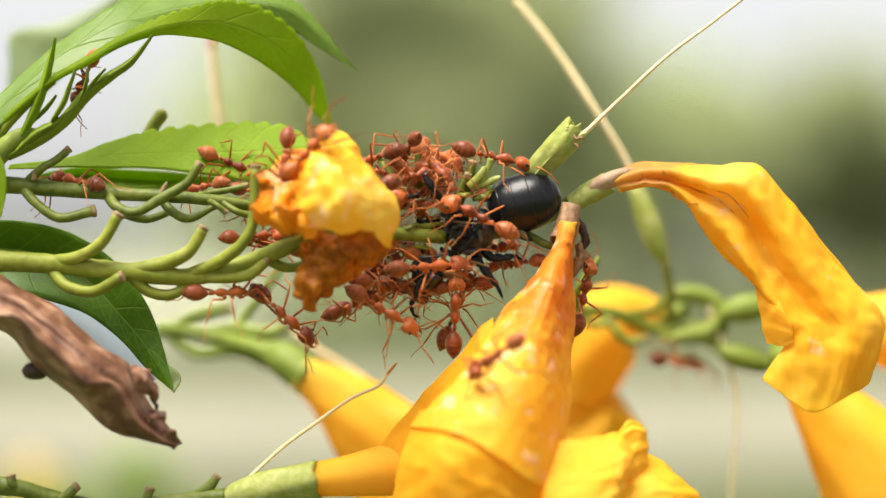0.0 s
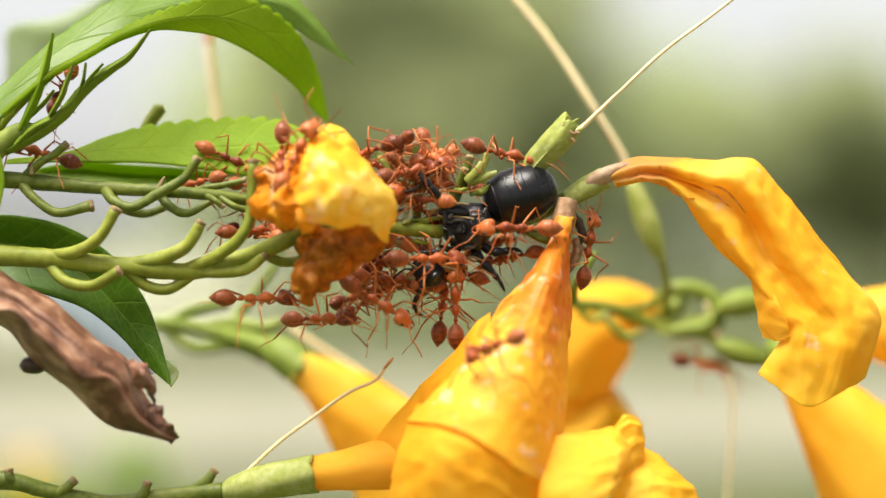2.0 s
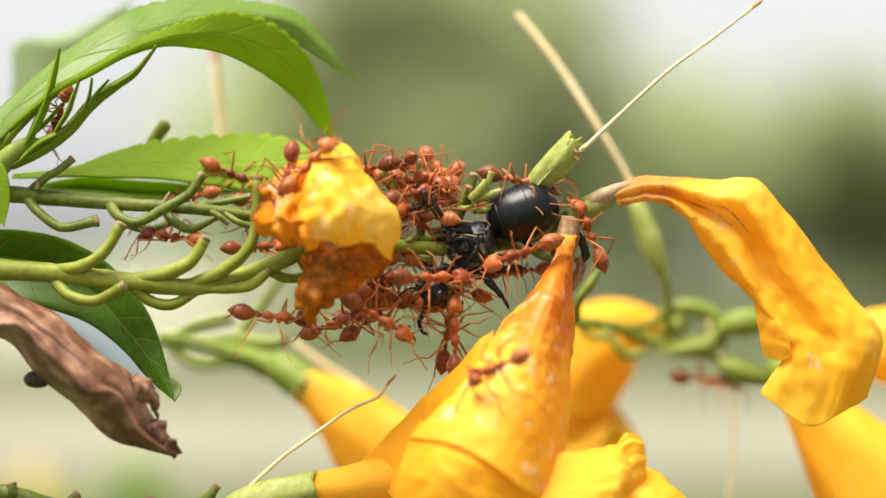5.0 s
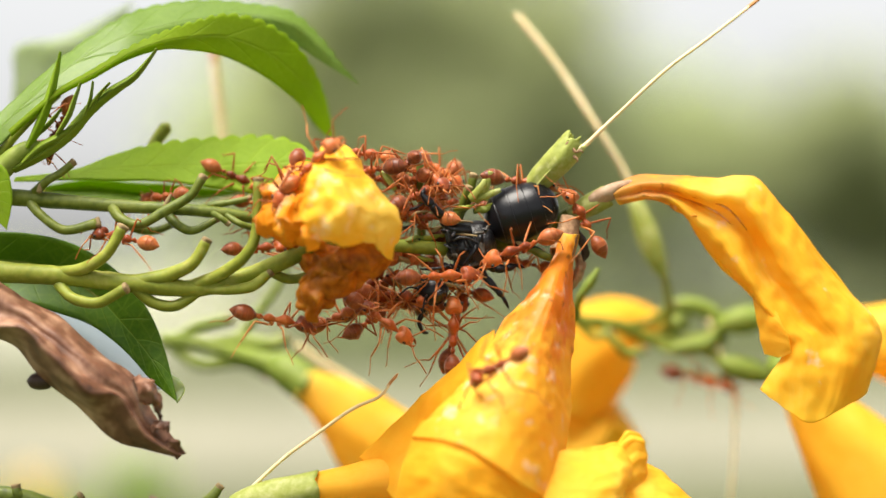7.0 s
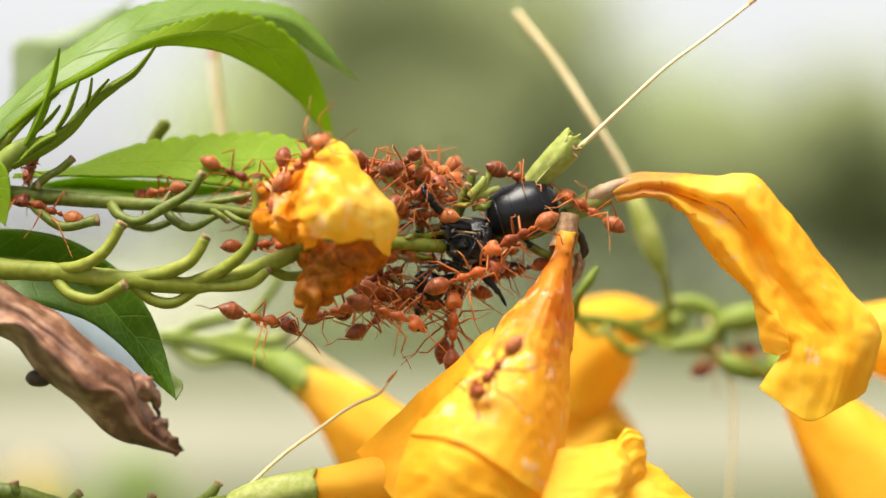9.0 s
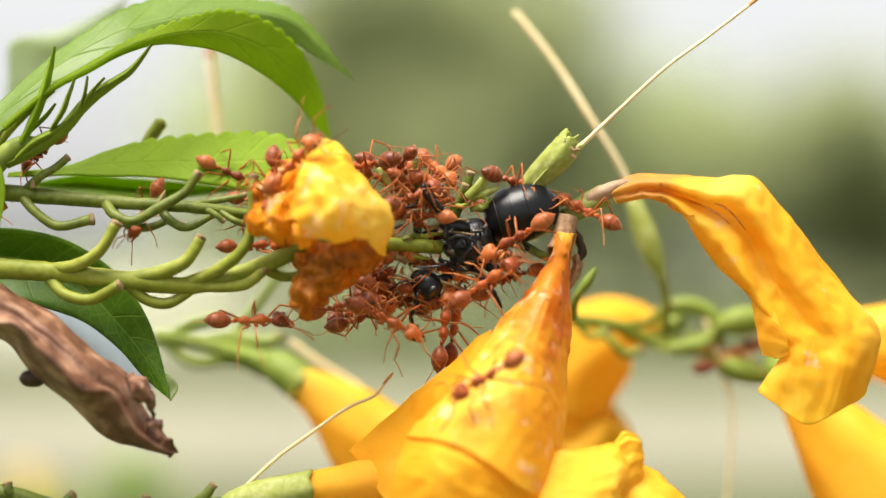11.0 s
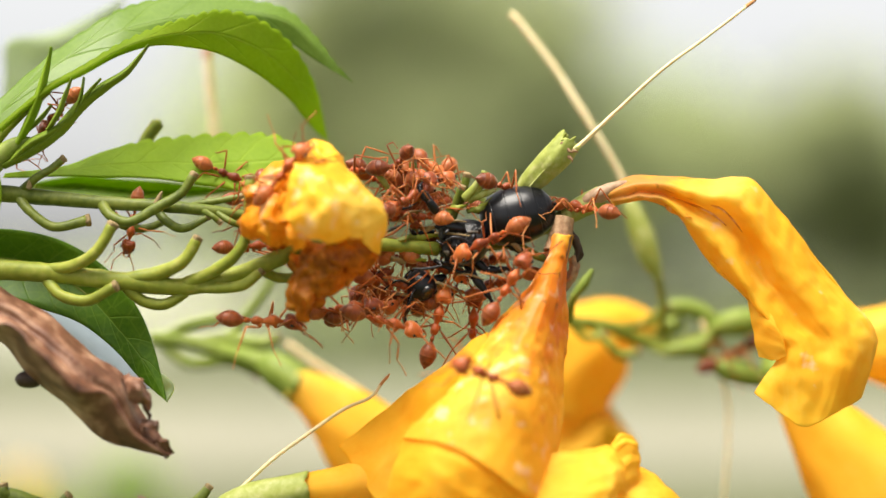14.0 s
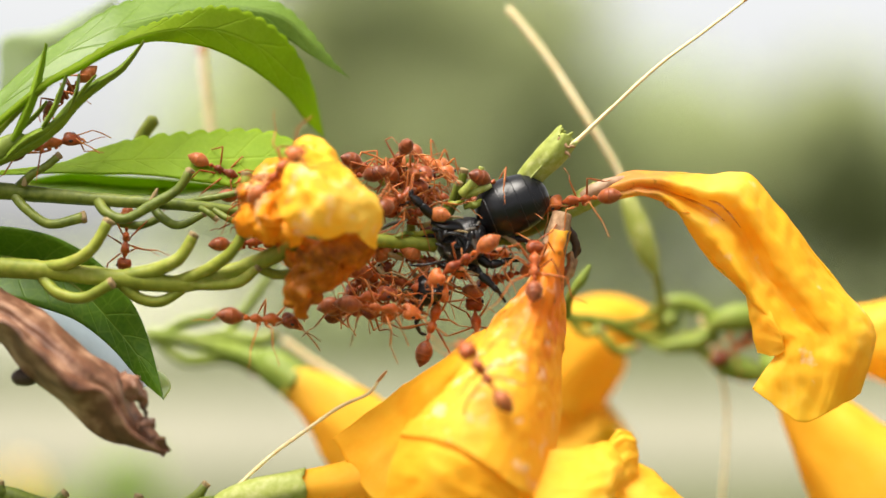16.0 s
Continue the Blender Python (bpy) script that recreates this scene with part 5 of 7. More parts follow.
bud("drop-shaped green seed calyx with a ribbed body", [V(21.76, 23.2, -1.6), V(21.04, 23.2, 0.06), V(20.21, 23.2, 2.26), V(19.38, 23.2, 4.47), V(18.83, 23.2, 5.85)], [0.42, 1.0, 1.22, 1.0, 0.75], [V(22.4, 26.1, -6.65), V(22.27, 24.65, -3.83), V(21.76, 23.2, -1.6)], M_CALYX)
bud("green flower bud in a loose cluster", [V(27.75, 29, -6.73), V(29.17, 29, -6.16), V(30.86, 29, -5.88), V(32.84, 29, -5.6)], [0.7, 1.3, 1.4, 0.9], [V(24.79, 30.45, -7.9), V(26.34, 29, -7.57), V(27.75, 29, -6.73)])
bud("green flower bud in a loose cluster", [V(27.75, 29, -10.12), V(29.17, 29, -10.68), V(31.14, 29, -11.25), V(32.84, 29, -11.81)], [0.7, 1.2, 1.2, 0.7], [V(24.79, 30.45, -9.04), V(26.34, 29, -9.27), V(27.75, 29, -10.12)])
bud("green flower bud in a loose cluster", [V(22.51, 30.45, -5.06), V(24.22, 30.45, -4.49), V(26.21, 30.45, -4.78), V(27.63, 30.45, -5.91), V(27.91, 30.45, -8.47)], [0.6, 0.9, 0.9, 0.9, 0.8], [V(20.93, 31.9, -6.23), V(21.66, 30.45, -5.91), V(22.51, 30.45, -5.06)])
bud("green flower bud in a loose cluster", [V(22.95, 29, -8.99), V(24.64, 29, -8.7), V(26.34, 29, -8.42), V(27.47, 29, -7.29)], [0.6, 0.9, 0.9, 0.6], [V(20.35, 31.9, -7.95), V(21.66, 30.45, -8.47), V(22.95, 29, -8.99)])
bud("small green bud behind the wilting flower", [V(12.85, 10, -3.08), V(13.64, 10, -2.04), V(14.42, 10, -0.73)], [0.35, 0.5, 0.2], [V(12.44, 12, -5.22), V(12.49, 11, -4.15), V(12.85, 10, -3.08)])
back = raceme("flower_stalk", "green flower stalk with buds, out of focus",
    [V(9.83, 26.1, -4.41), V(13.26, 27.55, -5.84), V(17.3, 29, -6.44), V(20.81, 30.45, -7.9), V(25.35, 30.45, -8.47), V(28.2, 30.45, -10.18)], [0.6, 0.6, 0.65, 0.65, 0.6, 0.5],
    [([V(15.6, 29, -6.27), V(16.92, 27.55, -7.81), V(18.32, 27.55, -9.22), V(20.01, 27.55, -8.94)], [0.5, 0.45, 0.45, 0.45]),
     ([V(17.86, 29, -6.61), V(20.81, 30.45, -6.2), V(22.95, 29, -4.47)], [0.45, 0.4, 0.4]), ([V(13.26, 27.55, -5.84), V(14.95, 27.55, -7.53), V(16.63, 27.55, -7.25)], [0.4, 0.4, 0.35])], M_STEM, V(17.3, 29, -6.44))
back2 = raceme("flower_stalk", "green flower stalk with blurred curled pedicels",
    [V(-29.14, 34.8, -8.04), V(-25.53, 33.35, -8.28), V(-21.96, 31.9, -9.09), V(-18.88, 29, -9.83), V(-15.96, 27.55, -10.9)], [0.7, 0.7, 0.8, 0.9, 1.2],
    [([V(-27.99, 34.8, -8.15), V(-25.53, 33.35, -6.84), V(-21.96, 31.9, -5.95)], [0.5, 0.55, 0.5]), ([V(-24.38, 33.35, -8.57), V(-21.38, 31.9, -7.95), V(-17.85, 30.45, -8.47), V(-16.15, 30.45, -7.9)], [0.6, 0.6, 0.7, 0.6]),
     ([V(-27.99, 34.8, -8.62), V(-24.96, 33.35, -10.58), V(-20.81, 31.9, -10.23), V(-17.85, 30.45, -11.31)], [0.6, 0.7, 0.8, 0.8]), ([V(-21.96, 31.9, -9.09), V(-20.24, 31.9, -6.8), V(-16.81, 31.9, -2.23), V(-16.24, 31.9, 0.06)], [0.5, 0.45, 0.4, 0.4])], M_BUD, V(-25.53, 33.35, -8.28))
back3 = raceme("flower_stalk", "bare green stalk end low on the shrub",
    [V(-42.01, -1, -20.86), V(-38.03, -1, -20.96), V(-34.54, -1, -21.85), V(-29.07, -1, -22.85), V(-24.09, -1, -22.35), V(-19.03, -2, -21.75)], [0.9, 0.8, 0.7, 0.7, 0.8, 0.8],
    [([V(-37.03, -1, -21.35), V(-37.84, -1.5, -20.71), V(-37.94, -1.5, -20.21)], [0.5, 0.45, 0.4]), ([V(-34.05, -1, -22.35), V(-32.98, -1.5, -21.6), V(-32.38, -1.5, -21.01)], [0.5, 0.45, 0.4]), ([V(-27.08, -1, -22.85), V(-26.12, -1.5, -22.05), V(-25.82, -1.5, -21.31)], [0.5, 0.45, 0.4]), ([V(-22.1, -1, -22.1), V(-20.81, -1.5, -21.21), V(-20.01, -1.5, -20.21)], [0.6, 0.55, 0.4])], M_STEM_DARK, V(-34.54, -1, -21.85))
# far shrub foliage, low behind
rng = random.Random(12)
shrub = thing("shrub", (-0.11, 0.45, 0.0), "low green shrub with yellow flowers, far out of focus", "shrub")
bm = bmesh.new()
tube(bm, [(-0.11, 0.45, 0.0), (-0.11, 0.45, 0.6), (-0.105, 0.45, 1.13)], [8, 6, 3], 8)
part("trunk", bm, M_TRUNK, shrub)
bm = bmesh.new()
for c in ((-0.083, 0.45, 1.140), (-0.104, 0.45, 1.128), (-0.118, 0.45, 1.130), (-0.066, 0.46, 1.124), (-0.098, 0.46, 1.118)):
    leaf_scatter(bm, c, (0.006, 0.008, 0.006), 45, 0.006, rng)
part("foliage", bm, M_LEAF, shrub)
for c in ((-0.112, 0.44, 1.137),):
    part("blossom", funnel(bmesh.new(), [(c[0], c[1], c[2]), (c[0] + 0.002, c[1] - 0.004, c[2] + 0.001), (c[0] + 0.004, c[1] - 0.007, c[2] + 0.002)], [1.0, 2.5, 5], 20, 10, 1.0, 5, 3.0, 0.05, 5, 0.3, 200, 1.0), M_PETAL_DEEP, shrub)


# ---- black bee ----
MOVES = []
bee = thing("bee", V(3.8, 0, 2.55), "dead shiny black bee held by ants on the stalk", "bee")


def frame_on(a, b, up):
    """A pose whose x runs from a to b, at their middle."""
    x = (b - a).normalized()
    z = (Vector(up) - x * x.dot(Vector(up))).normalized()
    y = z.cross(x)
    m = Matrix((x, y, z)).transposed().to_4x4()
    m.translation = (a + b) / 2
    return m


ab = frame_on(V(3.81, 0.5, 3.21), V(10.62, 0.5, 5.01), (0, -0.5, 1))


def girth(x):
    """Half height of the abdomen along its length, in mm."""
    k = (x + 0.35) / (3.15 if x < -0.35 else 3.65)
    return 2.62 * max(0.02, 1 - abs(k) ** 2.4) ** 0.5


for x0, x1 in ((-3.42, -2.2), (-2.35, -0.9), (-1.05, 0.55), (0.4, 1.75), (1.6, 2.7), (2.55, 3.27)):
    xs = [x0 + (x1 - x0) * i / 7 for i in range(8)]
    lip = 0.075
    rows = [(x, girth(x) + lip * (i / 7), (girth(x) + lip * (i / 7)) * 0.96, 0) for i, x in enumerate(xs)]
    rows.append((x1 + 0.02, rows[-1][1] - 0.12, rows[-1][2] - 0.12, 0))
    part("tergite", lump(bmesh.new(), rows, 40, ab, 0, 20), M_BEE, bee)
for x in (-2.27,):
    part("seam", lump(bmesh.new(), [(x - 0.06, girth(x) - 0.1, girth(x) - 0.1, 0), (x - 0.03, girth(x) + 0.085, girth(x) * 0.96 + 0.085, 0), (x + 0.03, girth(x) + 0.085, girth(x) * 0.96 + 0.085, 0), (x + 0.06, girth(x) - 0.1, girth(x) - 0.1, 0)], 40, ab, 0, 8), M_BEE_DULL, bee, "dull worn seam between two plates")
bm = bmesh.new()
rng = random.Random(5)
for k in range(260):
    a, x = rng.uniform(0, math.tau), rng.uniform(1.5, 3.1)
    r = girth(x) + 0.03
    d = Vector((0.25, math.cos(a), math.sin(a)))
    p0 = Vector((x, r * 0.97 * math.cos(a), r * 0.93 * math.sin(a)))
    tube(bm, [ab @ (p0 / 1000), ab @ ((p0 + d * rng.uniform(0.12, 0.3)) / 1000)], [0.012, 0.004], 3, 2)
part("fringe", bm, M_HAIR, bee, "short dark bristles")
th = frame_on(V(4.2, 0, 2.3), V(0.3, 0, 0.8), (0, -1, 0.6))
bm = bmesh.new()
lump(bm, [(-2.3, .4, .4, 0), (-2.0, 1.3, 1.2, 0), (-1.0, 1.95, 1.75, 0), (0.3, 2.05, 1.8, 0), (1.4, 1.6, 1.45, 0), (2.0, .7, .7, 0), (2.2, .2, .2, 0)], 28, th, 0, 26)
for v in bm.verts:
    v.co += noise.noise_vector(v.co * 700) * 0.0003 + noise.noise_vector(v.co * 2600) * 0.00012
part("thorax", bm, M_BEE_DULL, bee, "dull black thorax with short grey hair")
bm = bmesh.new()
for k in range(700):
    d = Vector((rng.gauss(0, 1), rng.gauss(0, 1), rng.gauss(0, 1))).normalized()
    p0 = Vector((d.x * 2.1, d.y * 1.95, d.z * 1.7))
    p1 = p0 + d * rng.uniform(0.15, 0.4) + Vector((rng.uniform(-.15, .15), rng.uniform(-.15, .15), rng.uniform(-.15, .15)))
    tube(bm, [th @ (p0 / 1000), th @ (p1 / 1000)], [0.014, 0.004], 3, 2)
part("hair", bm, M_HAIR, bee, "sparse grey-brown hair")
hd = frame_on(V(-0.6, -0.8, -1.25), V(-2.19, -0.8, -3.14), (-0.5, -1, 0.3))
bm = bmesh.new()
lump(bm, [(-1.25, .3, .3, 0), (-1.0, 1.1, .9, 0), (-0.2, 1.5, 1.25, 0), (0.6, 1.35, 1.1, 0), (1.2, .8, .6, 0), (1.45, .2, .2, 0)], 24, hd, 0, 20)
head = part("head", bm, M_BEE, bee)
for s in (-1, 1):
    bm = bmesh.new()
    lump(bm, [(-.75, .05, .1, 0), (-.5, .35, .5, 0), (0, .45, .7, 0), (.5, .35, .5, 0), (.75, .05, .1, 0)], 14, hd @ pose(0, s * 0.00115, 0.0003, 0, 0, 0))
    part("eye", bm, M_EYE, head)
    part("antenna", tube(bmesh.new(), [hd @ Vector((0.0006, s * 0.0004, 0.0009)), hd @ Vector((0.001, s * 0.001, 0.0019)), hd @ Vector((0.0024, s * 0.0016, 0.0016))], [0.1, 0.09, 0.08], 7, 12), M_BEE, head)


def bee_leg(pts, radii, hairy=0):
    bm = bmesh.new()
    for a, b, r0, r1 in zip(pts, pts[1:], radii, radii[1:]):
        tube(bm, [a, a.lerp(b, 0.35), a.lerp(b, 0.8), b], [r0 * 0.8, max(r0, r1) * 1.05, r1 * 1.05, r1 * 0.85], 10, 8, 0.2)
    g = random.Random(len(pts) + hairy)
    for k in range(hairy):
        i = g.randrange(len(pts) - 1)
        q = pts[i].lerp(pts[i + 1], g.random())
        d = Vector((g.gauss(0, 1), g.gauss(0, 1), g.gauss(0, 1))).normalized()
        tube(bm, [q + d * radii[i] / 1200, q + d * (radii[i] / 1000 + 0.0002)], [0.014, 0.004], 3, 2)
    part("leg", bm, M_BEE, bee)


part("flank", sheet(bmesh.new(), [[V(0.79, -1.4, 2.43), V(1.88, -1.8, 2.83), V(3.28, -1.6, 2.43)], [V(0.4, -1.9, 1.04), V(1.78, -2.3, 1.29), V(3.37, -1.9, 0.79)], [V(0.79, -1.5, -0.35), V(2.03, -1.8, -0.55), V(3.18, -1.5, -0.7)]], 16, 16, 0.3, 700, 2.0, 0.1), M_BEE_DULL, bee, thick=0.1)
bee_leg([V(1.4, -0.5, 2.79), V(0.1, -2.4, 4.11), V(-0.79, -3, 5.28), V(-1.58, -3, 6.26), V(-1.33, -2.6, 6.87)], [0.45, 0.42, 0.4, 0.25, 0.1], 70)
bee_leg([V(0.8, 0, -1.45), V(-0.95, -0.5, -1.95), V(-2.14, -0.8, -2.94), V(-2.39, -0.8, -4.14), V(-2.84, -0.8, -4.93), V(-2.59, -0.6, -5.83), V(-2.09, -0.6, -6.03)], [0.4, 0.38, 0.3, 0.25, 0.2, 0.16, 0.1], 40)
bee_leg([V(2.54, -0.5, 0.05), V(3.38, -1.2, -1.44), V(4.37, -1.4, -2.73), V(4.82, -1.4, -3.33), V(5.22, -1.3, -4.27)], [0.42, 0.4, 0.28, 0.18, 0.12], 60)
bee_leg([V(3.3, 0, 0.05), V(4.4, 0, -0.85), V(5.4, 0.2, -0.8), V(6.3, 0.4, -0.6), V(7, 0.6, -0.9)], [0.4, 0.4, 0.34, 0.2, 0.1], 60)
bee_leg([V(0.8, 1, 2.06), V(-0.7, 0.2, 2.55), V(-1.95, 0, 2.3), V(-2.45, 0.2, 2.8)], [0.35, 0.3, 0.2, 0.1], 30)
bee_leg([V(6.06, 0.5, 1.8), V(6.91, 0.2, 1.15), V(8.06, 0.2, 0.8), V(8.71, 0.3, 0.4)], [0.35, 0.33, 0.25, 0.2], 30)
part("wing_base", sheet(bmesh.new(), [[V(0.05, -1.8, 3.92), V(1.19, -2.4, 3.61), V(2.38, -1.8, 3.22)], [V(-0.2, -2.2, 3.51), V(1.04, -3, 3.01), V(2.57, -2.2, 2.72)], [V(0.3, -1.8, 3.12), V(1.29, -2.4, 2.57), V(2.58, -1.8, 2.33)]], 12, 18, 0.15, 600, 1.0), M_BEE, bee, "glossy black folded wing", thick=0.12)
for pts, wide in (([V(0.79, -1.6, 3.43), V(1.88, -2.4, 2.42), V(2.52, -2.6, 1.28), V(2.28, -2.4, 0.05)], 0.16), ([V(3.02, -2, 2.28), V(2.67, -2.8, 1.04), V(1.78, -2.6, 0.05), V(1.09, -2, -1.04)], 0.14), ([V(-0.2, -1, 0.05), V(0.79, -1.8, -0.55), V(2.18, -1.8, -1.04), V(3.28, -1.4, -0.75)], 0.15)):
    bee_leg(pts, [wide * 1.4, wide * 1.3, wide, wide * 0.6], 25)
rng = random.Random(21)
for k in range(16):
    c = V(2.18, -2.2, 1.44) + Vector((rng.uniform(-1.9, 1.7), rng.uniform(-0.5, 0.3), rng.uniform(-2.2, 1.8))) / 1000
    d = Vector((rng.gauss(0, 1), rng.gauss(0, 0.4), rng.gauss(0, 1))).normalized() * rng.uniform(0.35, 0.8) / 1000
    w = Vector((-d.z, rng.uniform(-.0004, .0004), d.x)) * rng.uniform(0.25, 0.5)
    part("fragment", sheet(bmesh.new(), [[c - d - w * 0.4, c - w, c + d - w * 0.5], [c - d, c + Vector((0, -0.0003, 0)), c + d * 1.1], [c - d + w * 0.4, c + w, c + d + w * 0.4]], 8, 10, 0.2, 900, k * 1.3, 0.05), (M_BEE, M_BEE_DULL, M_WING)[k % 3], bee, "torn grey membrane" if k % 3 == 2 else "", thick=0.06)
MOVES.append((bee, [(0.0, 0, 0), (1.5, -3, 0.05), (3.0, -4, 0.1), (5.5, -5, 0.0), (8.0, -4, -0.05), (11.0, -1, 0.1), (13.5, 1, 0.0), (14.8, -3, 0.0), (16.0, -9, 0.05)]))

MOVES.append((cl, [(0.0, 0, 0), (4.0, 0.0, 0.0), (7.0, 0.0, 0.0), (9.0, -1.0, -0.15), (11.5, -2.0, -0.3), (14.0, -4.0, -0.45), (16.0, -5.5, -0.5)]))

# dried bud behind the brown flower base
db = thing("dried_bud", V(12.67, 1.2, 2.26), "shrivelled brown dried bud with a black tip", "dried bud")
part("husk", sheet(bmesh.new(), [[V(12.57, 1.2, 0.55), V(12.57, 1.2, -0.55), V(12.08, 1.5, -1.86), V(11.28, 1.5, -3.22)], [V(12.12, 0.4, 0.55), V(12.11, 0.2, -0.55), V(11.62, 0.4, -1.65), V(11.04, 0.8, -2.76)], [V(11.76, 1.2, 0.45), V(11.66, 1.2, -0.45), V(11.28, 1.5, -1.46), V(10.87, 1.5, -2.37)]], 14, 24, 0.25, 600, 3.0, 0.1), M_BARK, db, thick=0.15)
part("stalk", tube(bmesh.new(), [V(11.87, 0.8, 2.64), V(12.38, 0.8, 1.83), V(12.64, 0.9, 0.92), V(12.34, 1, -0.1)], [0.28, 0.42, 0.36, 0.25], 11, 20, 0.9), M_GALL, db, "blackened crumpled stalk")

# shreds of bract and bud scales gnawed off round the bee
def shred(label, a, b, wide, seed, mat):
    t = thing("plant_shred", a, label, "plant debris", "shreds on the stalk")
    w = (b - a).normalized().cross(Vector((0, 1, 0))).normalized() * wide / 1000
    m = a.lerp(b, 0.5) + Vector((0, -0.0004, 0))
    part("scrap", sheet(bmesh.new(), [[a + w * 0.5, m + w * 0.6, b + w * 0.3], [a, m + Vector((0, -0.0002, 0)), b], [a - w * 0.5, m - w * 0.6, b - w * 0.2]], 8, 14, 0.25, 800, seed, 0.05), mat, t, thick=0.08)


for k, (a, b, wide) in enumerate(((V(3.9, -0.2, 4.85), V(5.78, -0.6, 5.14), 0.35), (V(3.29, -0.4, 4.44), V(5, -0.2, 5.55), 0.3), (V(2.7, -0.4, 4.44), V(4.28, -0.8, 4.78), 0.4), (V(0.8, -0.3, 4.44), V(2.69, -0.5, 5.04), 0.3), (V(3.06, 0.4, 5.56), V(4.2, 0.2, 5.96), 0.25),
                                  (V(-2.09, -0.6, 2.04), V(0.3, -0.8, 2.14), 0.4), (V(-4.17, -1.4, 1.44), V(-1.94, -1.4, 2.14), 0.35), (V(-3.19, -0.8, 0.25), V(-0.9, -1, 0.05), 0.3))):
    shred("torn pale green bract shred on the stalk", a, b, wide, k * 2.0, M_STEM if k % 2 else M_STEM_DARK)
for k, (a, b, wide) in enumerate(((V(-4.68, -1, 0.55), V(-2.78, -1.2, -0.25), 0.4), (V(-4.89, -0.6, -0.7), V(-3.89, -0.8, -2.44), 0.35), (V(-1.2, -0.8, 2.64), V(0.2, -1, 3.14), 0.3), (V(6.04, -0.3, 1.95), V(7.68, -0.6, 0.65), 0.3), (V(-1.8, -0.4, -1.45), V(0.8, -0.8, -2.24), 0.45))):
    shred("dry brown bud scale caught on the stalk", a, b, wide, 30 + k * 2.0, M_STUB)

rng = random.Random(77)
for k, (a, b) in enumerate(((V(-4.09, -0.5, 4.44), V(-1.79, -1.2, 5.12)), (V(-3.38, -1, 3.43), V(-1.19, -1.4, 4.42)), (V(-1.2, -0.8, 4.04), V(1.39, -1.2, 5.12)), (V(-4.67, -1.2, 2.44), V(-2.43, -1.6, 3.23)), (V(-0.2, -2.2, 2.43), V(3.17, -2.4, 2.13)), (V(0.3, -2.4, 2.82), V(2.57, -2.2, 3.42)), (V(0.79, -2.8, 1.83), V(3.36, -2.6, 1.43)),
                            (V(-4.18, -1, -1.44), V(-1.59, -1.4, -2.34)), (V(-1.19, -1, -1.94), V(2.29, -1.2, -2.83)), (V(-2.08, -1.6, -0.74), V(1.09, -2, -0.25)), (V(1.79, -1.6, -1.24), V(4.17, -1.4, -1.64)), (V(-3.99, -0.6, -2.94), V(-0.7, -1, -2.54)))):
    t = thing("plant_fibre", a, "thin straw-brown fibre torn loose among the ants", "plant debris", "fibres on the stalk")
    m = a.lerp(b, 0.5) + Vector((rng.uniform(-.3, .3), -0.3, rng.uniform(-.5, .5))) / 1000
    part("strand", tube(bmesh.new(), [a, m, b], [0.10, 0.13, 0.05], 6, 14, 0.5), M_STUB if k % 3 else M_BEE_DULL, t)

# ---- weaver ants ----
ANT_MESH = {}


def shared(key, build, mats):
    if key not in ANT_MESH:
        ANT_MESH[key] = mesh_of(key[0], build(), mats)
    return ANT_MESH[key]


def gaster_bm():
    """Pear-shaped, drawn out to a point, with the hind rim of each plate a little proud."""
    bm = bmesh.new()
    rows = [(-1.45, .03, .03, -.04), (-1.34, .14, .13, -.03), (-1.12, .36, .34, 0), (-1.08, .41, .39, 0), (-.78, .62, .6, .03), (-.73, .67, .65, .03), (-.3, .79, .77, .05), (-.24, .83, .81, .05), (.25, .81, .78, .04), (.68, .62, .59, .01), (1.0, .34, .32, -.03), (1.16, .12, .12, -.05)]
    return lump(bm, rows, 20, Matrix(), 0, 40)


def thorax_bm():
    bm = bmesh.new()
    lump(bm, [(-1.0, .12, .12, 0), (-.9, .28, .26, 0), (-.55, .38, .41, .06), (-.2, .31, .32, .02), (.05, .23, .22, -.02), (.35, .3, .32, .05), (.75, .46, .48, .12), (1.1, .48, .48, .1), (1.45, .3, .3, .04), (1.75, .15, .15, .0), (1.95, .12, .12, 0)], 16, Matrix(), 0, 33)
    for s in (-1, 1):
        for x in (1.1, .45, -.25):
            lump(bm, [(-.25, .05, .05, 0), (-.1, .2, .2, 0), (.15, .2, .2, 0), (.3, .08, .08, 0)], 8, pose(x / 1000, s * 0.00022, -0.00022, 0, 55, s * 60))
    return bm


def petiole_bm():
    bm = bmesh.new()
    return lump(bm, [(-1.75, .1, .1, -.06), (-1.6, .13, .12, -.04), (-1.38, .2, .3, .06), (-1.2, .16, .2, .03), (-1.0, .11, .11, 0), (-.9, .1, .1, 0)], 12, Matrix(), 0, 16)


def head_bm():
    """Heart-shaped from above: broad with rounded hind corners, narrowing to the jaws."""
    bm = bmesh.new()
    lump(bm, [(-.86, .08, .1, 0), (-.82, .34, .24, 0), (-.66, .66, .46, .02), (-.3, .80, .58, .03), (.1, .76, .57, .01), (.45, .62, .47, -.03), (.75, .48, .34, -.07), (.92, .34, .22, -.1), (.98, .1, .08, -.1)], 20, Matrix(), 0, 30)
    for v in bm.verts:
        if v.co.x < -0.0004:
            v.co.x += 0.0002 * max(0.0, 1 - abs(v.co.y) / 0.0005)
    return bm


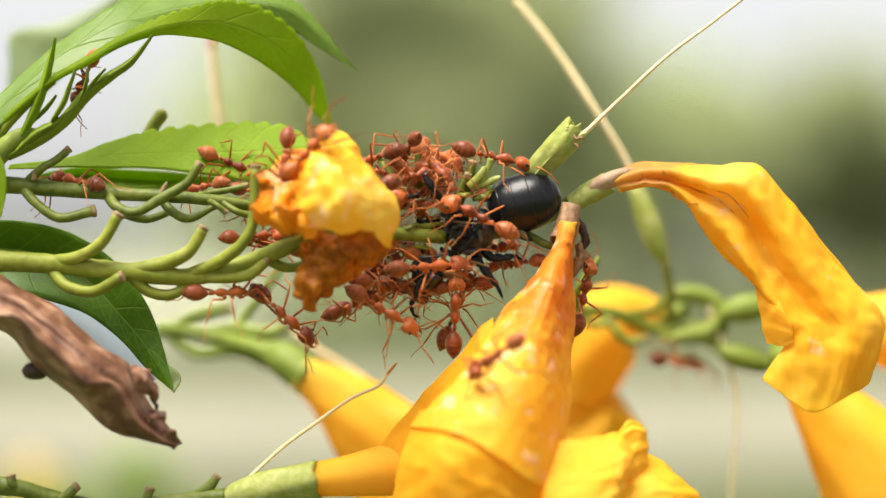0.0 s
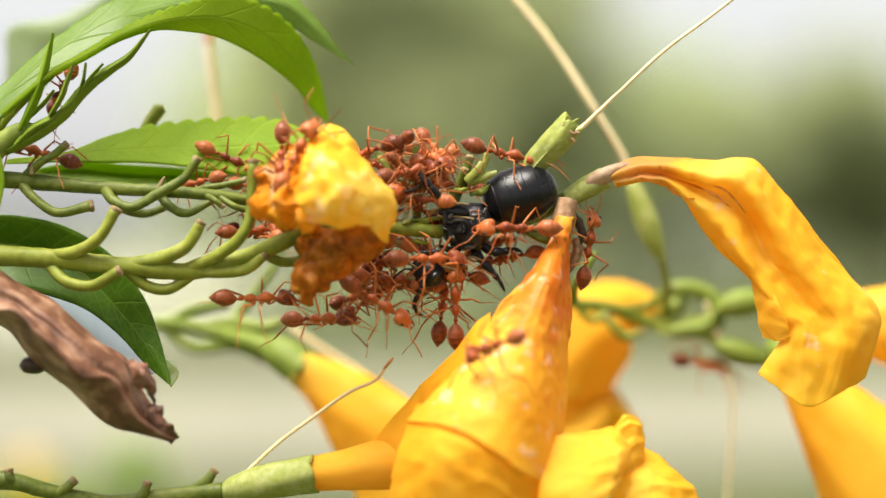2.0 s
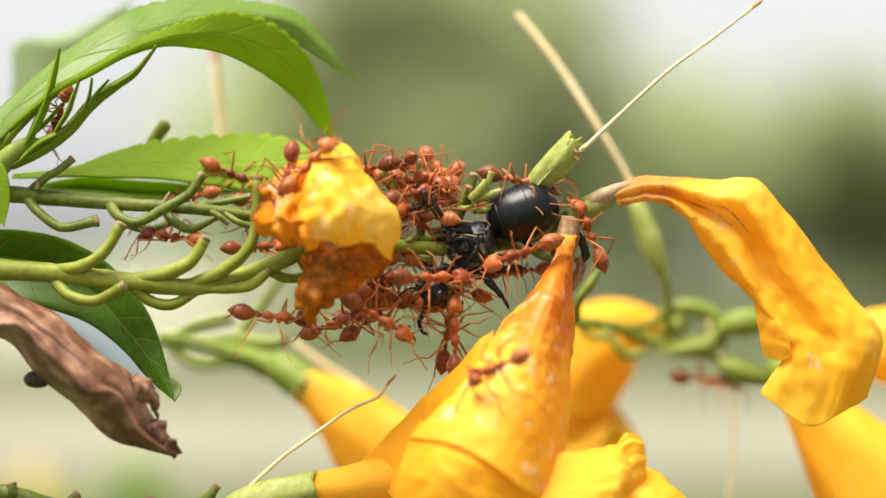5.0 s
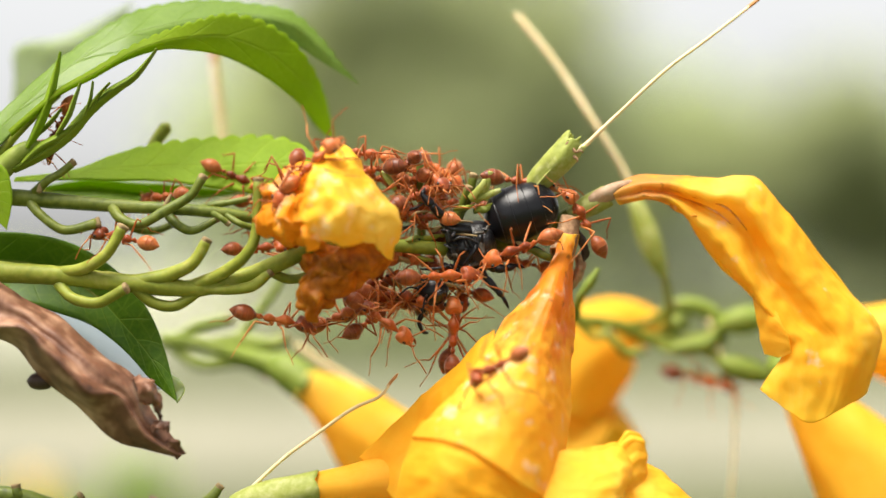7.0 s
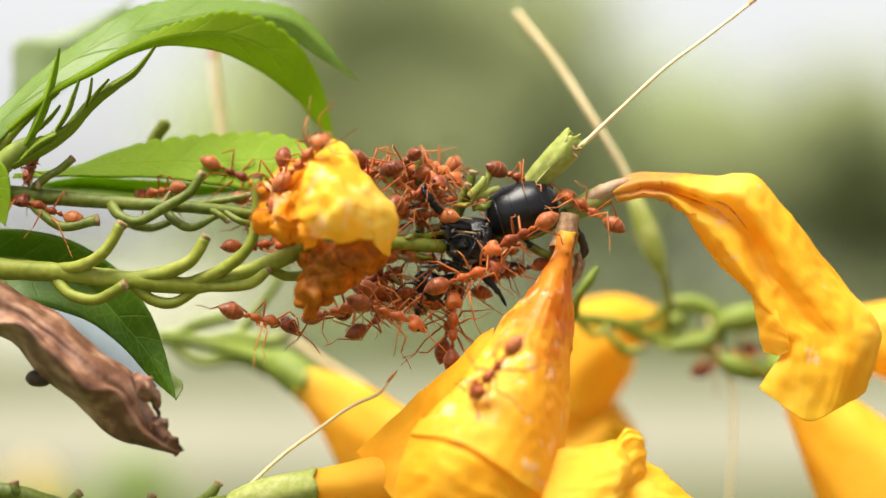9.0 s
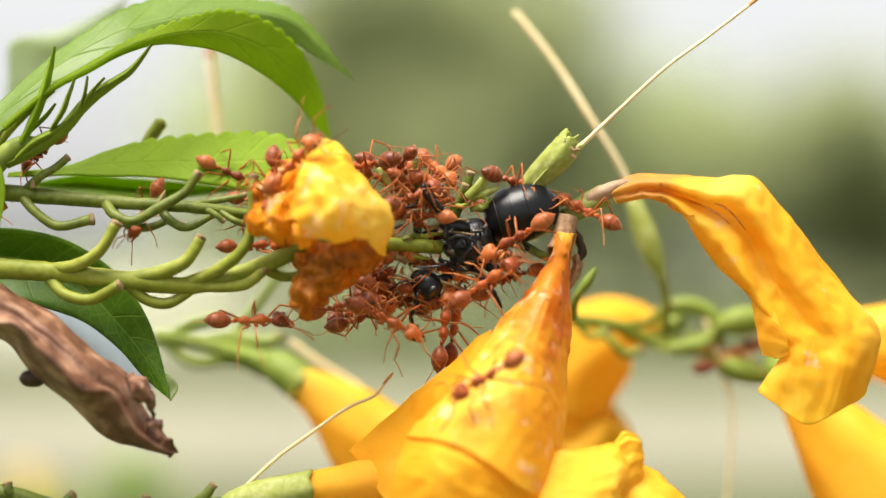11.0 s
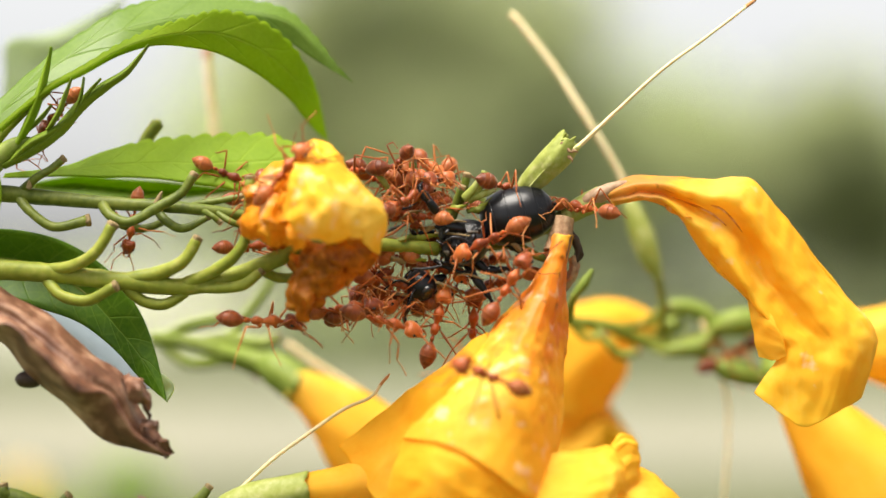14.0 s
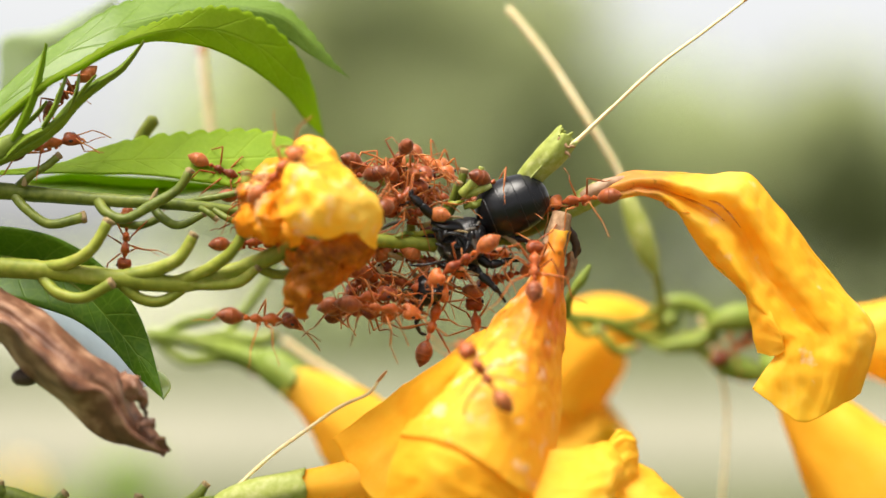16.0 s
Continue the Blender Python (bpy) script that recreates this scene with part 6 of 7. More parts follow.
def mandible_bm(s):
    bm = bmesh.new()
    tube(bm, [Vector((0.0007, s * 0.0003, -0.00008)), Vector((0.0010, s * 0.00036, -0.0001)), Vector((0.00125, s * 0.0002, -0.00012)), Vector((0.0014, s * 0.00002, -0.00012))], [.14, .13, .09, .02], 7, 9)
    return bm


def eye_bm(s):
    bm = bmesh.new()
    return lump(bm, [(-.2, .03, .03, 0), (-.12, .1, .12, 0), (0, .13, .16, 0), (.12, .1, .12, 0), (.2, .03, .03, 0)], 10, pose(0.00012, s * 0.00072, 0.0002, s * -20, 0, 0))


def antenna_bm(s, v):
    bm = bmesh.new()
    a = radians((35, 60, 80)[v])
    elbow = Vector((0.0005 + 0.0017 * math.cos(a), s * (0.00025 + 0.0016 * math.sin(a)), (0.0004, 0.0008, 0.0002)[v]))
    tube(bm, [Vector((0.00055, s * 0.00025, 0.0003)), elbow], [.07, .055], 6, 5)
    d = Vector((math.cos(a * 0.4), s * math.sin(a * 0.25), (-0.5, -0.2, -0.7)[v])).normalized()
    tube(bm, [elbow, elbow + d * 0.0009 + Vector((0, 0, 0.0001)), elbow + d * 0.0019], [.05, .06, .055], 6, 8)
    return bm


LEG = {"front": (1.1, 42, 1.9, 1.7, 1.4), "mid": (0.45, 92, 1.9, 1.7, 1.4), "hind": (-0.25, 140, 2.45, 2.25, 1.7)}


def leg_bm(kind, s, v):
    """Hip, thigh raised to the knee, shin down to the ankle, a foot of thin joints and two claws."""
    x, turn, fe, ti, ta = LEG[kind]
    a = radians(turn + (-12, 0, 14, 22, -20)[v]) * s
    out = Vector((math.cos(a), math.sin(a), 0))
    lift = radians((40, 56, 24, 66, 8)[v])
    drop = radians((-50, -66, -40, -30, -74)[v])
    hip = out * 0.00025 + Vector((0, 0, -0.0002))
    knee = hip + (out * math.cos(lift) + Vector((0, 0, math.sin(lift)))) * fe / 1000
    ankle = knee + (out * math.cos(drop) + Vector((0, 0, math.sin(drop)))) * ti / 1000
    low = radians((-30, -44, -8, -62, -20)[v])
    toe = ankle + (out * math.cos(low) + Vector((0.25, 0, math.sin(low)))) * ta / 1000
    bm = bmesh.new()
    tube(bm, [Vector((0, 0, 0)), hip * 0.6, hip], [.14, .13, .07], 7, 5)
    tube(bm, [hip, hip.lerp(knee, 0.35) + Vector((0, 0, 0.00006)), knee], [.06, .112, .07], 7, 7)
    tube(bm, [knee, knee.lerp(ankle, 0.6), ankle], [.062, .082, .05], 7, 6)
    bend = ankle.lerp(toe, 0.5) + Vector((0, 0, 0.00012))
    joints = [ankle, ankle.lerp(bend, 0.8), bend.lerp(toe, 0.2), bend.lerp(toe, 0.6), toe]
    for p, q in zip(joints, joints[1:]):
        tube(bm, [p, q], [.034, .044], 6, 4)
    for w in (0.3, -0.3):
        tube(bm, [toe, toe + (out + Vector((w, w, -0.8))) * 0.00012], [.03, .01], 4, 2)
    return bm


def piece(name, data, parent, at):
    ob = new(name, data)
    ob.parent = parent
    ob.location = Vector(at) / 1000
    return ob


def ant_pose(g, h, up, lean, size):
    """Ant's pose from the middle of its gaster and of its head; it slants in depth where it looks short."""
    d = h - g
    full = 0.0047 * size
    rest = full * full - d.x * d.x - d.z * d.z
    x = Vector((d.x, d.y + lean * math.sqrt(rest) if rest > 0 else d.y, d.z)).normalized()
    u = Vector(up)
    z = (u - x * x.dot(u))
    z = z.normalized() if z.length > 0.05 else (Vector((0, -1, 0.2)) - x * x.dot(Vector((0, -1, 0.2)))).normalized()
    m = Matrix((x, z.cross(x), z)).transposed().to_4x4()
    m.translation = (g + h) / 2
    return m


ANTS = []


def weaver_ant(label, rows, up=(0, -0.6, 0.8), lean=1, size=1.0, cock=0.0, nod=0.0, legs=None):
    """An ant with its way: rows of seconds, gaster and head. cock raises the gaster, nod turns the head, in degrees."""
    seed = len(ANTS) + 1
    rng = random.Random(seed * 7)
    m = ant_pose(rows[0][1], rows[0][2], up, lean, size)
    e = new("weaver_ant")
    e.empty_display_size = 0.002
    e.matrix_basis = m @ Matrix.Diagonal((size, size, size, 1))
    tagged(e, label, "ant", "weaver ants")
    piece("thorax", shared(("thorax",), thorax_bm, M_ANT), e, (0, 0, 0))
    piece("petiole", shared(("petiole",), petiole_bm, M_ANT), e, (0, 0, 0))
    g = piece("gaster", shared(("gaster",), gaster_bm, M_ANT_DARK), e, (-2.75 + 1.1 * (1 - math.cos(radians(cock))), 0, 1.1 * math.sin(radians(cock))))
    g.rotation_euler = (0, radians(cock), 0)
    g.scale = (0.95, 0.92, 0.92)
    h = piece("head", shared(("head",), head_bm, M_ANT), e, (2.6, 0, -0.05))
    h.rotation_euler = (0, radians(18 + nod), radians(rng.uniform(-12, 12)))
    feelers, limbs = [], []
    for s in (-1, 1):
        piece("eye", shared(("eye", s), lambda: eye_bm(s), M_EYE), h, (0, 0, 0))
        piece("mandible", shared(("mandible", s), lambda: mandible_bm(s), M_ANT_LEG), h, (0, 0, 0))
        v = rng.randrange(3)
        feelers.append(piece("antenna", shared(("antenna", s, v), lambda: antenna_bm(s, v), M_ANT_LEG), h, (0, 0, 0)))
        for i, kind in enumerate(("front", "mid", "hind")):
            v = rng.randrange(5)
            leg = piece("leg", shared(("leg", kind, s, v), lambda: leg_bm(kind, s, v), M_ANT_LEG), e, (LEG[kind][0], s * 0.25, -0.2))
            leg.rotation_euler = (radians(rng.uniform(-18, 18)), radians(rng.uniform(-14, 14)), radians(rng.uniform(-18, 18)))
            limbs.append((leg, (i + (s > 0)) % 2))
    ANTS.append((e, rows, up, lean, size, limbs, feelers, seed))
    return e

weaver_ant("orange-red weaver ant clinging to the light green leaflet", [
    (0, V(-20.98, 3, 8.56), V(-16.82, 3, 6.74))], (0,-1,0.5), 1, 0.84, 0)
weaver_ant("weaver ant with glossy gaster atop the crumpled corolla", [
    (0, V(-12.79, -8.5, 6.88), V(-10.19, -8.5, 9.67)),
    (1.5, V(-13.21, -8.5, 5.47), V(-11.33, -8.5, 9.63)),
    (3.5, V(-13.33, -8.5, 6.25), V(-10.6, -8.5, 9.44)),
    (7, V(-12.91, -8.5, 6.81), V(-9.85, -8.5, 9.72)),
    (9, V(-13.57, -8.5, 6.75), V(-10.81, -8.5, 9.76)),
    (11.5, V(-14.11, -8.5, 6.53), V(-11.33, -8.5, 9.64)),
    (14, V(-14.5, -8.5, 5.77), V(-11.78, -8.5, 9.07)),
    (16, V(-14.71, -8.5, 5.56), V(-12.04, -8.5, 8.45))], (0,-1,0.6), -1, 0.95, 10)
weaver_ant("weaver ant with raised gaster on the crumpled corolla", [
    (0, V(-13.48, -6, 9.29), V(-13.82, -6, 5.4)),
    (1.5, V(-13.66, -6, 9.25), V(-13.76, -6, 5.14)),
    (3.5, V(-13.64, -6, 9.25), V(-13.87, -6, 5.06)),
    (7, V(-12.97, -6, 8.71), V(-14.05, -6, 5.51)),
    (9, V(-14.03, -6, 8.45), V(-14.46, -6, 4.76)),
    (11.5, V(-14.67, -6, 8.41), V(-14.7, -6, 4.51)),
    (13.5, V(-15.44, -3, 7.25), V(-15.27, -3, 3.9)),
    (16, V(-15.45, -2, 5.38), V(-15.24, -2, 2.66))], (0,-1,0.2), -1, 0.95, 0)
weaver_ant("weaver ant creeping along the dark flower stalk", [
    (0, V(-20.13, 2.6, 5.82), V(-23.37, 2.6, 5.21)),
    (1.5, V(-20.22, 2.6, 5.85), V(-23.47, 2.6, 5.14)),
    (3.5, V(-20.2, 2.6, 5.74), V(-23.44, 2.6, 4.92)),
    (6.5, V(-23.28, 2.6, 6.05), V(-26.46, 2.6, 5.73)),
    (7, V(-23.91, 2.6, 5.98), V(-26.97, 2.6, 5.62)),
    (9, V(-24.18, 2.6, 6.21), V(-27.29, 2.6, 5.69)),
    (10.4, V(-25.01, 2.6, 6.43), V(-27.79, 2.6, 3.62)),
    (11.5, V(-25.73, 2.6, 6), V(-27.33, 2.6, 1.42)),
    (12.5, V(-26.09, 2.6, 6.03), V(-27.43, 2.6, 0.59)),
    (14.5, V(-26.97, 2.6, 5.83), V(-27.86, 2.6, 0.24)),
    (16, V(-27.38, 2.6, 3.47), V(-27.67, 2.6, -0.88))], (0,-0.8,0.6), 1, 0.82, 0)
weaver_ant("dark weaver ant beneath the curled pedicels", [
    (0, V(-18.49, 0.5, 1.05), V(-14.83, 0.5, 1.25))], (0,-0.7,0.7), 1, 0.85, 0)
weaver_ant("weaver ant walking along the lower pedicels", [
    (0, V(-13.26, 1, 0.05), V(-17.28, 1, 0.8)),
    (1.5, V(-14.11, 1, 0.5), V(-18.15, 1, 1.16)),
    (2.5, V(-15.47, 1, 0.83), V(-19.24, 1, 1.44)),
    (3.5, V(-18.48, 1, 1.48), V(-22.36, 1, 1.87)),
    (4.2, V(-20.4, 1, 1.83), V(-24.44, 1, 2.3)),
    (6.5, V(-25.55, -2, 1.6), V(-29.31, -2, 2.19)),
    (7, V(-26.52, -2, 1.6), V(-30.43, -2, 2.4)),
    (8, V(-28.23, -2, 2.53), V(-32.31, -2, 3.02)),
    (9, V(-33.13, -1, 3.53), V(-37.3, -1, 5.03)),
    (11.5, V(-40.74, 1, 4.75), V(-44.77, 1, 5.48)),
    (16, V(-43.04, 1, 4.57), V(-47.05, 1, 5.05))], (0,-0.6,0.8), 1, 0.92, 0)
weaver_ant("weaver ant hanging below the green stalk", [
    (0, V(-21.29, -3.2, -3.89), V(-16.36, -3.2, -3.7)),
    (1.5, V(-19.05, -3.2, -4.72), V(-14.09, -3.2, -4.52)),
    (3.5, V(-17.76, -3.2, -4.76), V(-12.73, -3.2, -5.09)),
    (6.5, V(-17.16, -3.2, -4.77), V(-12.17, -3.2, -5.35)),
    (7, V(-17.31, -3.2, -4.73), V(-12.48, -3.2, -5.57)),
    (9, V(-18.11, -3.2, -4.88), V(-13.88, -3.2, -5.87)),
    (11.5, V(-18.92, -3.2, -5.58), V(-14.23, -3.2, -5.3)),
    (14, V(-17.64, -3.2, -5.31), V(-12.7, -3.2, -5.42)),
    (16, V(-17.19, -3.2, -5.33), V(-12.76, -3.2, -5.61))], (0,-0.6,0.8), 1, 1.0, 6)
weaver_ant("weaver ant gripping its neighbour below the corolla", [
    (0, V(-15.66, -2, -4.21), V(-12.09, -2, -7.48)),
    (1.5, V(-13.17, -2, -6.34), V(-8.93, -2, -6.94)),
    (3.5, V(-11.85, -2, -6.85), V(-8.03, -2, -5.5)),
    (7, V(-11, -2, -5.6), V(-7.29, -2, -4.15)),
    (9, V(-11.21, -2, -5.14), V(-7.21, -2, -4.13)),
    (11.5, V(-10.49, -2, -4.56), V(-6.13, -2, -3.54)),
    (14, V(-10.24, -2, -4.54), V(-5.83, -2, -3.91)),
    (16, V(-8.68, -2, -4.23), V(-4.33, -2, -3.22))], (0,-0.7,0.7), -1, 1.0, 0)
weaver_ant("weaver ant with upturned body below the corolla", [
    (0, V(-9.36, -1, -5.57), V(-5.38, -1, -3.43)),
    (1.5, V(-7.97, -1, -5.87), V(-4.46, -1, -3.77)),
    (3.5, V(-7.86, -1, -6.37), V(-5.08, -1, -3.76)),
    (7, V(-7.68, -1, -6.13), V(-4.81, -1, -3.92)),
    (9, V(-7.23, -1, -6.36), V(-3.97, -1, -4.14)),
    (11.5, V(-9.04, -1, -5.67), V(-4.41, -1, -4.3)),
    (14, V(-8.59, -1, -5.05), V(-4.11, -1, -4.17)),
    (16, V(-8.82, -1, -4.65), V(-3.85, -1, -5.22))], (0,-0.5,-0.8), 1, 0.92, -8)
weaver_ant("weaver ant stretched from the cluster into the air", [
    (0, V(-7.33, -3.5, -3.99), V(-2.85, -3.5, -6.74)),
    (1.5, V(-7.48, -3.5, -3.72), V(-3.22, -3.5, -6.55)),
    (3.5, V(-7.88, -3.5, -3.73), V(-3.39, -3.5, -6.18)),
    (7, V(-7.54, -3.5, -3.77), V(-3.66, -3.5, -6.46)),
    (9, V(-6.91, -3.5, -4.1), V(-2.59, -3.5, -5.68)),
    (11.5, V(-6.82, -3.5, -4.26), V(-2.47, -3.5, -6.45)),
    (14, V(-7.11, -3.5, -4.64), V(-1.98, -3.5, -6.03)),
    (16, V(-7, -3.5, -4.2), V(-2.13, -3.5, -4.76))], (0,-0.8,0.6), 1, 1.0, 0)
weaver_ant("weaver ant tugging the bee, then crossing the wilting flower", [
    (0, V(-3.54, -3.5, -1.72), V(1.18, -3.5, -1.33)),
    (1.5, V(-3.32, -3.5, -1.3), V(1.19, -3.5, -1.25)),
    (3.5, V(-3.31, -3.5, -1.49), V(1.28, -3.5, -1.38)),
    (7, V(-3.02, -3.5, -1.48), V(2.3, -3.5, -1.18)),
    (9, V(-0.31, -3.5, -2.4), V(4.66, -3.5, -0.7)),
    (11.5, V(2.63, -4.5, -3.69), V(6.34, -4.5, -0.48)),
    (12.5, V(4.03, -5, -4.4), V(7.04, -5, -0.26)),
    (14, V(4.88, -5, -4.27), V(7.49, -5, -0.04)),
    (15, V(6.66, -5, -3.65), V(8.26, -5, 0.53)),
    (16, V(8.61, -5, -2.53), V(8.79, -5, 0.78))], (0,-1,0.5), 1, 1.0, 0)
weaver_ant("weaver ant hanging head up below the bee", [
    (0, V(0.95, -1, -8.31), V(1.19, -1, -2.84)),
    (1.5, V(1.35, -1, -7.78), V(1.45, -1, -2.76)),
    (3.5, V(1.37, -1, -8.52), V(1.2, -1, -3.64)),
    (7, V(0.77, -1, -9.45), V(0.87, -1, -3.81)),
    (9, V(0.81, -1, -9.16), V(0.95, -1, -3.53)),
    (11.5, V(-0.29, -1, -8.76), V(0.72, -1, -3.02)),
    (14, V(-0.69, -1, -8.18), V(0.67, -1, -2.98)),
    (16, V(-0.85, -1, -8.49), V(0.72, -1, -2.97))], (0,-1,0.1), -1, 1.0, 0)
weaver_ant("weaver ant dangling beside its neighbour below the bee", [
    (0, V(0.2, 1.2, -7.79), V(2.11, 1.2, -2.87)),
    (1.5, V(-0.05, 1.2, -7.85), V(0.81, 1.2, -2.39)),
    (3.5, V(-0.08, 1.2, -8.56), V(0.41, 1.2, -3.27)),
    (7, V(0.22, 1.2, -9.03), V(1.54, 1.2, -3.55)),
    (9, V(0, 1.2, -8.24), V(1.11, 1.2, -3.01)),
    (11.5, V(1.27, 1.2, -8.69), V(1.99, 1.2, -3.04)),
    (14, V(3.14, 1.2, -8.43), V(3.4, 1.2, -3.5)),
    (16, V(4.06, 1.2, -8.95), V(3.64, 1.2, -4.24))], (0,-1,0.1), 1, 0.98, 0)
weaver_ant("weaver ant behind the bee's forelegs", [
    (0, V(8.13, 2.2, -1.06), V(4.75, 2.2, -1.46)),
    (1.5, V(8.08, 2.2, -0.87), V(4.42, 2.2, -1.59)),
    (3.5, V(8.49, 2.2, -0.73), V(4.45, 2.2, -1.86)),
    (7, V(8.99, 2.2, -0.6), V(5.06, 2.2, 0.37)),
    (9, V(8.45, 2.2, -0.61), V(4.88, 2.2, -1.64)),
    (16, V(8.18, 2.2, -1.21), V(4.65, 2.2, -2.24))], (0,-0.5,0.9), 1, 0.85, 0)
weaver_ant("weaver ant biting the top of the bee's abdomen", [
    (0, V(2.21, 0.6, 8.67), V(7.07, 0.6, 7.57)),
    (1.5, V(3.18, 0.6, 8.72), V(8.03, 0.6, 7.61)),
    (2.5, V(3.63, 0.6, 8.17), V(8.4, 0.6, 7.12)),
    (3.5, V(4.28, 0.6, 7.9), V(9, 0.6, 6.81)),
    (7, V(4.77, 0.6, 7.31), V(9.08, 0.6, 6.9)),
    (9, V(5.13, 0.6, 7.69), V(8.98, 0.6, 6.58)),
    (11.5, V(4.83, 0.6, 7.23), V(8.56, 0.6, 6.35)),
    (14, V(4.72, 0.6, 6.87), V(8.44, 0.6, 6.1)),
    (16, V(4.38, 0.6, 6.79), V(8.19, 0.6, 5.81))], (0,-0.3,1), 1, 1.0, 5)
weaver_ant("weaver ant clambering over the bee's abdomen", [
    (0, V(5.22, -3.5, 1.77), V(0.89, -3.5, 3.99)),
    (0.7, V(7.28, -3.5, 1.56), V(2.34, -3.5, 2.81)),
    (1.5, V(9.22, -3.5, 1.33), V(3.86, -3.5, 2.07)),
    (3.5, V(9.35, -3.5, 1.66), V(4.23, -3.5, -0.23)),
    (7, V(9.26, -3.5, 2.1), V(4.09, -3.5, 0.11)),
    (9, V(9.22, -3.5, 3.38), V(4.01, -3.5, 0.59)),
    (11.5, V(8.66, -3.5, 3.23), V(4.19, -3.5, 0.49)),
    (12.5, V(8.35, -3.5, 3.2), V(3.73, -3.5, 0.71)),
    (14, V(6.98, -3.5, 3.11), V(2.12, -3.5, 0.61)),
    (16, V(4.33, -3.5, 0.92), V(0.41, -3.5, -1.71))], (0,-1,0.6), 1, 1.0, 0)
weaver_ant("weaver ant climbing round the brown flower base", [
    (0, V(12.08, 1.5, -6.29), V(13.09, 1.5, -1.86)),
    (0.7, V(12.49, 1.5, -5.23), V(13.51, 1.5, -0.18)),
    (1.5, V(12.72, 1.5, -3.81), V(13.89, 1.5, 1.66)),
    (3.5, V(13.41, 0.6, -1.51), V(12.78, 0.6, 3.53)),
    (6.5, V(13.78, -0.5, 1.59), V(11.58, -0.5, 5.66)),
    (7, V(13.64, -0.5, 1.64), V(11.4, -0.5, 5.61)),
    (8, V(13.79, -0.5, 2.75), V(10.96, -0.5, 5.78)),
    (9, V(14.81, -0.5, 3.22), V(11.2, -0.5, 5.49)),
    (11.5, V(14.56, -0.5, 3.59), V(11.02, -0.5, 5.33)),
    (14, V(14.74, -0.5, 4.45), V(11.11, -0.5, 5.13)),
    (16, V(14.96, -0.5, 5.36), V(10.89, -0.5, 4.84))], (0.7,-0.6,0.3), 1, 0.95, 0)
weaver_ant("weaver ant with bent antennae on a cut pedicel", [
    (0, V(-2.1, -0.3, 8.64), V(0.1, -0.3, 6.64)),
    (1.5, V(-2.16, -0.3, 8.39), V(0.35, -0.3, 7.18)),
    (3.5, V(-2.64, -0.3, 8.24), V(-0.34, -0.3, 7.05)),
    (7, V(-2.21, -0.3, 8.08), V(-0.19, -0.3, 6.87)),
    (9, V(-2.35, -0.3, 7.94), V(-0.43, -0.3, 6.84)),
    (11.5, V(-2.6, -0.3, 8.16), V(-0.64, -0.3, 6.47)),
    (14, V(-2.91, -0.3, 8.09), V(-0.75, -0.3, 7.3)),
    (16, V(-2.72, -0.3, 8.22), V(-0.83, -0.3, 7.44))], (0.3,-0.5,0.8), -1, 0.9, 10)
weaver_ant("pale-legged weaver ant behind the corolla", [
    (0, V(-4.69, -0.5, 8.43), V(-8.93, -0.5, 7.03)),
    (1.5, V(-4.47, -0.5, 8.68), V(-8.74, -0.5, 7.28)),
    (3.5, V(-5.64, -0.5, 8.62), V(-9.63, -0.5, 7.2)),
    (7, V(-4.83, -0.5, 8.27), V(-9.11, -0.5, 7.67)),
    (9, V(-5.07, -0.5, 7.83), V(-9.29, -0.5, 7.16)),
    (11.5, V(-4.9, -0.5, 8.74), V(-8.99, -0.5, 7.91)),
    (14, V(-5.71, -0.5, 8.06), V(-9.95, -0.5, 7.53)),
    (16, V(-5.66, -0.5, 7.21), V(-9.89, -0.5, 6.69))], (0,-0.6,0.8), 1, 1.0, 0)
weaver_ant("weaver ant shouldering into the heap round the bee", [
    (0, V(-4.15, -2.5, 5.88), V(-0.59, -2.5, 6.97)),
    (1.5, V(-4.43, -2.5, 5.92), V(-0.84, -2.5, 6.81)),
    (3.5, V(-4.49, -2.5, 5.77), V(-0.73, -2.5, 6.68)),
    (7, V(-3.69, -2.5, 5.1), V(-0.69, -2.5, 6.6)),
    (9, V(-3.92, -2.5, 4.86), V(-0.73, -2.5, 6.62)),
    (11.5, V(-4.04, -2.5, 4.8), V(-0.58, -2.5, 6.16)),
    (14, V(-4.14, -2.5, 4.43), V(-1.09, -2.5, 6.29)),
    (16, V(-4.06, -2.5, 4.39), V(-1.31, -2.5, 6.18))], (0,-0.8,0.6), 1, 1.0, 0)
weaver_ant("weaver ant lying along the bee's side", [
    (0, V(0.1, -1.3, 3.73), V(-3.58, -1.3, 4.03))], (0,-0.8,0.6), 1, 0.9, 0)
weaver_ant("weaver ant climbing out from behind the corolla", [
    (0, V(-9.24, 1, 5.57), V(-5.22, 1, 4.82)),
    (4, V(-9.36, 1, 6.64), V(-5.33, 1, 5.91)),
    (6.3, V(-11.03, 1, 9.74), V(-6.61, 1, 9.6)),
    (7, V(-9.83, 1, 10.05), V(-4.96, 1, 9.24)),
    (8, V(-9.15, 1, 10.44), V(-4.81, 1, 8.83)),
    (9, V(-7.33, 1, 8.74), V(-3.02, 1, 7.99)),
    (11.5, V(-6.29, 1, 8.49), V(-2.26, 1, 7.51)),
    (14, V(-6.75, 1, 8.1), V(-2.72, 1, 7.23)),
    (16, V(-6.95, 1, 8.25), V(-3.19, 1, 7.52))], (0,-0.4,0.9), 1, 0.95, 8)
